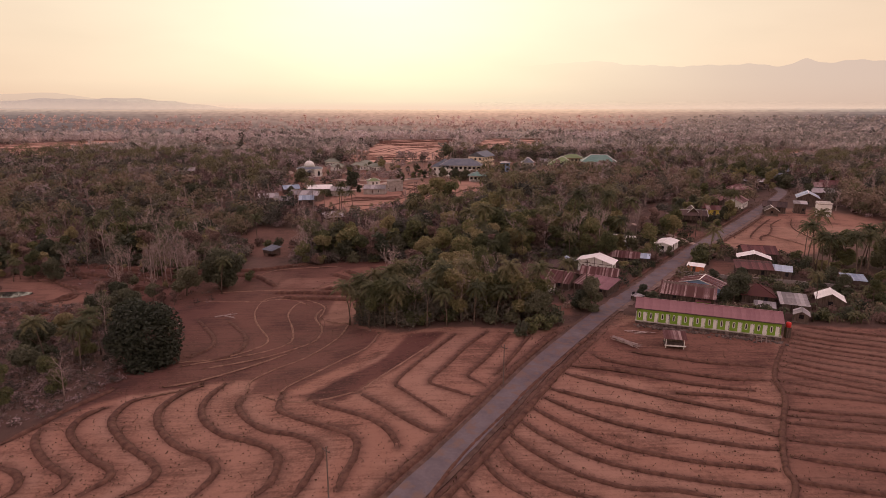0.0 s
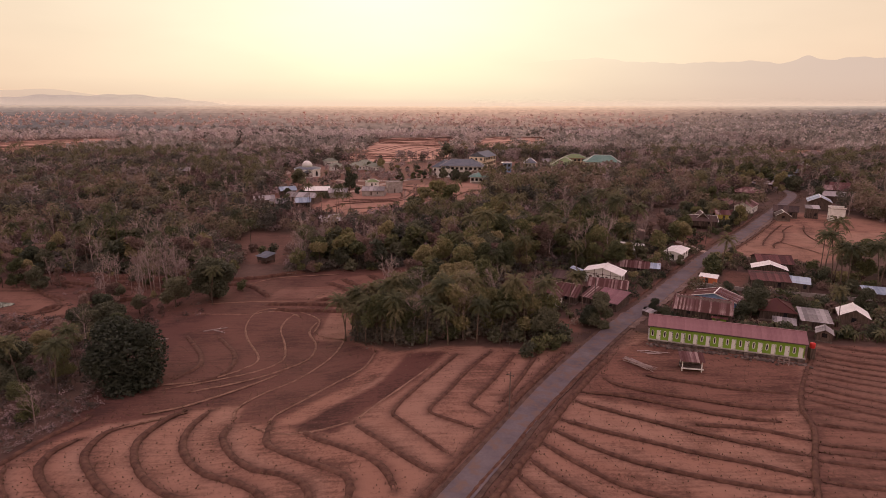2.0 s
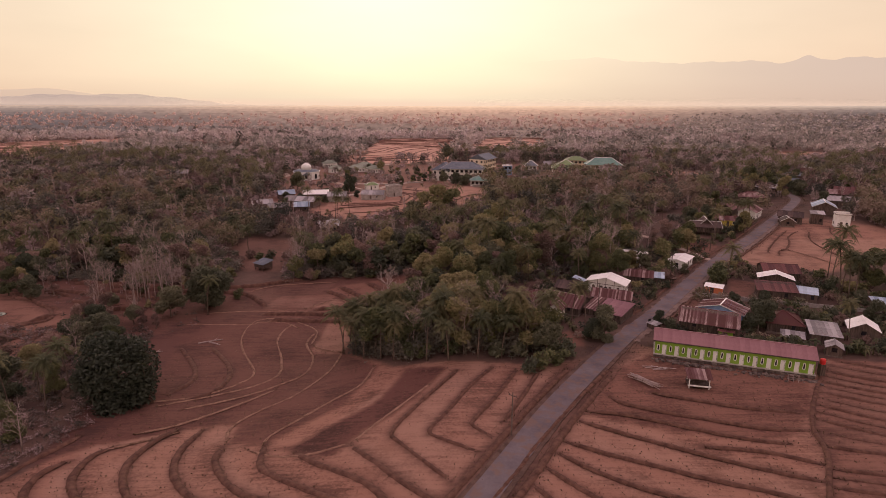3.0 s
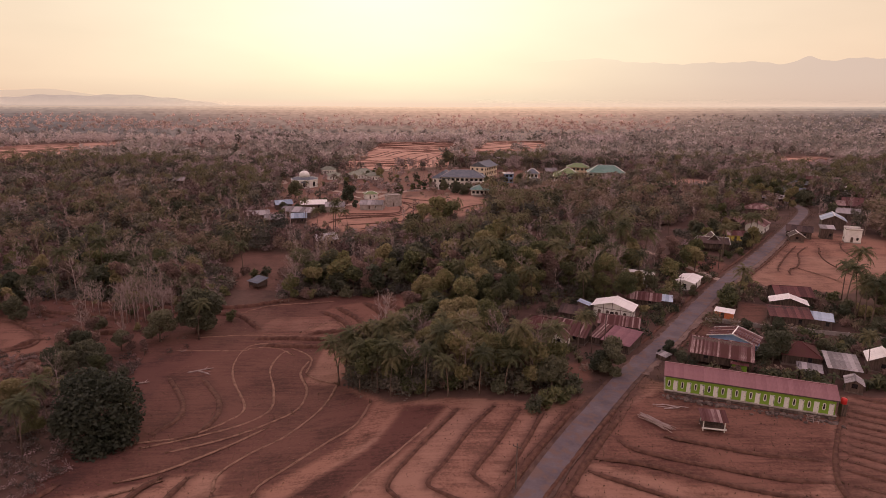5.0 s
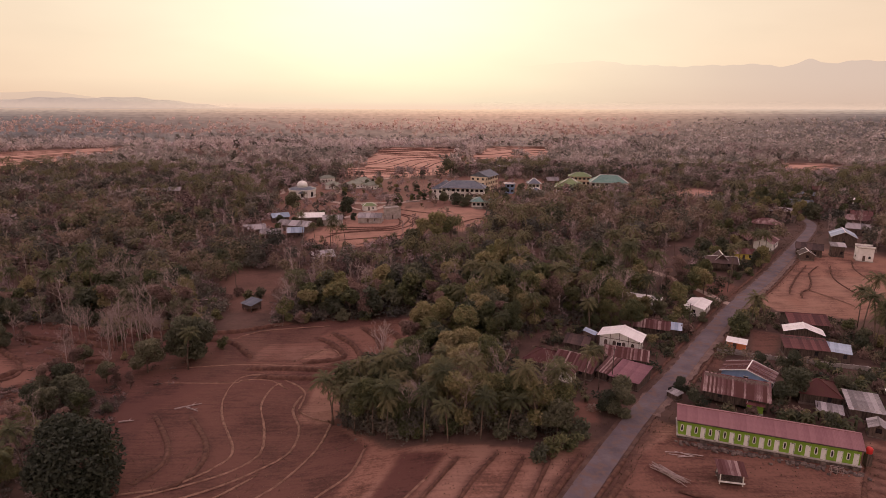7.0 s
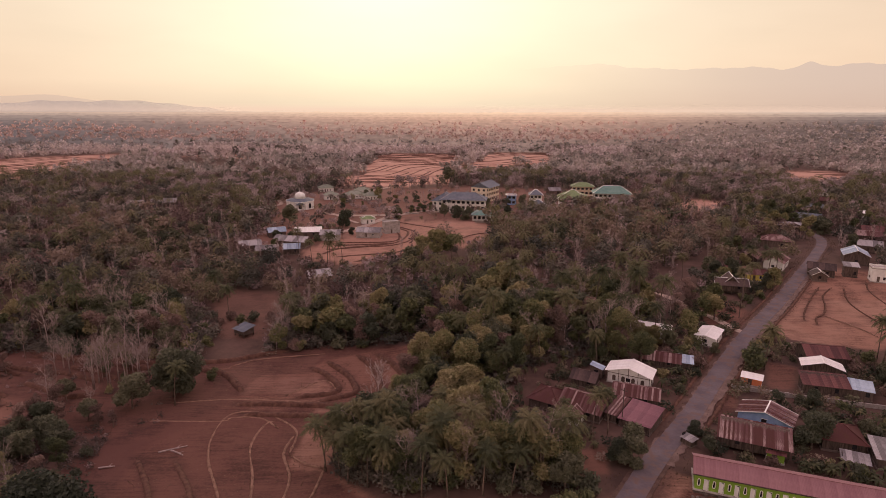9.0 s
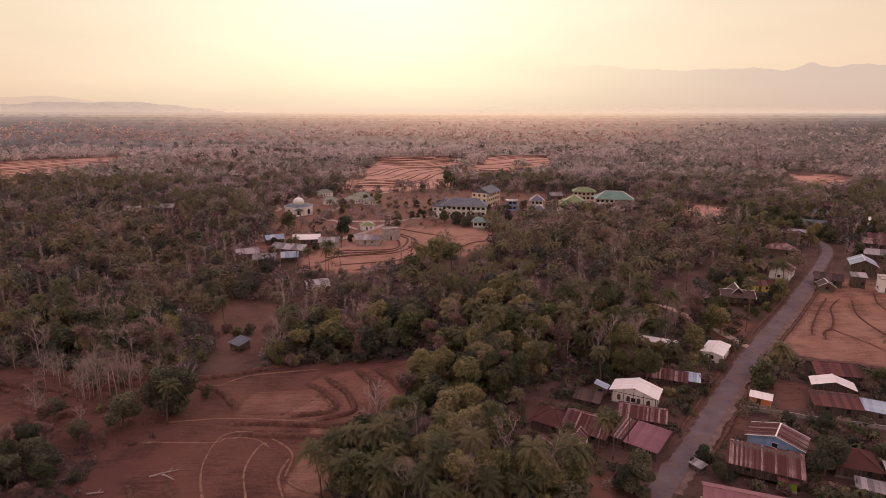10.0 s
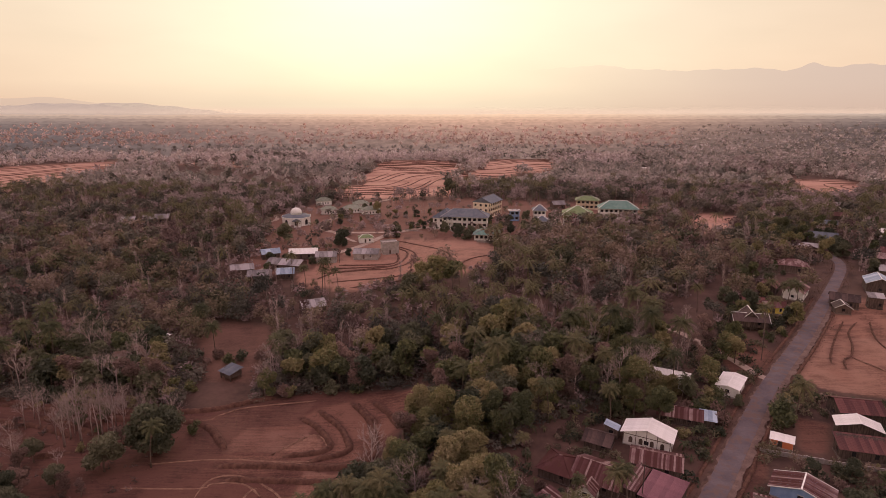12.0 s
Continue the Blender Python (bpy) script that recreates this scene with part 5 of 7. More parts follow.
# ---- school ----
def school(x, y, turn, w, d, storeys, roof_key, wall_key, rise, label, kind="hip", bays=8, cap="grey"):
    """A block of class rooms: storeys with slabs, piers and paired panes on its front and side."""
    HOUSES.append((x, y, max(w, d) * 0.55 + 2, turn, w, d))
    top = root("school_block", pose(x, y, gz(x, y) + 0.1, 0, 0, turn), label, "school", "school blocks")
    X, Y, fl = w / 2, d / 2, 3.3
    H = fl * storeys
    wall = WALLS[wall_key]
    part("wall", Shape().box(-X, X, -Y + 1.4, Y, -1, H), wall, top)
    for k in range(storeys + 1):
        part("slab", Shape().box(-X, X, -Y, -Y + 1.45, fl * k - (0.9 if k == 0 else 0.25), fl * k), wall, top)
    for k in range(1, storeys):
        part("balcony_rail", Shape().box(-X + 0.05, X - 0.05, -Y + 0.02, -Y + 0.12, fl * k, fl * k + 0.9), wall, top)
    for i in range(bays + 1):
        px = -X + 0.2 + (w - 0.4) * i / bays
        part("pier", Shape().box(px - 0.18, px + 0.18, -Y + 0.12, -Y + 0.48, 0, H - 0.25), wall, top)
    for k in range(storeys):
        for i in range(bays):
            window(top, -X + 0.2 + (w - 0.4) * (i + 0.5) / bays, fl * k + 0.8, w / bays * 0.6, 1.6, -Y + 1.4)
        for s in (-1, 1):
            for j in range(3):
                yy = -Y + 1.4 + (d - 1.4) * (j + 0.5) / 3
                a, b = sorted((s * X - s * 0.02, s * X + s * 0.06))
                part("side_window", Shape().box(a, b, yy - 0.7, yy + 0.7, fl * k + 0.9, fl * k + 2.4), GLASS, top)
    mat = ROOFS[roof_key]
    ax, ay, zr = X + 1.0, Y + 1.0, H + rise
    if kind == "hip":
        rx = max(X - Y, 0.8)
        r = Shape().add([(-ax, -ay, H), (ax, -ay, H), (ax, ay, H), (-ax, ay, H), (-rx, 0, zr), (rx, 0, zr)], [(0, 1, 5, 4), (1, 2, 5), (2, 3, 4, 5), (3, 0, 4), (3, 2, 1, 0)])
        roof = part("roof", r, mat, top)
        for a, b in (((-rx, 0, zr), (rx, 0, zr)), ((-ax, -ay, H), (-rx, 0, zr)), ((ax, -ay, H), (rx, 0, zr))):
            part("ridge_cap", Shape().tube([a, b], [0.2, 0.2], 5), ROOFS[cap], roof)
    else:
        r = Shape().add([(-X, -ay, H), (X, -ay, H), (X, ay, H), (-X, ay, H), (-X - 0.6, 0, zr), (X + 0.6, 0, zr)], [(0, 1, 5, 4), (1, 2, 5), (2, 3, 4, 5), (3, 0, 4), (3, 2, 1, 0)])
        roof = part("roof", r, mat, top)
        part("ridge_cap", Shape().tube([(-X - 0.6, 0, zr), (X + 0.6, 0, zr)], [0.22, 0.22], 5), ROOFS[cap], roof)
    return top


school(18, 447, -8, 28, 13, 2, "slate", "white", 4.2, "two-storey white school block with slate-grey hipped roof", bays=9)
school(6, 452, 70, 16, 12, 2, "slate", "white", 4.8, "white school wing with slate-grey hipped roof", bays=5)
school(28, 406, -8, 13, 11, 1, "teal", "white", 2.8, "single-storey white hall with teal roof", bays=5)
school(35, 488, 62, 20, 13, 3, "slate", "cream", 3.6, "three-storey cream school block with gabled grey roof", kind="gable", bays=6)
school(90, 455, -12, 18, 16, 2, "green", "white", 5.0, "white school block with pale green hipped roof", bays=6, cap="white")
school(123, 480, -10, 25, 13, 2, "teal", "white", 4.8, "two-storey white school block with teal hipped roof", bays=8, cap="white")
school(112, 520, -10, 16, 10, 2, "green", "cream", 3.0, "cream school block with green roof at the back", bays=5)
school(51, 467, 0, 6, 7, 2, "grey", "blue", 0.8, "narrow two-storey blue house", bays=2)
school(66, 448, -5, 9, 8, 1, "slate", "white", 2.6, "small white house with steep slate roof", bays=3, cap="white")
school(68, 470, -5, 8, 8, 2, "slate", "white", 3.2, "white house with steep grey roof", bays=3, cap="white")


def mosque():
    x, y = -94, 474
    HOUSES.append((x, y, 13, 0, 20, 20))
    top = root("mosque", pose(x, y, gz(x, y) + 0.2, 0, 0, 12), "white village mosque with a dome and grey skirt roof", "mosque")
    R = 9.8
    oct_ = [(R * math.cos(radians(22.5 + 45 * k)), R * math.sin(radians(22.5 + 45 * k))) for k in range(8)]
    wall = Shape().slab([(a, b, 5.0) for a, b in oct_], 6)
    part("wall", wall, WHITE, top)
    part("parapet", Shape().slab([(a * 1.04, b * 1.04, 5.5) for a, b in oct_], 0.6), WHITE, top)
    inner = [(a * 0.62, b * 0.6, 6.7) for a, b in oct_]
    outer = [(a * 1.02, b * 1.02, 5.52) for a, b in oct_]
    part("roof", Shape().add(outer + inner, [(k, (k + 1) % 8, (k + 1) % 8 + 8, k + 8) for k in range(8)] + [tuple(range(8, 16))]), SLATE_ROOF, top)
    part("drum", Shape().lathe([(3.7, 6.5), (3.7, 7.3), (3.9, 7.4), (3.9, 7.6)], 24), WHITE, top, smooth=True)
    dome = [(3.6 * math.cos(a) * (1 + 0.06 * math.sin(2 * a)), 7.6 + 3.5 * math.sin(a)) for a in np.linspace(0, 1.5, 12)]
    d = part("dome", Shape().lathe(dome, 28), WHITE, top, "white onion-topped dome", smooth=True)
    part("finial", Shape().lathe([(0.5, 10.9), (0.18, 11.4), (0.28, 11.8), (0.08, 12.2), (0.04, 13.4)], 8), WHITE, d)
    for k in range(8):
        a = radians(45 * k)
        m = Matrix.Rotation(a, 4, "Z") @ Matrix.Translation((R * math.cos(radians(22.5)), 0, 0))
        n = 8
        pts = [(0.05, 1.1 * math.cos(t), 3.0 + 1.1 * math.sin(t)) for t in np.linspace(0, math.pi, n)] + [(0.05, -1.1, 0.6), (0.05, 1.1, 0.6)]
        v = [m @ Vector(p) for p in pts] + [m @ Vector((-0.05, p[1], p[2])) for p in pts]
        c = len(pts)
        part("arched_window", Shape().add(v, [tuple(range(c))] + [(i, (i + 1) % c, (i + 1) % c + c, i + c) for i in range(c)]), GLASS, top)
    part("porch", Shape().box(-2.6, 2.6, -12.2, -7.5, -0.8, 0.3).box(-2.4, -2.0, -11.3, -10.9, 0.3, 3.6).box(2.0, 2.4, -11.3, -10.9, 0.3, 3.6), WHITE, top)
    part("porch_roof", Shape().add([(-3, -11.8, 3.6), (3, -11.8, 3.6), (0, -11.8, 5.4), (-3, -7.4, 3.6), (3, -7.4, 3.6), (0, -7.4, 5.4)], [(0, 1, 2), (3, 5, 4), (0, 2, 5, 3), (1, 4, 5, 2), (0, 3, 4, 1)]), SLATE_ROOF, top)


mosque()


# ---- walls, poles, yard clutter ----
def low_wall(points, h, label):
    for (ax, ay), (bx, by) in zip(points, points[1:]):
        ln, a = math.hypot(bx - ax, by - ay), math.atan2(by - ay, bx - ax)
        top = root("garden_wall", pose((ax + bx) / 2, (ay + by) / 2, min(gz(ax, ay), gz(bx, by)), 0, 0, math.degrees(a)), label, "wall", "garden walls")
        part("panel", Shape().box(-ln / 2, ln / 2, -0.08, 0.08, -0.6, h), CONCRETE, top)
        part("coping", Shape().box(-ln / 2, ln / 2, -0.13, 0.13, h, h + 0.1), CONCRETE, top)
        for k in np.arange(-ln / 2, ln / 2 + 0.1, 3.0):
            part("pillar", Shape().box(k - 0.15, k + 0.15, -0.15, 0.15, -0.6, h + 0.2), CONCRETE, top)


low_wall([(72.5, 196.5), (84, 192.3), (104, 186), (122, 180)], 0.9, "low grey concrete garden wall beside houses")
low_wall([(-20, 452), (8, 436), (22, 396), (36, 394)], 0.9, "low white wall round the school yard")


def power_pole(x, y, h, turn):
    top = root("power_pole", pose(x, y, gz(x, y), 0, 0, turn), "slim concrete power pole with crossarm by road", "power pole", "power poles along the road")
    part("pole", Shape().tube([(0, 0, -0.5), (0, 0, h)], [0.13, 0.08], 8), STONE, top)
    arm = part("crossarm", Shape().box(-0.75, 0.75, -0.06, 0.06, h - 0.7, h - 0.58), PLANK, top)
    for k in (-0.65, 0, 0.65):
        part("insulator", Shape().tube([(k, 0, h - 0.58), (k, 0, h - 0.34)], [0.05, 0.035], 6), STONE, arm)


for x, y, h in ((-13.9, 93.8, 8.5), (12.5, 127, 8), (40.5, 179.5, 9), (69.5, 208, 9), (103, 254, 10), (97, 243, 9), (131, 284, 9), (158, 318, 9), (-49, 372, 11)):
    power_pole(x, y, h, -40)

shed = root("bench_shelter", pose(50.8, 144.2, gz(50.8, 144.2), 0, 0, -12) @ Matrix.Scale(1.3, 4), "small field shelter with a striped rusty roof", "shelter")
for px in (-1.4, 1.4):
    for py in (-0.9, 0.9):
        part("post", Shape().box(px - 0.06, px + 0.06, py - 0.06, py + 0.06, -0.3, 1.9 + 0.25 * py), WHITE, shed, "white-painted post")
part("platform", Shape().box(-1.6, 1.6, -1.1, 1.1, 0.45, 0.55), PLANK, shed)
part("bench_edge", Shape().box(-1.62, 1.62, -1.16, -1.1, 0.4, 0.62), WHITE, shed, "white bench edge")
part("back_panel", Shape().box(-1.5, 1.5, 0.84, 0.9, 0.5, 1.7), PLANK, shed)
slope(part("roof", Shape().box(-1.8, 1.8, 1.2, 1.3, 2.2, 2.26), RUST_ROOF, shed), RUST_ROOF, -1.8, 1.8, 1.25, 2.28, -1.3, 1.65, True)

rnd = random.Random(8)
pile = root("bamboo_pile", pose(41.2, 145.8, gz(41.2, 145.8) + 0.1, 0, 0, -56), "loose pile of pale bamboo poles on bare soil", "poles")
for i in range(16):
    a, o, ln = rnd.uniform(-0.22, 0.22), rnd.uniform(-0.8, 0.8), rnd.uniform(2, 4)
    part("bamboo_pole", Shape().tube([(-ln, o - ln * a, 0.05 + 0.03 * i), (ln, o + ln * a, 0.08 + 0.03 * i)], [0.07, 0.05], 5), BARK_PALE, pile)
for i in range(5):
    x = rnd.uniform(44, 48)
    lp = root("timber_plank", pose(x, 152.5 - (x - 44) * 0.3 + rnd.uniform(-1, 0.5), gz(x, 152) + 0.12, 0, 0, rnd.uniform(-40, 10)), "loose weathered plank lying before the footing", "plank", "loose planks")
    part("board", Shape().box(-1.6, 1.6, -0.1, 0.1, 0, 0.05), BARK_PALE, lp)

trestle = root("timber_trestle", pose(70.6, 146.2, gz(70.6, 146.2), 0, 0, -20), "rough pale timber trestle before the stone footing", "trestle")
for px in (-0.9, 0, 0.9):
    for py in (-0.35, 0.35):
        part("leg", Shape().tube([(px, py * 1.5, -0.2), (px, py * 0.6, 1.3)], [0.06, 0.05], 5), BARK_PALE, trestle)
for py, z in ((-0.25, 1.25), (0.25, 1.25), (-0.45, 0.5), (0.45, 0.5)):
    part("rail", Shape().tube([(-1.1, py, z), (1.1, py, z)], [0.05, 0.05], 5), BARK_PALE, trestle)

# rubble before the footing
pebbles = []
for i in range(3):
    s = Shape()
    r8 = random.Random(i)
    ring = [[(r * math.cos(k * 1.047 + 0.3 * r8.random()) * r8.uniform(0.8, 1.2), r * math.sin(k * 1.047) * r8.uniform(0.8, 1.2), z) for k in range(6)] for r, z in ((0.26, -0.1), (0.3, 0.08), (0.18, 0.24))]
    s.add([p for q in ring for p in q], [(j * 6 + k, j * 6 + (k + 1) % 6, (j + 1) * 6 + (k + 1) % 6, (j + 1) * 6 + k) for j in range(2) for k in range(6)] + [tuple(range(12, 18))])
    pebbles.append(s.mesh("stone", STONE))
turn = radians(-20.5)
for i in range(240):
    u, w = rnd.uniform(-15.5, 16), -4.5 - abs(rnd.gauss(0, 0.8))
    x, y = 62.3 + u * math.cos(turn) - w * math.sin(turn), 155.4 + u * math.sin(turn) + w * math.cos(turn)
    ob = new("stone", pebbles[i % 3])
    k = rnd.uniform(0.5, 1.5)
    ob.matrix_basis = pose(x, y, gz(x, y) + 0.08, rnd.uniform(-20, 20), rnd.uniform(-20, 20), rnd.uniform(0, 360)) @ Matrix.Diagonal((k, k, k * 0.8, 1))
    tagged(ob, "rough grey building stone on bare soil", "stone", "rubble stones before the green rooms")

# pond and fallen trunks in the valley
water = material("still_water", (0.03, 0.028, 0.025), (0.05, 0.045, 0.04), 0.2, 0.06, bump=0.05, spec=0.5)
edge = [(-131.2 + 5.8 * math.cos(a) * (1 + 0.16 * math.sin(3 * a)), 203 + 3.6 * math.sin(a) * (1 + 0.15 * math.cos(2 * a))) for a in np.linspace(0, 6.1, 26)]
tagged(new("water", Shape().slab([(x, y, max(gz(*q) for q in edge) + 0.12) for x, y in edge], 0.7).mesh("water", water)), "small still pond reflecting the evening sky", "water", kind="structure")
for x, y, turn, ln in ((-80, 155.4, 15, 2.2), (-58, 183, 25, 3.0), (-69, 176, 10, 1.6), (-56.5, 181.5, -30, 2.0)):
    log = root("fallen_trunk", pose(x, y, gz(x, y) + 0.2, 0, 0, turn), "bleached fallen tree trunk lying on the terrace", "log", "fallen trunks")
    part("trunk", Shape().tube([(-ln, 0, 0), (0, 0.1, 0.05), (ln, 0, 0.1)], [0.22, 0.18, 0.1], 7), BARK_PALE, log)
    part("branch", Shape().tube([(0.2 * ln, 0, 0.05), (0.6 * ln, 0.8, 0.4)], [0.1, 0.03], 5), BARK_PALE, log)


# ---- trees ----
def leaves(centres, size, rng, upright=0.35):
    """Small pointed leaf sprays turned every way: verts and triangles."""
    n = len(centres)
    a = rng.normal(size=(n, 3))
    a[:, 2] *= 1 - upright
    a /= np.linalg.norm(a, axis=1)[:, None]
    b = np.cross(a, rng.normal(size=(n, 3)))
    b /= np.linalg.norm(b, axis=1)[:, None]
    s = size * rng.uniform(0.6, 1.4, (n, 1))
    v = np.stack([centres - a * s * 0.7 - b * s * 0.62, centres - a * s * 0.5 + b * s * 0.62, centres + a * s], 1).reshape(-1, 3)
    return v, np.arange(n * 3).reshape(-1, 3)


def crown_points(count, lobes, rng):
    """Points near the skin of several lobes (x, y, z, radius, height factor)."""
    pts = []
    wt = np.array([l[3] ** 2 for l in lobes])
    for l, k in zip(lobes, rng.multinomial(count, wt / wt.sum())):
        d = rng.normal(size=(k, 3))
        d /= np.linalg.norm(d, axis=1)[:, None]
        r = l[3] * rng.uniform(0.3, 1.3, (k, 1)) ** 0.6
        pts.append(np.array(l[:3]) + d * r * np.array([1, 1, l[4]]))
    return np.concatenate(pts)


def trunk_shape(h, r, rng, limbs, lean=0.4):
    s = Shape()
    tip = Vector((rng.uniform(-lean, lean), rng.uniform(-lean, lean), h))
    s.tube([(0, 0, -0.4), (0, 0, 0.4), tip * 0.5 + Vector((0.15, 0.1, 0)), tip], [r * 1.5, r, r * 0.75, r * 0.3], 7)
    ends = []
    for i in range(limbs):
        a = i * 2.4 + rng.uniform(-0.4, 0.4)
        k = rng.uniform(0.4, 0.85)
        p = tip * k
        e = p + Vector((math.cos(a), math.sin(a), rng.uniform(0.5, 1.2))) * h * rng.uniform(0.22, 0.38)
        s.tube([p, p.lerp(e, 0.5) + Vector((0, 0, -0.15)), e], [r * 0.5, r * 0.35, r * 0.12], 5)
        ends.append(e)
    return s, ends


def make_broadleaf(seed, h, wide, count, leaf, mat, bark, lift=0.35, core=(0.72, 0.55)):
    rng = np.random.default_rng(seed)
    s, ends = trunk_shape(h * 0.72, 0.024 * h, rng, 5)
    lobes = [(0, 0, h * core[0], wide * core[1], 0.85)]
    for i in range(7):
        a, rr = i * 2.4, wide * rng.uniform(0.35, 0.62)
        lobes.append((math.cos(a) * rr, math.sin(a) * rr, h * rng.uniform(lift + 0.08, 0.88), wide * rng.uniform(0.3, 0.48), rng.uniform(0.65, 0.95)))
    v, q = leaves(crown_points(count, lobes, rng), leaf, rng)
    v[:, 2] = np.maximum(v[:, 2], 0.3)
    return s.mesh("trunk", bark, True), fast_mesh("crown", v, q, mat)


def make_bare(seed, h):
    """A leafless tree: trunk, limbs and twigs."""
    rng = np.random.default_rng(seed)
    s, t = Shape(), Shape()
    s.tube([(0, 0, -0.4), (0.1, 0, h * 0.35), (rng.uniform(-0.4, 0.4), rng.uniform(-0.4, 0.4), h * 0.75)], [0.014 * h, 0.01 * h, 0.005 * h], 6)

    def grow(p, d, ln, r, depth):
        e = p + d * ln
        if depth > 1:
            t.tube([p, e], [r, r * 0.55], 3)
        else:
            w = d.cross(Vector(rng.normal(size=3))).normalized() * max(0.9 * r, 0.016)
            t.add([p - w, p + w, e], [(0, 1, 2)])
        if depth:
            for _ in range(4):
                nd = (d + Vector(rng.normal(size=3)) * 0.62).normalized()
                nd.z = abs(nd.z) + 0.22
                grow(p.lerp(e, rng.uniform(0.45, 1)), nd.normalized(), ln * rng.uniform(0.55, 0.8), r * 0.6, depth - 1)

    for i in range(8):
        a = i * 2.4 + rng.uniform(-0.4, 0.4)
        z = h * rng.uniform(0.3, 0.75)
        grow(Vector((0, 0, z)), Vector((math.cos(a) * 0.7, math.sin(a) * 0.7, 0.95)).normalized(), h * rng.uniform(0.15, 0.24), 0.0048 * h, 3)
    return s.mesh("trunk", BARK_PALE, True), t.mesh("twig_crown", BARK_PALE)


def frond(top, a, up, ln, pieces, rng):
    """One drooping feather: thin leaflets hang from both sides of a curved rib."""
    d = np.array([math.cos(a), math.sin(a), 0])
    side = np.array([-d[1], d[0], 0])
    k = np.linspace(0, 1, pieces + 1)[:, None]
    rib = top + d * (ln * k * math.cos(up * 0.6) * (1 - 0.2 * k)) + np.array([0, 0, 1]) * (ln * (math.sin(up * 0.7) * k - 0.45 * k * k))
    out = []
    for i in range(pieces):
        p, e = rib[i], rib[i + 1]
        w = ln * 0.17 * (0.45 + 1.1 * math.sin(math.pi * min(0.12 + 0.8 * i / pieces, 1)))
        for sg in (-1, 1):
            tip = e + side * sg * w * rng.uniform(0.6, 0.9) + (e - p) * 1.3 - np.array([0, 0, w * rng.uniform(0.1, 0.6)])
            out += [p, e, tip]
    return out


def make_palm(seed, h):
    rng = np.random.default_rng(seed)
    s = Shape()
    bx, by = rng.uniform(-0.12, 0.12, 2) * h
    pts = [(bx * (k / 5) ** 2, by * (k / 5) ** 2, h * k / 5 - (0.4 if k == 0 else 0)) for k in range(6)]
    s.tube(pts, [0.24, 0.17, 0.15, 0.14, 0.13, 0.15], 7)
    V = []
    for i in range(26):
        V += frond(np.array(pts[-1]), i * 2.4, 1.3 - 1.7 * (i / 25) + rng.uniform(-0.15, 0.15), rng.uniform(3.4, 4.7), 14, rng)
    return s.mesh("trunk", BARK, True), fast_mesh("frond_crown", np.array(V), np.arange(len(V)).reshape(-1, 3), FROND)


def make_banana(seed):
    rng = np.random.default_rng(seed)
    s = Shape().tube([(0, 0, -0.3), (0, 0, 1.2), (0.05, 0, 2.2)], [0.16, 0.13, 0.07], 6)
    V, Q = [], []
    for i in range(8):
        a = i * 2.4
        d = np.array([math.cos(a), math.sin(a), 0])
        side = np.array([-d[1], d[0], 0])
        ln, up = rng.uniform(1.5, 2.2), rng.uniform(0.3, 1.1)
        for k in range(4):
            o = len(V)
            for q in (k / 4, (k + 1) / 4):
                c = np.array([0, 0, 2.0]) + d * ln * q + np.array([0, 0, ln * (up * q - 1.1 * q * q)])
                w = 0.3 * math.sin(min(q + 0.12, 1) * 3.0)
                V += [c - side * w, c + side * w]
            Q.append((o, o + 1, o + 3, o + 2))
    return s.mesh("stem", FROND, True), fast_mesh("leaf_crown", np.array(V), np.array(Q), FROND)


KINDS = {
    "broadleaf": [make_broadleaf(i + 1, 11.5, 3.5 + 0.4 * (i % 3), 5000, 0.265, LEAF, BARK, 0.1) for i in range(5)],
    "dark": [make_broadleaf(i + 21, 10, 4.3, 4200, 0.33, LEAF_DARK, BARK, 0.03) for i in range(3)],
    "dry": [make_broadleaf(i + 41, 11, 3.0, 1700, 0.27, LEAF_DRY, BARK, 0.15) for i in range(4)],
    "bare": [make_bare(i + 61, 12) for i in range(5)],
    "palm": [make_palm(i + 81, 10.5 + i * 0.8) for i in range(5)],
    "banana": [make_banana(i) for i in range(2)],
    "bush": [make_broadleaf(i + 101, 2.8, 2.1, 520, 0.3, (LEAF_DRY, LEAF, LEAF_DARK)[i], BARK, 0.02) for i in range(3)],
    "great": [make_broadleaf(214, 11.0, 6.8, 13000, 0.34, LEAF_DEEP, BARK, -0.02, (0.5, 0.86))],
}
# trees further off carry fewer, larger sprays
LOOSER = {
    "broadleaf": [make_broadleaf(i + 11, 11.5, 3.6 + 0.4 * (i % 3), 1500, 0.5, LEAF, BARK, 0.12) for i in range(5)],
    "dark": [make_broadleaf(i + 31, 10, 4.3, 1300, 0.6, LEAF_DARK, BARK, 0.04) for i in range(3)],
}
NAMES = {"broadleaf": ("tree", "crown", "olive-green broadleaf tree in a dry grove", "tree", "trees of the near groves"),
         "great": ("evergreen_tree", "crown", "great dense dark green tree at the field edge", "tree", "trees of the near groves"),
         "dark": ("evergreen_tree", "crown", "dense dark green tree with rounded crown", "tree", "trees of the near groves"),
         "dry": ("dry_tree", "crown", "half-bare tree with dry brown leaves", "tree", "trees of the near groves"),
         "bare": ("bare_tree", "twig_crown", "leafless pale-barked tree with fine twigs", "tree", "trees of the near groves"),
         "palm": ("coconut_palm", "frond_crown", "tall coconut palm with drooping fronds", "palm", "coconut palms"),
         "banana": ("banana_plant", "leaf_crown", "banana plant with ragged leaves behind the houses", "banana plant", "banana plants"),
         "bush": ("bush", "crown", "low dry bush on the bank", "bush", "bushes")}
plant_rnd = random.Random(12)


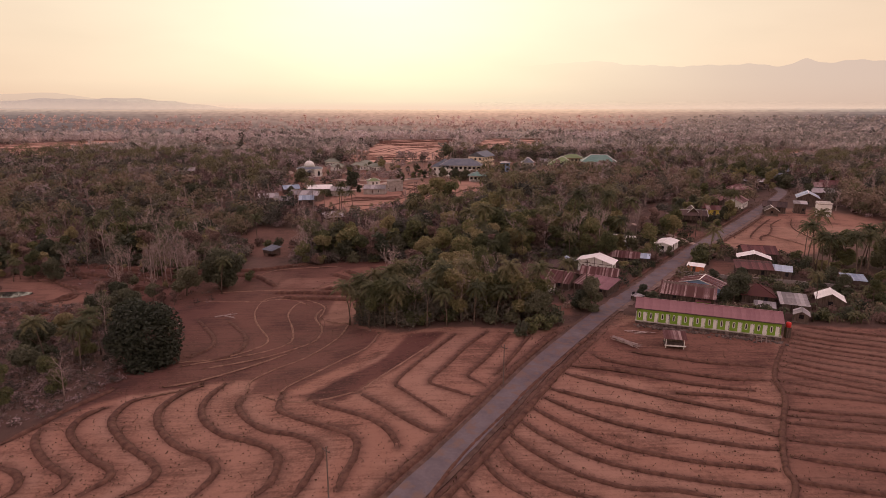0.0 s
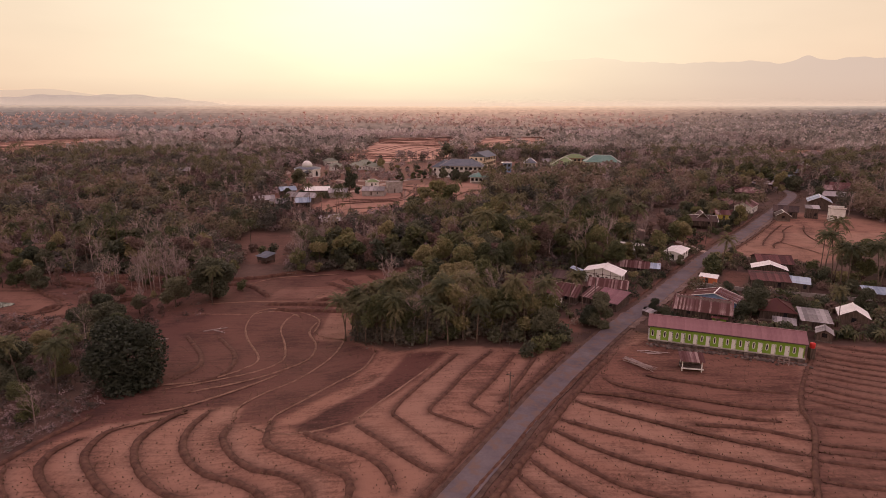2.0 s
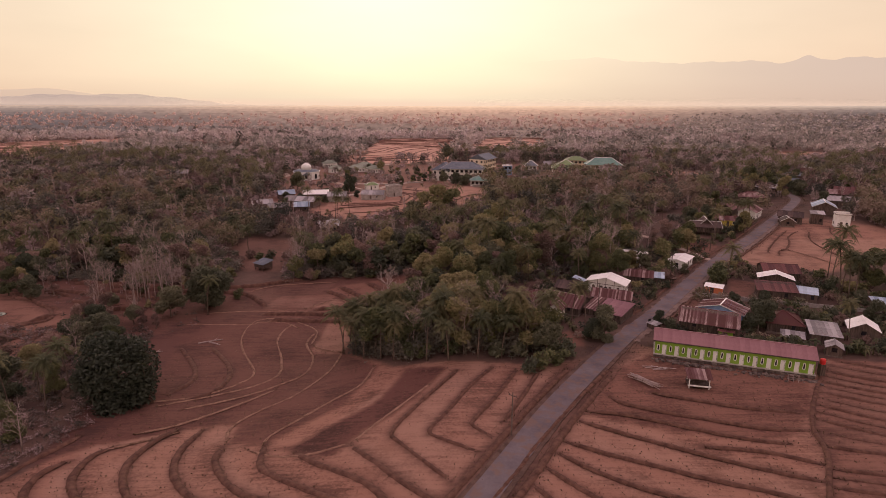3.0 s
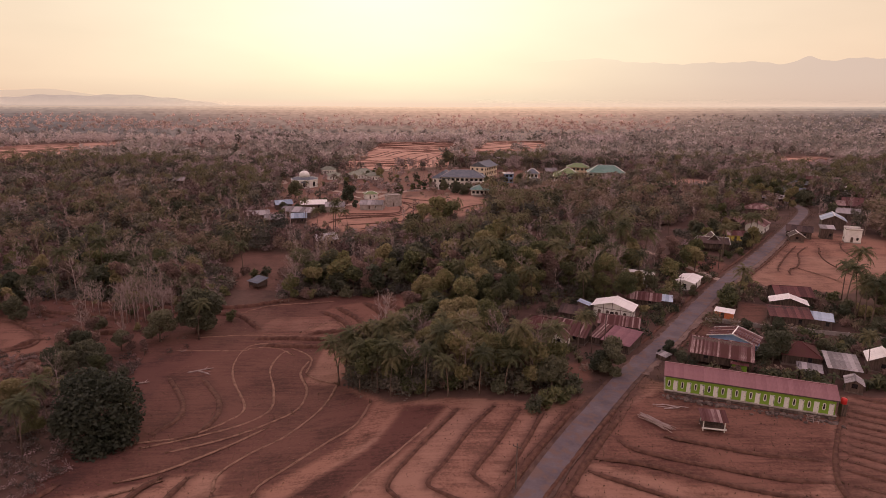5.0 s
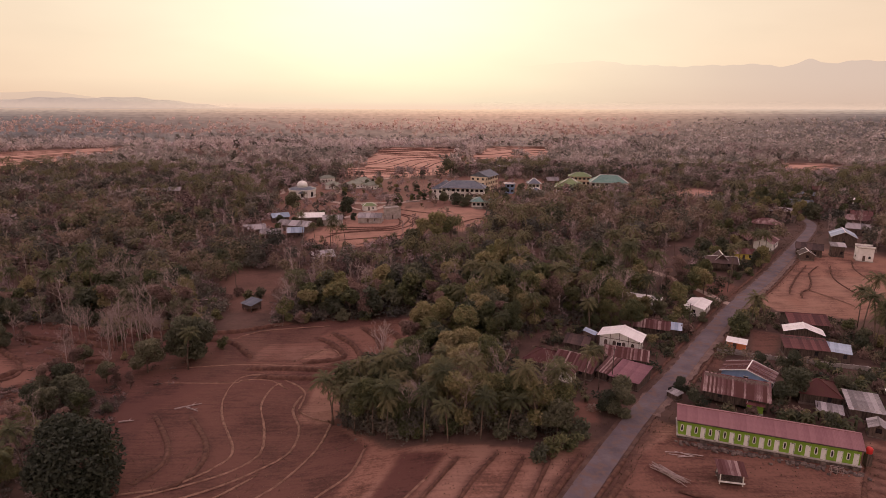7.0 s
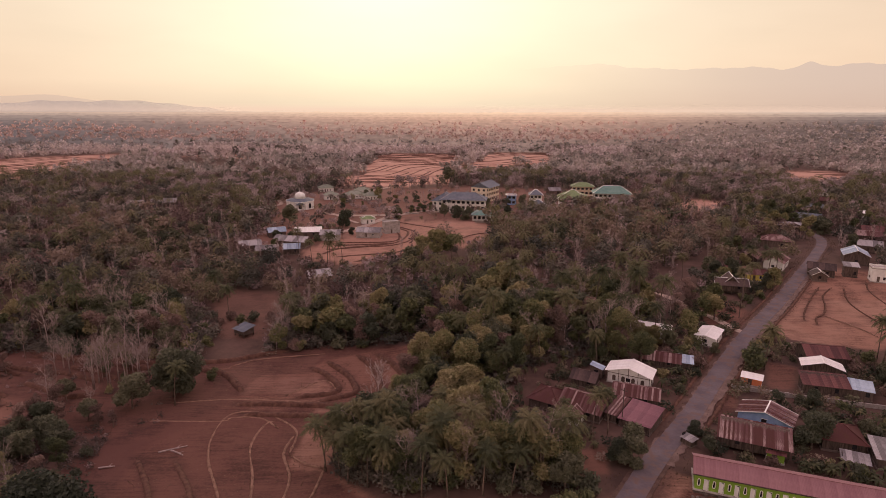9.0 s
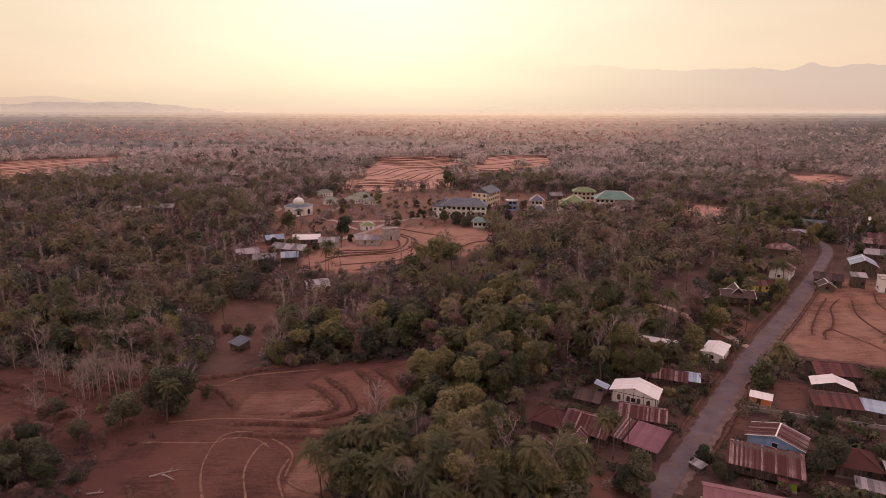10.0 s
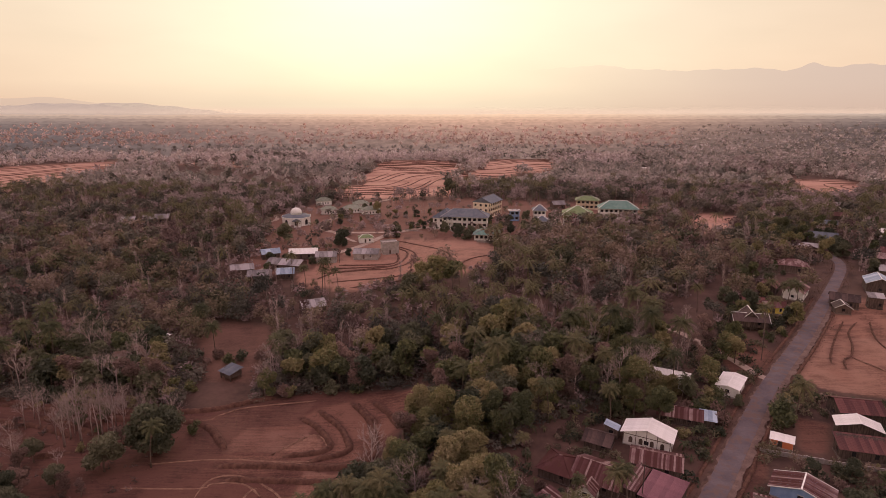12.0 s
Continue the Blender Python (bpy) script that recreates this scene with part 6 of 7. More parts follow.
def plant(kind, x, y, size=1.0):
    name, top_name, label, cat, group = NAMES[kind]
    trunk, crown = plant_rnd.choice(LOOSER[kind] if kind in LOOSER and y > 224 else KINDS[kind])
    size *= 1.1 if kind == "bare" else 1.0
    m = pose(x, y, gz(x, y), 0, 0, plant_rnd.uniform(0, 360)) @ Matrix.Diagonal((size, size, size * plant_rnd.uniform(0.9, 1.15), 1))
    e = root(name, m, label, cat, group)
    e.matrix_basis = m
    part("stem" if kind == "banana" else "trunk", trunk, None, e)
    part(top_name, crown, None, e)


def free(x, y, gap=0.0):
    """Clear of houses, roads and open fields."""
    for hx, hy, r, turn, w, d in HOUSES:
        c, s = math.cos(radians(turn)), math.sin(radians(turn))
        u, v = (x - hx) * c + (y - hy) * s, (y - hy) * c - (x - hx) * s
        if abs(u) < w / 2 + 1.3 + gap and abs(v) < d / 2 + 1.3 + gap:
            return False
    return np.min((road_line[:, 0] - x) ** 2 + (road_line[:, 1] - y) ** 2) > (4.0 + gap) ** 2


def before_house(x, y, reach=8.0):
    """Whether a tall tree here would stand between the air over the fields and a house further off."""
    for hx, hy, r, turn, w, d in HOUSES:
        if hy > 240 and (hx > 80 or hy > 320):
            n = math.hypot(hx, hy - 60)
            ux, uy = -hx / n, (60 - hy) / n
            along, across = (x - hx) * ux + (y - hy) * uy, abs((x - hx) * uy - (y - hy) * ux)
            if 0 < along < (24 if hx > 150 and hy > 330 else reach) and across < 0.75 * r:
                return True
    return False


GROVE = [(-22, 178), (-17, 168), (-8, 161), (22, 158), (26, 163), (19, 172), (12, 183), (16, 198), (32, 213), (52, 216), (72, 236), (72, 262), (-4, 262), (0, 228), (-9, 206), (-15, 190)]


HUT_VIEW = [(-75, 226), (-50, 226), (-52, 262), (-80, 297), (-92, 270)]


def scatter(poly, gap, mix, seed, low=0.75, high=1.25, keep=1.0):
    rnd = random.Random(seed)
    px, py = [p[0] for p in poly], [p[1] for p in poly]
    y = min(py)
    while y < max(py):
        x = min(px)
        while x < max(px):
            qx, qy = x + rnd.uniform(-0.5, 0.5) * gap, y + rnd.uniform(-0.5, 0.5) * gap
            kind = rnd.choices(list(mix), list(mix.values()))[0]
            size = rnd.uniform(low, high)
            if kind not in ("bush", "banana") and bool(inside(HUT_VIEW, np.float64(qx), np.float64(qy))):
                kind = "bush"
            if qy < 217 and bool(inside(TERRACE, np.float64(qx), np.float64(qy))) or -72 < qx < -53 and 226 < qy < 256 or (qx - 31) ** 2 + (qy - 165) ** 2 < 20:
                x += gap
                continue
            if kind not in ("bush", "banana") and rnd.random() < 0.85 and before_house(qx, qy):
                kind = "bush"
            if rnd.random() < keep and bool(inside(poly, np.float64(qx), np.float64(qy))) and free(qx, qy):
                plant(kind, qx, qy, size)
            x += gap
        y += gap


scatter(GROVE, 5.2, {"broadleaf": 6, "dark": 1.5, "dry": 1.6, "bare": 2.6, "palm": 3.2}, 3, 0.75, 1.2)
scatter([(-22, 176), (-14, 164), (-6, 160), (24, 157), (30, 163), (26, 168), (-4, 170), (-18, 184)], 4.2, {"dark": 1, "broadleaf": 5, "palm": 5, "bush": 3, "dry": 0.6}, 5, 0.75, 1.1)
scatter([(-135, 244), (-100, 236), (-60, 234), (-44, 241), (-20, 243), (-6, 240), (-4, 262), (-50, 264), (-140, 268)], 5.2, {"broadleaf": 4, "dark": 4, "dry": 2, "bare": 2.5, "palm": 0.8}, 7, 0.75, 1.2)
scatter([(-21, 178), (-15, 166), (-7, 160), (24, 156), (31, 161), (27, 164), (-4, 165), (-12, 171), (-18, 184)], 3.0, {"bush": 4, "banana": 1}, 31, 0.6, 1.1, 0.5)
scatter([(-135, 240), (-100, 233), (-60, 232), (-44, 238), (-20, 240), (-20, 244), (-60, 238), (-100, 240)], 3.6, {"bush": 4, "dry": 0.7}, 33, 0.8, 1.5)
scatter([(-150, 178), (-100, 184), (-84, 196), (-72, 216), (-74, 232), (-150, 242)], 6.8, {"bare": 2.4, "dark": 0.7, "broadleaf": 0.6, "bush": 4, "dry": 2.4, "palm": 0.5}, 35, 0.45, 0.8, 0.6)
scatter([(-178, 258), (-174, 220), (-141, 217), (-133, 222), (-131, 236), (-145, 264)], 5.6, {"dark": 3, "broadleaf": 2.5, "dry": 2, "palm": 1.5, "bare": 1.5, "bush": 2}, 39, 0.6, 0.95, 0.85)
scatter([(172, 326), (184, 346), (200, 362), (230, 420), (170, 420), (176, 362)], 6, {"palm": 2, "dark": 3, "broadleaf": 3}, 37, 0.7, 1.0, 0.9)
scatter([(-105, 212), (-66, 205), (-60, 222), (-72, 230), (-110, 228)], 5.5, {"bare": 5, "bush": 3}, 9, 0.6, 0.95, 0.4)
scatter([(-125, 100), (-76, 112), (-68, 122), (-66, 138), (-76, 190), (-130, 195)], 7.5, {"bush": 5, "dark": 1.4, "broadleaf": 2, "dry": 2, "palm": 2.0, "bare": 1.2}, 11, 0.55, 0.85, 0.8)
scatter([(70, 236), (92, 242), (100, 262), (84, 275), (66, 268)], 6, {"broadleaf": 2, "dry": 2, "palm": 1, "bare": 2, "bush": 3}, 13, 0.5, 0.8, 0.7)
scatter([(13, 184), (22, 168), (32, 168), (34, 176), (26, 182), (20, 196)], 3.6, {"palm": 1.4, "banana": 5, "bush": 4}, 15, 0.5, 0.75)
scatter([(52, 186), (62, 198), (78, 214), (66, 222), (52, 212), (56, 200)], 4.5, {"bush": 3, "banana": 3}, 17, 0.5, 0.9)
scatter([(78, 156), (84, 158), (112, 156), (124, 168), (112, 182), (96, 178), (92, 160)], 4.2, {"banana": 6, "bush": 3, "palm": 0.4}, 19, 0.6, 1.0)
scatter([(104, 196), (130, 186), (140, 205), (118, 214)], 5.5, {"palm": 2.2, "bush": 4, "broadleaf": 1, "dark": 1}, 21, 0.9, 1.15)
scatter([(96, 240), (134, 286), (118, 296), (84, 258)], 7, {"bush": 4, "palm": 0.8}, 23, 0.5, 0.8, 0.7)

scatter([(52, 166), (60, 164), (84, 190), (100, 215), (118, 214), (130, 180), (100, 172), (80, 164)], 5.0, {"bush": 5, "banana": 3, "palm": 0.3}, 41, 0.45, 0.85, 0.75)
scatter([(36, 205), (52, 206), (64, 214), (74, 226), (60, 236), (40, 222)], 4.5, {"broadleaf": 3, "dark": 2, "palm": 2, "banana": 2, "bush": 2}, 43, 0.6, 0.9, 0.9)
scatter([(12, 180), (24, 164), (34, 170), (36, 178), (28, 180), (21, 184), (22, 194), (34, 203), (44, 207), (56, 216), (40, 218), (20, 204)], 3.3, {"banana": 5, "bush": 4, "palm": 1.6}, 45, 0.5, 0.8, 0.8)
scatter([(50, 193), (56, 194), (70, 212), (76, 222), (70, 224), (62, 214), (52, 204)], 2.8, {"bush": 6, "banana": 2}, 47, 0.6, 1.1, 0.9)
scatter([(68, 160), (84, 156), (100, 158), (112, 170), (110, 186), (92, 184), (76, 178), (72, 168)], 3.2, {"banana": 6, "bush": 4}, 49, 0.6, 1.0, 0.85)
scatter([(80, 206), (90, 212), (102, 222), (98, 232), (84, 214)], 3.6, {"bush": 5}, 51, 0.6, 0.9, 0.7)
scatter([(100, 258), (112, 256), (140, 290), (150, 312), (120, 300), (104, 280)], 5, {"bush": 4, "broadleaf": 1.6, "palm": 1.6, "dark": 1}, 53, 0.6, 0.95, 0.8)
scatter([(98, 262), (120, 280), (150, 322), (220, 402), (196, 420), (150, 360), (112, 305), (88, 284)], 8, {"palm": 3, "dark": 2, "broadleaf": 2, "bush": 3}, 61, 0.55, 0.95, 0.7)
scatter([(176, 318), (200, 318), (250, 340), (300, 440), (270, 440), (205, 360)], 9, {"palm": 3, "dark": 2, "broadleaf": 2, "bush": 2}, 63, 0.55, 0.95, 0.7)
for a in range(16):
    plant("banana", 70 + 1.9 * a + (a % 3) * 0.4, 162.6 - 0.42 * a + (a % 2) * 1.1, 0.75 + 0.08 * (a % 4))
for kind, x, y, size in (("palm", -22.6, 173.9, 0.75), ("palm", -16.7, 167.1, 0.85), ("palm", -9.4, 160.9, 0.8), ("palm", -2.0, 157.6, 0.9), ("palm", 2.6, 156.3, 0.8), ("palm", -7.9, 162, 0.9), ("palm", 8.9, 156.6, 0.85), ("palm", -19, 171, 0.7), ("palm", -12.5, 164, 0.75), ("palm", 14, 156.8, 0.8), ("palm", 19.5, 158, 0.8), ("palm", -19.5, 178, 0.85), ("bare", -5, 161, 0.8), ("bare", 6, 159, 0.85), ("bare", -14, 168, 0.8), ("dark", -88, 418, 1.15), ("dark", -53, 407, 1.1), ("dark", -24, 432, 0.85), ("dark", -16, 458, 0.45), ("dark", -12, 456, 0.4), ("dark", -8, 453, 0.5), ("dark", -3, 450, 0.45), ("dark", 1, 447, 0.5), ("dark", 5, 426, 0.7), ("dark", 17, 404, 0.7), ("dark", 12, 408, 0.55), ("dark", 10, 612, 1.2), ("dark", 16, 606, 1.0), ("broadleaf", 30, 600, 1.0), ("broadleaf", -44, 512, 0.8), ("dark", -70, 510, 0.5), ("broadleaf", -52, 482, 0.35), ("dark", -84, 372, 0.6), ("dark", -76, 372, 0.5), ("dark", -62, 368, 0.5), ("broadleaf", -80, 352, 0.55), ("dark", -64, 388, 0.55), ("dark", -46, 384, 0.45), ("dark", 46, 452, 0.7), ("dark", 58, 462, 0.75), ("dark", 61, 442, 0.7), ("broadleaf", 82, 440, 0.7), ("dark", 100, 442, 0.8), ("dark", 138, 462, 0.9),
                         ("dark", -94, 435, 0.6), ("dark", -54, 419, 0.6), ("dark", -26, 453, 0.6), ("dark", -1, 454, 0.5), ("dark", 13, 416, 0.7), ("dark", 20, 410, 0.7), ("dark", -51, 525, 0.5), ("dark", 33, 450, 0.6), ("dark", 43, 418, 0.6), ("dark", 53, 436, 0.6), ("dark", 71, 486, 0.7), ("dark", 77, 424, 0.6), ("dark", 112, 451, 0.7), ("dark", 127, 447, 0.8), ("dark", -80, 472, 0.35), ("dark", -87, 478, 0.3), ("palm", -48, 327, 0.95), ("palm", -65, 341, 0.9), ("palm", -58, 335, 0.8), ("palm", -82, 280, 0.95), ("palm", -42, 326, 0.8),
                         ("broadleaf", 58.5, 222.5, 0.62), ("broadleaf", 62.5, 221.6, 0.6), ("dark", 66.0, 220.5, 0.6), ("broadleaf", 55.5, 225, 0.68), ("broadleaf", 60.5, 223, 0.55), ("bare", -92, 213, 1.0), ("bare", -90, 216, 1.1), ("bare", -87, 212, 1.0), ("bare", -84, 214, 1.1), ("bare", -82, 217, 1.0), ("bare", -93, 217, 1.0), ("bare", -86, 219, 1.1), ("bare", -84, 222, 1.0), ("bare", -80, 219, 1.05), ("bare", -88, 218, 0.95), ("bare", -76, 222, 0.9), ("dry", -93.5, 191, 0.75), ("dark", -94.2, 187, 0.6), ("dark", -89.4, 186.5, 0.62), ("dry", -90.5, 194, 0.7), ("dry", -80.5, 194, 0.5), ("dry", -76.5, 193, 0.45), ("bare", -100, 206, 0.75), ("bare", -97, 203, 0.7),
                         ("great", -63.5, 149, 1.18), ("palm", -58.5, 150, 0.7), ("palm", -79, 148, 0.8), ("palm", -76, 153, 0.85), ("palm", -73, 157, 0.8),
                         ("palm", -84, 146, 0.8), ("palm", -69.5, 158, 0.75), ("dark", -88, 150, 1.0), ("bare", -69, 128, 0.75), ("dark", -76.6, 202.4, 1.0), ("dark", -68.8, 209, 1.3), ("dark", -67, 211, 1.35), ("palm", -66.5, 204, 0.85),
                         ("dark", -86, 185, 0.8), ("dark", -83, 183, 0.8), ("palm", -22.3, 173.5, 1.0), ("dark", 38.2, 166.0, 0.82), ("dark", 36.0, 166.4, 0.6), ("dark", 54.6, 175.5, 0.42), ("dark", 55.2, 169.8, 0.4), ("dark", 76.5, 171, 0.8),
                         ("dark", 78, 174, 0.7), ("palm", 36.6, 176.2, 0.75), ("palm", 85.7, 206.5, 0.95), ("bush", 84, 209, 1.6), ("bush", 86, 212, 1.8), ("bush", 82.5, 206, 1.4), ("bush", 88, 214, 1.3), ("palm", 112.5, 196.5, 1.1), ("palm", 115, 199, 1.05), ("palm", 113.5, 194, 1.0), ("palm", 121, 190, 1.15), ("palm", 124, 193, 1.05),
                         ("bush", 19, 150, 1.0), ("bush", 22, 152, 1.2), ("bush", 25.5, 153.5, 1.1), ("bush", 28, 157.5, 1.2), ("palm", -49, 326, 1.0),
                         ("dark", 90, 174.5, 0.5), ("dark", 79, 187.5, 0.42), ("dark", 86, 186.5, 0.5), ("dark", 108, 176, 0.6), ("broadleaf", 112, 170, 0.55), ("dark", 104, 180, 0.5), ("dark", 111, 186, 0.55), ("broadleaf", 118, 177, 0.6), ("palm", -72, 262, 0.95), ("broadleaf", -6, 322, 1.25), ("broadleaf", 1, 318, 1.35), ("broadleaf", 7, 316, 1.2), ("dark", -11, 318, 1.1), ("bush", 69, 208, 1.1), ("broadleaf", 87, 213, 0.5), ("dark", 77, 216, 0.35), ("palm", 33, 175.5, 0.8)):
    plant(kind, x, y, size)


for line, gap in (([(-24, 449), (3, 459), (38, 434)], 6.5), ([(10, 428), (36, 416)], 5.5), ([(-64, 470), (-66, 500), (-52, 540)], 9), ([(96, 446), (140, 458)], 7), ([(-30, 500), (10, 500)], 8)):
    for px, py in glide(line, gap):
        if free(px, py, -1.0):
            plant("dark" if plant_rnd.random() < 0.6 else "broadleaf", px + plant_rnd.uniform(-1, 1), py + plant_rnd.uniform(-1, 1), plant_rnd.uniform(0.35, 0.6))


# ---- the woods beyond ----
def patchy(x, y, s, ph=0.0):
    return 0.5 + 0.25 * (np.sin(x / s + ph) * np.cos(y / s * 1.3 + 2 * ph) + np.sin(x / s * 2.3 + 1 + ph) * np.sin(y / s * 1.9) + 0.6 * np.sin((x + y) / s * 0.7 + ph))


def woods(name, places, protos, mat, label, seed):
    """Joins copies of small leaf clumps into one mesh."""
    rng = np.random.default_rng(seed)
    V, T = [], []
    pick = rng.integers(0, len(protos), len(places))
    for k, proto in enumerate(protos):
        p = places[pick == k]
        if not len(p):
            continue
        a = rng.uniform(0, 6.283, len(p))
        T.append(np.repeat(np.clip(rng.normal(0.5, 0.24, len(p)) + 0.5 * (patchy(p[:, 0], p[:, 1], 45, 0.7) - 0.5), 0, 1), len(proto)))
        c, s = np.cos(a)[:, None], np.sin(a)[:, None]
        x, y, z = proto[:, 0], proto[:, 1], proto[:, 2]
        w = p[:, 3:4] * rng.uniform(0.8, 1.3, (len(p), 1))
        V.append(np.stack([(x * c - y * s) * w + p[:, 0:1], (x * s + y * c) * w + p[:, 1:2], z * p[:, 3:4] * rng.uniform(0.85, 1.2, (len(p), 1)) + p[:, 2:3]], -1).reshape(-1, 3))
    V = np.concatenate(V)
    me = fast_mesh(name, V, np.arange(len(V)).reshape(-1, 3), mat)
    me.attributes.new("tone", "FLOAT", "POINT").data.foreach_set("value", np.concatenate(T).astype(np.float32))
    tagged(new(name, me), label, "woods", kind="stuff")


def stem(wide, top, lean=0.0):
    """Two crossed tapering blades."""
    out = []
    for a in (0.3, 1.87):
        dx, dy = math.cos(a) * wide, math.sin(a) * wide
        out += [(-dx, -dy, 0), (dx, dy, 0), (lean, 0.4 * lean, top)]
    return out


def clump(seed, h, wide, count, leaf, trunk=0.0, low=0.16):
    rng = np.random.default_rng(seed)
    lobes = [(0, 0, h * 0.66, wide * 0.62, 0.95)] + [(math.cos(i * 2.4) * wide * 0.55, math.sin(i * 2.4) * wide * 0.55, h * rng.uniform(low, 0.85), wide * rng.uniform(0.34, 0.5), 0.85) for i in range(6)]
    v, _ = leaves(crown_points(count, lobes, rng), leaf, rng)
    return np.concatenate([v, np.array(stem(trunk, h * 0.75))]) if trunk else v


def twiggy(seed, h):
    """Leafless far tree: thin blades fanning from a stem."""
    rng = np.random.default_rng(seed)
    v = stem(0.16, h * 0.85, rng.uniform(-0.5, 0.5))
    for i in range(54):
        z = h * rng.uniform(0.3, 0.8)
        d = np.array([math.cos(i * 2.4), math.sin(i * 2.4), rng.uniform(0.8, 2.4)])
        d *= h * rng.uniform(0.1, 0.26) / np.linalg.norm(d)
        s = np.cross(d, (0, 0, 1))
        s *= 0.07 / np.linalg.norm(s)
        b = np.array([d[0] * 0.4 * rng.random(), d[1] * 0.4 * rng.random(), z])
        v += [b - s, b + s, b + d]
    return np.array(v, float)


def palm_clump(seed, h):
    rng = np.random.default_rng(seed)
    v = stem(0.2, h)
    for i in range(16):
        v += frond(np.array([0, 0, h]), i * 2.4, 1.2 - 1.6 * i / 15, rng.uniform(2.8, 3.8), 4, rng)
    return np.array(v, float)


def hillocks(x, y):
    """The waves of the far land."""
    return np.clip((y - 900) / 1500, 0, 1) * (6 * np.sin(x / 310 + 1) * np.cos(y / 270) + 4 * np.sin(x / 130) * np.sin(y / 170))


# low scrub before the second far field
SCRUB = [(18, 690), (30, 745), (90, 760), (135, 810), (150, 800), (122, 725), (70, 668), (30, 660)]


def open_land(x, y, pad=False):
    o = np.zeros(x.shape, bool)
    for poly in [NEAR_FIELD, VALLEY, SCHOOL_FIELD, LOT, HUT_GLADE, SCRUB]:
        o |= inside(poly, x, y)
    for poly in FIELDS:
        o |= inside(poly, *ragged(x, y))
    return o


rng = np.random.default_rng(77)


def grid(y0, y1, gap, reach, left=None):
    """Jittered places in a widening wedge of land ahead."""
    ny = int((y1 - y0) / gap)
    pts = []
    for i in range(ny):
        y = y0 + (i + 0.5) * gap
        half = reach * (y - 20) + 20
        x = np.arange(-half, half, gap)
        pts.append(np.stack([x, np.full(x.shape, y)], 1))
    p = np.concatenate(pts)
    return p + rng.uniform(-0.5, 0.5, p.shape) * gap


mid = grid(262, 640, 5.9, 0.84)
x, y = mid[:, 0], mid[:, 1]
ok = ~open_land(x, y)
for hx, hy, r, *_ in HOUSES:
    ok &= (x - hx) ** 2 + (y - hy) ** 2 > (r + 1.5) ** 2
ok &= ~(np.array([before_house(a, b, 14) for a, b in mid]) & (rng.random(len(x)) < 0.8))
for px, py in road_line[::4]:
    ok &= (x - px) ** 2 + (y - py) ** 2 > 49
ok &= ~(inside(COMPOUND, x, y) & (rng.random(len(x)) < 0.66))
ok &= ~((x > 60) & (y < 330) & (x < 220) & (abs((x - 60) - (y - 200) * 0.82) < 45) & (rng.random(len(x)) < 0.6))
ok &= rng.random(len(x)) < 0.9
mid = mid[ok]
x, y = mid[:, 0], mid[:, 1]
mid = np.column_stack([x, y, ground_z(x, y), rng.uniform(0.6, 1.2, len(x)) * np.where(inside(COMPOUND, x, y), 0.55, 1) * np.where(inside([(-72, 300), (18, 296), (26, 350), (10, 345), (-40, 335), (-70, 350)], x, y), 0.5, 1)])
u = patchy(x, y, 38) + rng.normal(0, 0.2, len(x))
kind = np.where(u > 0.54, 0, np.where(u > 0.33, 1, np.where(u > 0.2, 2, 3)))
kind[rng.random(len(kind)) < 0.12] = 3
kind[(rng.random(len(kind)) < 0.1) | ((patchy(x, y, 55, 4.0) > 0.72) & (rng.random(len(kind)) < 0.5))] = 4
near_side = y < 350
protos_mid = [clump(i, 10, 4.6, 150, 0.84, 0.14) for i in range(6)]
protos_fine = [clump(i + 15, 10, 4.6, 400, 0.55, 0.14) for i in range(6)]
# past this distance the mixed woods take the palette with haze in it
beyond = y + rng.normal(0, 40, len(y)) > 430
for protos, where_ in ((protos_fine, near_side), (protos_mid, ~near_side)):
    woods("woods", mid[(kind == 0) & where_ & ~beyond], protos, WOODS_GREEN, "mixed olive-green woods with uneven crowns", 1)
    woods("woods", mid[(kind == 1) & where_], protos, WOODS_DARK, "dark evergreen clumps within the woods", 2)
woods("woods", mid[(kind == 0) & beyond], protos_mid, WOODS_HAZED, "hazed olive and brown woods beyond the school", 11)
woods("woods", mid[kind == 2], [clump(i + 30, 10, 3.4, 130, 0.62, 0.14) for i in range(4)], WOODS_DRY, "dry brown-leaved trees in the woods", 3)
woods("woods", mid[kind == 3], [twiggy(i, 11) for i in range(4)], BARK_PALE, "leafless pale trees in the woods", 4)
woods("palm_grove", mid[kind == 4], [palm_clump(i, 10 + i) for i in range(3)], FROND, "coconut palms scattered through the woods", 5)
under = np.column_stack([x, y]) + rng.uniform(-3.5, 3.5, (len(x), 2))
keep = (rng.random(len(x)) < 0.75) & (under[:, 1] < 480) & ~open_land(under[:, 0], under[:, 1])
under = under[keep]
under = np.column_stack([under, ground_z(under[:, 0], under[:, 1]), rng.uniform(0.6, 1.3, len(under))])
scrub = np.column_stack([rng.uniform(-135, -56, 6500), rng.uniform(92, 235, 6500)])
sx, sy = scrub[:, 0], scrub[:, 1]
scrub = scrub[(inside([(-135, 95), (-76, 108), (-67, 122), (-62, 143), (-76, 190), (-135, 196)], sx, sy)) | (inside(VALLEY, sx, sy) & (rng.random(len(sx)) < 0.1) & (sx < -66))]
scrub = np.column_stack([scrub, ground_z(scrub[:, 0], scrub[:, 1]), rng.uniform(0.15, 0.5, len(scrub))])
yard = np.column_stack([rng.uniform(10, 150, 2600), rng.uniform(155, 300, 2600)])
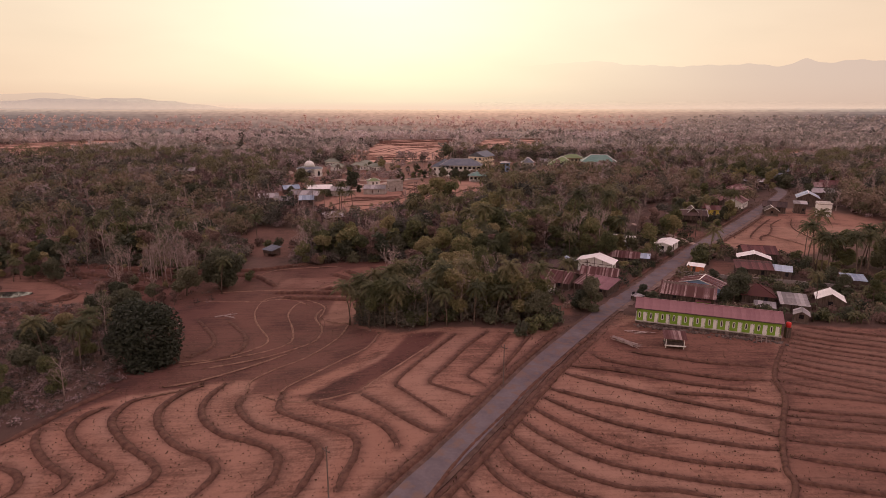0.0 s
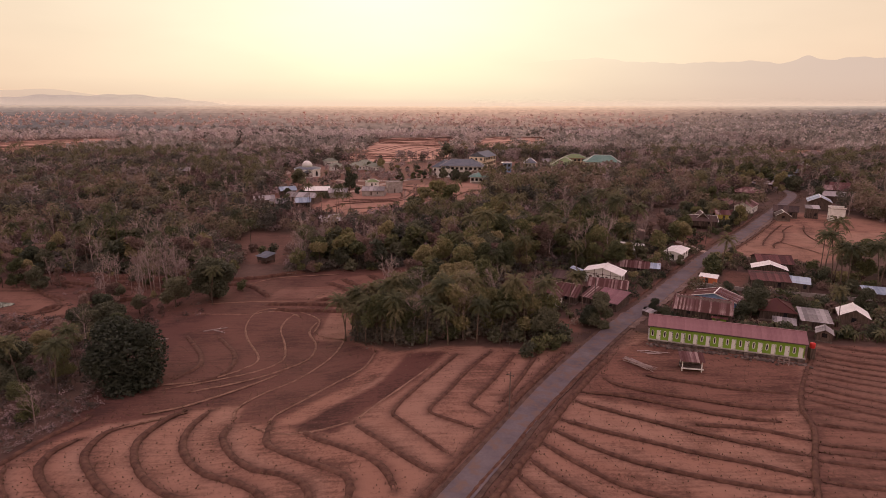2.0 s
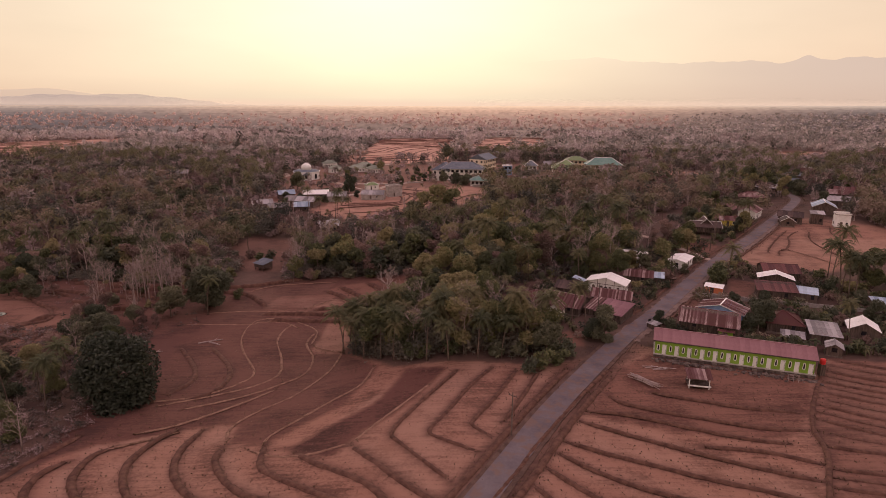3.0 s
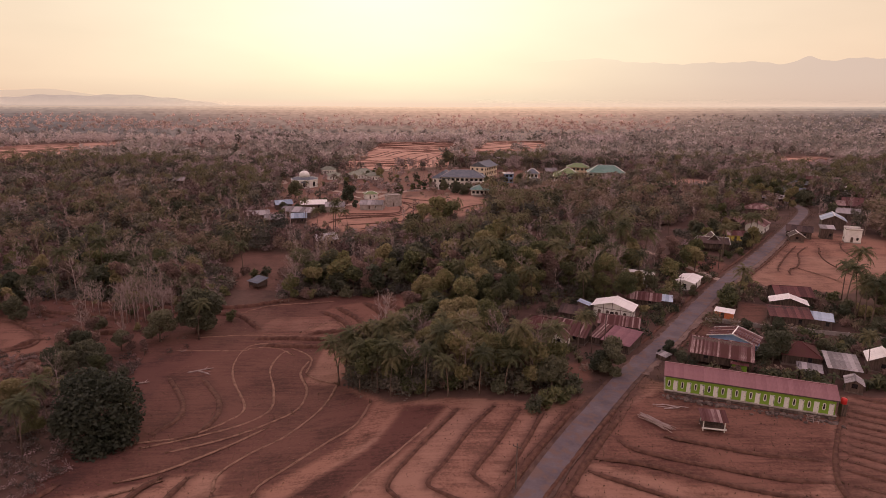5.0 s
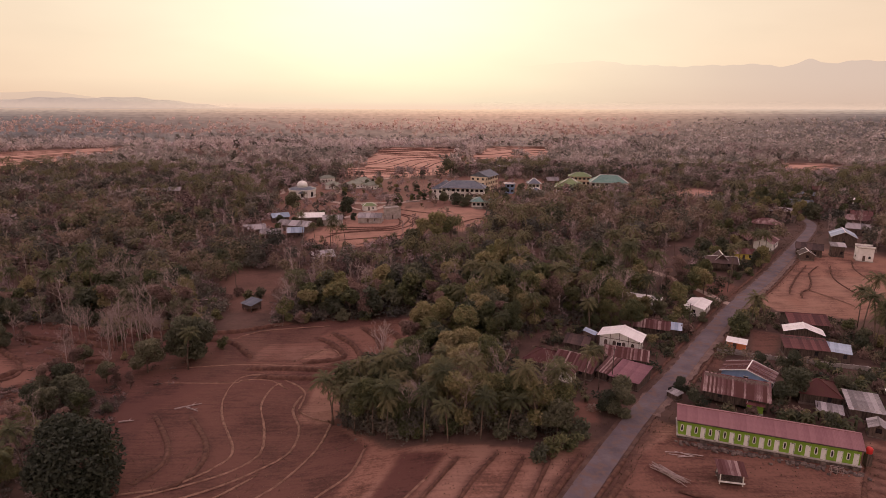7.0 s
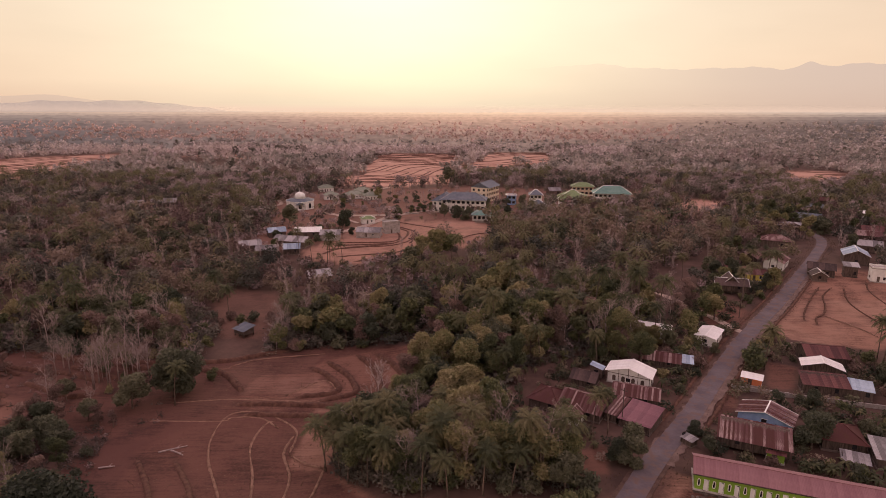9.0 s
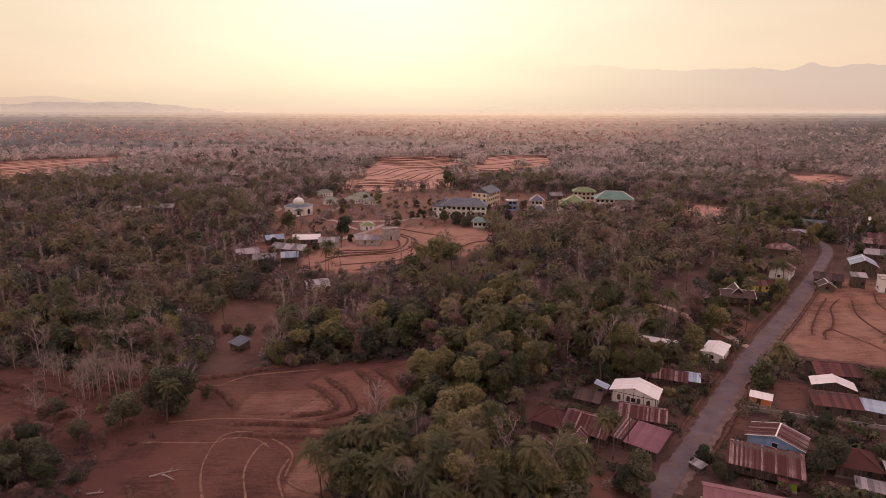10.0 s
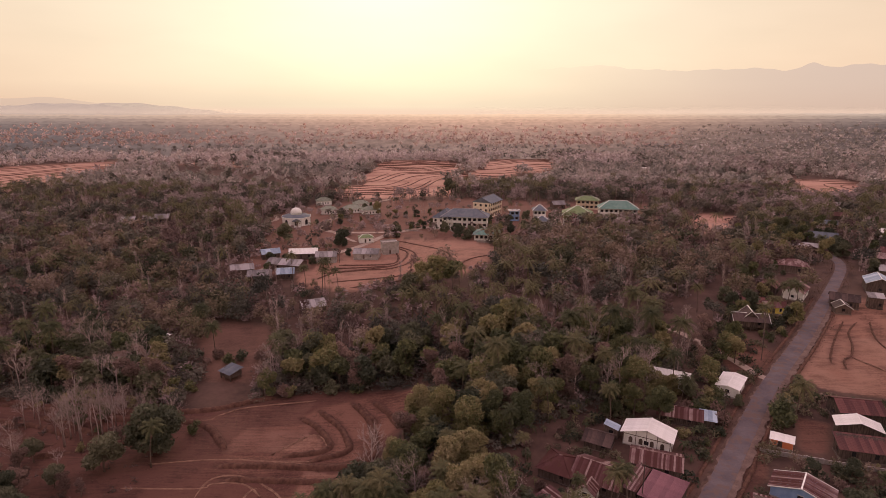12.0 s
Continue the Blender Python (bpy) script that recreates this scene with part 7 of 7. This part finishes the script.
VILLAGE = [(12, 182), (24, 164), (40, 168), (52, 168), (84, 160), (110, 156), (128, 180), (120, 214), (100, 222), (92, 240), (150, 305), (120, 300), (84, 258), (56, 222), (30, 205)]
yard = yard[inside(VILLAGE, yard[:, 0], yard[:, 1]) & ~inside(LOT, yard[:, 0], yard[:, 1]) & (patchy(yard[:, 0], yard[:, 1], 7, 1.5) > 0.36)]
yard = yard[[free(a, b) and not (82 < a < 95 and 196 < b < 211) for a, b in yard]]
yard = np.column_stack([yard, ground_z(yard[:, 0], yard[:, 1]), rng.uniform(0.3, 0.8, len(yard))])
woods("yard_scrub", yard, [clump(i + 55, 2.6, 2.6, 80, 0.48) for i in range(4)], WOODS_GREEN, "olive weeds and low scrub in the yards", 14)
woods("dry_scrub", scrub, [clump(i + 70, 2.2, 2.6, 30, 0.5) for i in range(4)], WOODS, "olive-brown dry scrub and grass on the lower slope", 19)
# shrubs that close the foot of the near groves
foot = np.column_stack([rng.uniform(-145, 75, 4600), rng.uniform(156, 268, 4600)])
fx, fy = foot[:, 0], foot[:, 1]
EDGE = [(-145, 238), (-100, 234), (-60, 233), (-44, 239), (-20, 242), (-6, 240), (-4, 264), (-145, 268)]
foot = foot[(inside(GROVE, fx, fy) | inside(EDGE, fx, fy)) & ~inside(HUT_GLADE, fx, fy) & ~inside([(-72, 226), (-53, 226), (-53, 256), (-72, 256)], fx, fy)]
foot = foot[[free(a, b) for a, b in foot]]
foot = np.column_stack([foot, ground_z(foot[:, 0], foot[:, 1]), rng.uniform(0.5, 1.35, len(foot))])
front = foot[:, 1] < 174
foot[front, 3] *= 1.5
pick = rng.random(len(foot)) < 0.78
shrubs = [clump(i + 90, 2.6, 2.4, 90, 0.36, 0, 0.05) for i in range(4)]
woods("undergrowth", foot[front], [clump(i + 95, 2.8, 2.2, 220, 0.2, 0, 0.05) for i in range(4)], WOODS_DARK, "dark dense shrubs along the grove's edge", 23)
woods("undergrowth", foot[pick & ~front], shrubs, WOODS_DARK, "dark shrubs at the foot of the groves", 21)
woods("undergrowth", foot[~pick & ~front], shrubs, WOODS, "brown shrubs at the foot of the groves", 22)
woods("undergrowth", under, [clump(i + 50, 2.6, 2.6, 36, 0.72) for i in range(4)], WOODS, "dry brown and olive undergrowth beneath the trees", 9)

far = grid(640, 1180, 8.5, 0.82)
x, y = far[:, 0], far[:, 1]
ok = ~open_land(x, y) & (patchy(x, y, 90, 1.0) + rng.normal(0, 0.2, len(x)) > 0.26 + np.clip((y - 940) / 400, 0, 1)) & (rng.random(len(x)) > np.clip((y - 960) / 260, 0, 1))
far = far[ok]
x, y = far[:, 0], far[:, 1]
far = np.column_stack([x, y, ground_z(x, y) + hillocks(x, y) - 4 * smoothstep((y - 985) / 90), rng.uniform(0.7, 1.4, len(x))])
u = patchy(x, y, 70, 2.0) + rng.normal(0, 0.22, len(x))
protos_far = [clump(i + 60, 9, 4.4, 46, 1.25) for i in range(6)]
# deeper woods get the palette that carries more painted haze
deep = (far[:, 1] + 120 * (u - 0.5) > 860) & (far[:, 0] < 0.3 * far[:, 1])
woods("far_woods", far[u > 0.84], protos_far, WOODS_HAZED, "distant hazed olive and brown woods", 6)
woods("far_woods", far[(u <= 0.84) & ~deep], protos_far, WOODS_MID_HAZE, "distant dry brown woods paled by painted haze", 8)
woods("far_woods", far[(u <= 0.84) & deep], protos_far, WOODS_FAR_HAZE, "distant dry woods with mauve haze painted in", 7)


# ---- far hills, dusk haze painted into their glow ----
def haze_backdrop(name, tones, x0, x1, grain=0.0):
    """Glowing painted haze: three colours left to right, faint mottle of woods and fields."""
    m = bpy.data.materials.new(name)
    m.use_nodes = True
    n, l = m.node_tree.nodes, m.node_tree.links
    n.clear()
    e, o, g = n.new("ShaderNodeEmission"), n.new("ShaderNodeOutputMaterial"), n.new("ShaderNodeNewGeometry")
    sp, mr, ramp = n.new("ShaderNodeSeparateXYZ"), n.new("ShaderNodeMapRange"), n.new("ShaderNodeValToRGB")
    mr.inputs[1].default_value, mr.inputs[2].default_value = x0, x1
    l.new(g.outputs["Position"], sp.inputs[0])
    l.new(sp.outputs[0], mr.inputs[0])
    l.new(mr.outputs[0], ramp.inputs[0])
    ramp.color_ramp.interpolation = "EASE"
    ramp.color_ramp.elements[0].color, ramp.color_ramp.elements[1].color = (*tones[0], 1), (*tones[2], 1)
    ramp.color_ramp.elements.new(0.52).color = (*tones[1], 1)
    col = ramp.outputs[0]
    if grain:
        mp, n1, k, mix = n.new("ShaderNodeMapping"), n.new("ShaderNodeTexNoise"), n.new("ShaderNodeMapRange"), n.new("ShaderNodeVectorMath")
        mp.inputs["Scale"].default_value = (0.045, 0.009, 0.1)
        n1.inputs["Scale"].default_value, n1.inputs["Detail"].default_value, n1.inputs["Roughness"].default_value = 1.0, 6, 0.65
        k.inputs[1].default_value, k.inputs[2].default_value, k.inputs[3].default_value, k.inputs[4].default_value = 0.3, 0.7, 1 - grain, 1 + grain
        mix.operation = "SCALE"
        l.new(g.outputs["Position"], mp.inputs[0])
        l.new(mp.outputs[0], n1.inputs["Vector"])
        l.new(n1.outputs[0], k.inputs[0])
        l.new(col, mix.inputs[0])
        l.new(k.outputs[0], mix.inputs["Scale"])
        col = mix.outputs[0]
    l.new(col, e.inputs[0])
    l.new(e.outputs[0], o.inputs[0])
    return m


def ridge(y, x0, x1, crest, mat, label):
    """A long hill line with a front slope and a back."""
    v, f = [], []
    n = 160
    for i in range(n + 1):
        x = x0 + (x1 - x0) * i / n
        h = max(crest(x), 0.0)
        v += [(x, y - h * 0.8, -20), (x, y - h * 0.3, h * 0.6 - 12), (x, y, h), (x, y + h * 0.8 + 1, -20)]
    f = [(i * 4 + k, i * 4 + k + 1, i * 4 + k + 5, i * 4 + k + 4) for i in range(n) for k in range(3)]
    tagged(new("backdrop", mesh("backdrop", v, f, mat, True)), label, "hills", kind="structure")


def plain_z(x, y):
    """The far plain, rising towards the east."""
    r = x / (0.95 * y)
    return np.where(r < 0, -4, np.where(r < 0.5, -4 + 2 * r * (1 + (y - 1000) / 300), -3 + (y - 1000) / 300 + (2 * r - 1) * (1 + (y - 1000) / 600))) - 5 * np.clip((2400 - y) / 1400, 0, 1) + 9 * np.exp(-((y - 1750) / 380) ** 2) * smoothstep((r - 0.4) / 0.35)


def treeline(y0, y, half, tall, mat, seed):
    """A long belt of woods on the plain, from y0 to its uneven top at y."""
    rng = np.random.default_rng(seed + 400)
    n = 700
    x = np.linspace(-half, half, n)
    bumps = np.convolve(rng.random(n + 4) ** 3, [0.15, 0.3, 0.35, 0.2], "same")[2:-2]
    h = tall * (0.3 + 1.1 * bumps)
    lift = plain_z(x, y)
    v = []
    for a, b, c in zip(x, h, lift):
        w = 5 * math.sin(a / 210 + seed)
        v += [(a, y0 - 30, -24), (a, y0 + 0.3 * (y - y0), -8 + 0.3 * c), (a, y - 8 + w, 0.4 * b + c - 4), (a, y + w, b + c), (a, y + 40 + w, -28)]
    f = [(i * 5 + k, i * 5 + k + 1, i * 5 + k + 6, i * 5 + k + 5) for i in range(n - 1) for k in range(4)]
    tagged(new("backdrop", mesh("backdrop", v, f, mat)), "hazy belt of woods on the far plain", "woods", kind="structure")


def bell(x, c, w):
    return math.exp(-((x - c) / w) ** 2)


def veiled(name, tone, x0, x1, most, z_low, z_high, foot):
    """A backdrop glow with painted haze: thin towards x0 and towards z_low."""
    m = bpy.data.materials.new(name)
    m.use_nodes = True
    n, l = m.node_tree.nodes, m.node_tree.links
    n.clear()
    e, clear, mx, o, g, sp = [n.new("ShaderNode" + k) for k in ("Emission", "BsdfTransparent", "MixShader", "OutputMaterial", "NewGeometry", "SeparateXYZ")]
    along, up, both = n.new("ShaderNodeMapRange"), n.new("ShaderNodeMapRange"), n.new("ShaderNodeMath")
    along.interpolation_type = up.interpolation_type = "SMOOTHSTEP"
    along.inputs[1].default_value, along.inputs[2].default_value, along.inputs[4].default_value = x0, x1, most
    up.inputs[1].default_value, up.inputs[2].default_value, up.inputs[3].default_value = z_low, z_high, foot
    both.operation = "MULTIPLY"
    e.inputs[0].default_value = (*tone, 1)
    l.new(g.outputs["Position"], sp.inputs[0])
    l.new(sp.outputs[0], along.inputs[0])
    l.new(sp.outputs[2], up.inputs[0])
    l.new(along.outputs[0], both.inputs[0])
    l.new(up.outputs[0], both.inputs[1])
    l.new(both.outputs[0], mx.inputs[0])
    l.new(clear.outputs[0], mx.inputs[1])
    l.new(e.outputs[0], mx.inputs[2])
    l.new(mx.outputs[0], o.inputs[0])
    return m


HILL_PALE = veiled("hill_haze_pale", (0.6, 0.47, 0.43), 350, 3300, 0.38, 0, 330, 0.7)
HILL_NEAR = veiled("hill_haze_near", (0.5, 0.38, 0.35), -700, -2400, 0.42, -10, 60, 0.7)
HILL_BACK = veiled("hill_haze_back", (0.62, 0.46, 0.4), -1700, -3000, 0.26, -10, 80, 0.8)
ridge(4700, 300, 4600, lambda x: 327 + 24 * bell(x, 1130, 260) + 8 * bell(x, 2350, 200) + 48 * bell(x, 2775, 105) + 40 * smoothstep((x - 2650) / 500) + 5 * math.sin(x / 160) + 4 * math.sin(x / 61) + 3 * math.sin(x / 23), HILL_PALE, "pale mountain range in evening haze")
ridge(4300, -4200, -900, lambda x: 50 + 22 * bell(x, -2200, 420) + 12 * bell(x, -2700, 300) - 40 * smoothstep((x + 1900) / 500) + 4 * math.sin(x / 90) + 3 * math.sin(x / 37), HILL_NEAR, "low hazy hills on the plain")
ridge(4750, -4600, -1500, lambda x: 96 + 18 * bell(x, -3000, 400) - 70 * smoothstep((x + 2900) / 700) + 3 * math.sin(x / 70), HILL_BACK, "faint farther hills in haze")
# haze over the horizon, added as a glowing soft-topped ridge
HAZE_BAND = veiled("horizon_haze_band", (0.95, 0.66, 0.5), -9000, -8000, 0.55, 62, 5, 0.0)
ridge(4650, -4600, 4600, lambda x: 64 + 5 * math.sin(x / 310) + 3 * math.sin(x / 97), HAZE_BAND, "soft glowing haze band along the horizon")
# the plain's wood lines: haze painted paler on each, warmest below the sun
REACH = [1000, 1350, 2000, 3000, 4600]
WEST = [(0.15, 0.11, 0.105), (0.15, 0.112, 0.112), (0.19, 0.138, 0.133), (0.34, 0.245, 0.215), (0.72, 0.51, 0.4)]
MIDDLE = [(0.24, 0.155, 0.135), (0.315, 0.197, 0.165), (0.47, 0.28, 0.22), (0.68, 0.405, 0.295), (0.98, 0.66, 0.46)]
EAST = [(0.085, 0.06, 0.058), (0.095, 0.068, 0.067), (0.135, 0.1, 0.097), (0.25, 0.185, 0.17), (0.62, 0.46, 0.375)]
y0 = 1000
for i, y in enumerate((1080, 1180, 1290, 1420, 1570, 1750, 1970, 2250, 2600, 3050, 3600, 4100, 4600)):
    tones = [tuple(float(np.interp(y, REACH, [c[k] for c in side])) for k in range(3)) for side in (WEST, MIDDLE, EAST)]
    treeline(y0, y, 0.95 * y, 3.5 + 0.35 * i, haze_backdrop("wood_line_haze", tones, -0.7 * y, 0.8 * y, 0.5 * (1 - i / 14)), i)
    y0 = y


# trees of the far plain, scattered and in rows along its fields
lone = grid(1000, 2300, 13, 0.84)
x, y = lone[:, 0], lone[:, 1]
lone = lone[(rng.random(len(x)) < (0.1 + 1.1 * patchy(x, y, 110, 3.0) * patchy(x, y * 2.2, 60, 1.2) * 1.6) * np.interp(y, [1000, 1250, 1600, 1900], [0.95, 0.75, 0.35, 0.05]) * np.where(x > 0.38 * y, 1.5, 1))]
lone = lone[~open_land(lone[:, 0], lone[:, 1])]
x, y = lone[:, 0], lone[:, 1]
lone = np.column_stack([x, y, plain_z(x, y) - 3.5, rng.uniform(0.6, 1.25, len(x)) * (1 + (y - 1000) / 2200)])
protos_plain = [clump(i + 120, 7.5, 4.4, 10, 2.3) for i in range(6)]
# farther rows get leaf colours with more haze in them
for low, high, mat, label in ((1000, 1260, WOODS_FAR_HAZE, "dry trees on the plain with mauve haze painted in"), (1260, 1650, WOODS_PLAIN_HAZE, "hazy trees far out on the plain"), (1650, 2400, WOODS_DIM_HAZE, "faint trees near the horizon")):
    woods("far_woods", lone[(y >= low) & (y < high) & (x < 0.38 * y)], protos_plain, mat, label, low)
woods("far_woods", lone[x >= 0.38 * y], protos_plain, WOODS_MID_HAZE, "darker woods on a low far rise", 31)


# ---- clods, stubble and dry grass on the plots and banks ----
def tufts(name, places, size, mat, label, seed, up=0.1):
    rng = np.random.default_rng(seed)
    c = np.column_stack([places, ground_z(places[:, 0], places[:, 1]) + up])
    n = len(c)
    a = rng.uniform(0, 6.283, n)
    s = (size * rng.uniform(0.5, 1.6, n))[:, None]
    d = np.column_stack([np.cos(a), np.sin(a), np.zeros(n)])
    lean = np.column_stack([rng.normal(0, 0.3, n), rng.normal(0, 0.3, n), np.ones(n)])
    v = np.stack([c - d * s * 0.6 - [0, 0, up], c + d * s * 0.6 - [0, 0, up], c + d * s * 0.35 + lean * s * 0.8, c - d * s * 0.35 + lean * s * 0.6], 1).reshape(-1, 3)
    tagged(new(name, fast_mesh(name, v, np.arange(n * 4).reshape(-1, 4), mat)), label, "ground cover", kind="stuff")


CLOD = leafy("clod", [(0.03, 0.017, 0.013), (0.07, 0.04, 0.03), (0.2, 0.13, 0.1)], 0.0)
STUBBLE = leafy("stubble", [(0.13, 0.085, 0.06), (0.24, 0.16, 0.115), (0.4, 0.29, 0.22)], 0.2)
GRASS = leafy("bank_grass", [(0.06, 0.04, 0.026), (0.11, 0.072, 0.048), (0.19, 0.125, 0.085)], 0.2)
rng = np.random.default_rng(909)
p = np.column_stack([rng.uniform(-90, 120, 36000), 75 + 165 * rng.random(36000) ** 1.3])
p = p[inside(NEAR_FIELD, p[:, 0], p[:, 1]) | inside(VALLEY, p[:, 0], p[:, 1])]
p = p[np.min((p[:, None, 0] - road_line[None, ::3, 0]) ** 2 + (p[:, None, 1] - road_line[None, ::3, 1]) ** 2, 1) > 12]
half = len(p) * 2 // 5
tufts("clods", p[:half:5], 0.05, CLOD, "dark soil clods strewn over dry plots", 1, 0.05)
tufts("stubble", p[half:], 0.16, STUBBLE, "pale rice stubble over the dry plots", 2, 0.05)
bank = []
for line, wide, pale in BUND_LINES:
    k = int(len(line) * 3.2)
    i = rng.integers(0, len(line), k)
    bank.append(line[i] + rng.normal(0, wide * 0.75, (k, 2)))
bank = np.concatenate(bank)
tufts("bank_grass", bank, 0.13, GRASS, "dry grass on the earth banks", 3, 0.15)
side = road_line[rng.integers(0, len(road_line), 4000)] + rng.normal(0, 0.9, (4000, 2))
side += np.where(rng.random((4000, 1)) < 0.5, 1, -1) * np.array([[0.78, -0.62]]) * rng.uniform(2.8, 5.2, (4000, 1))
tufts("roadside_grass", side, 0.12, GRASS, "dry grass along the road edges", 4, 0.2)
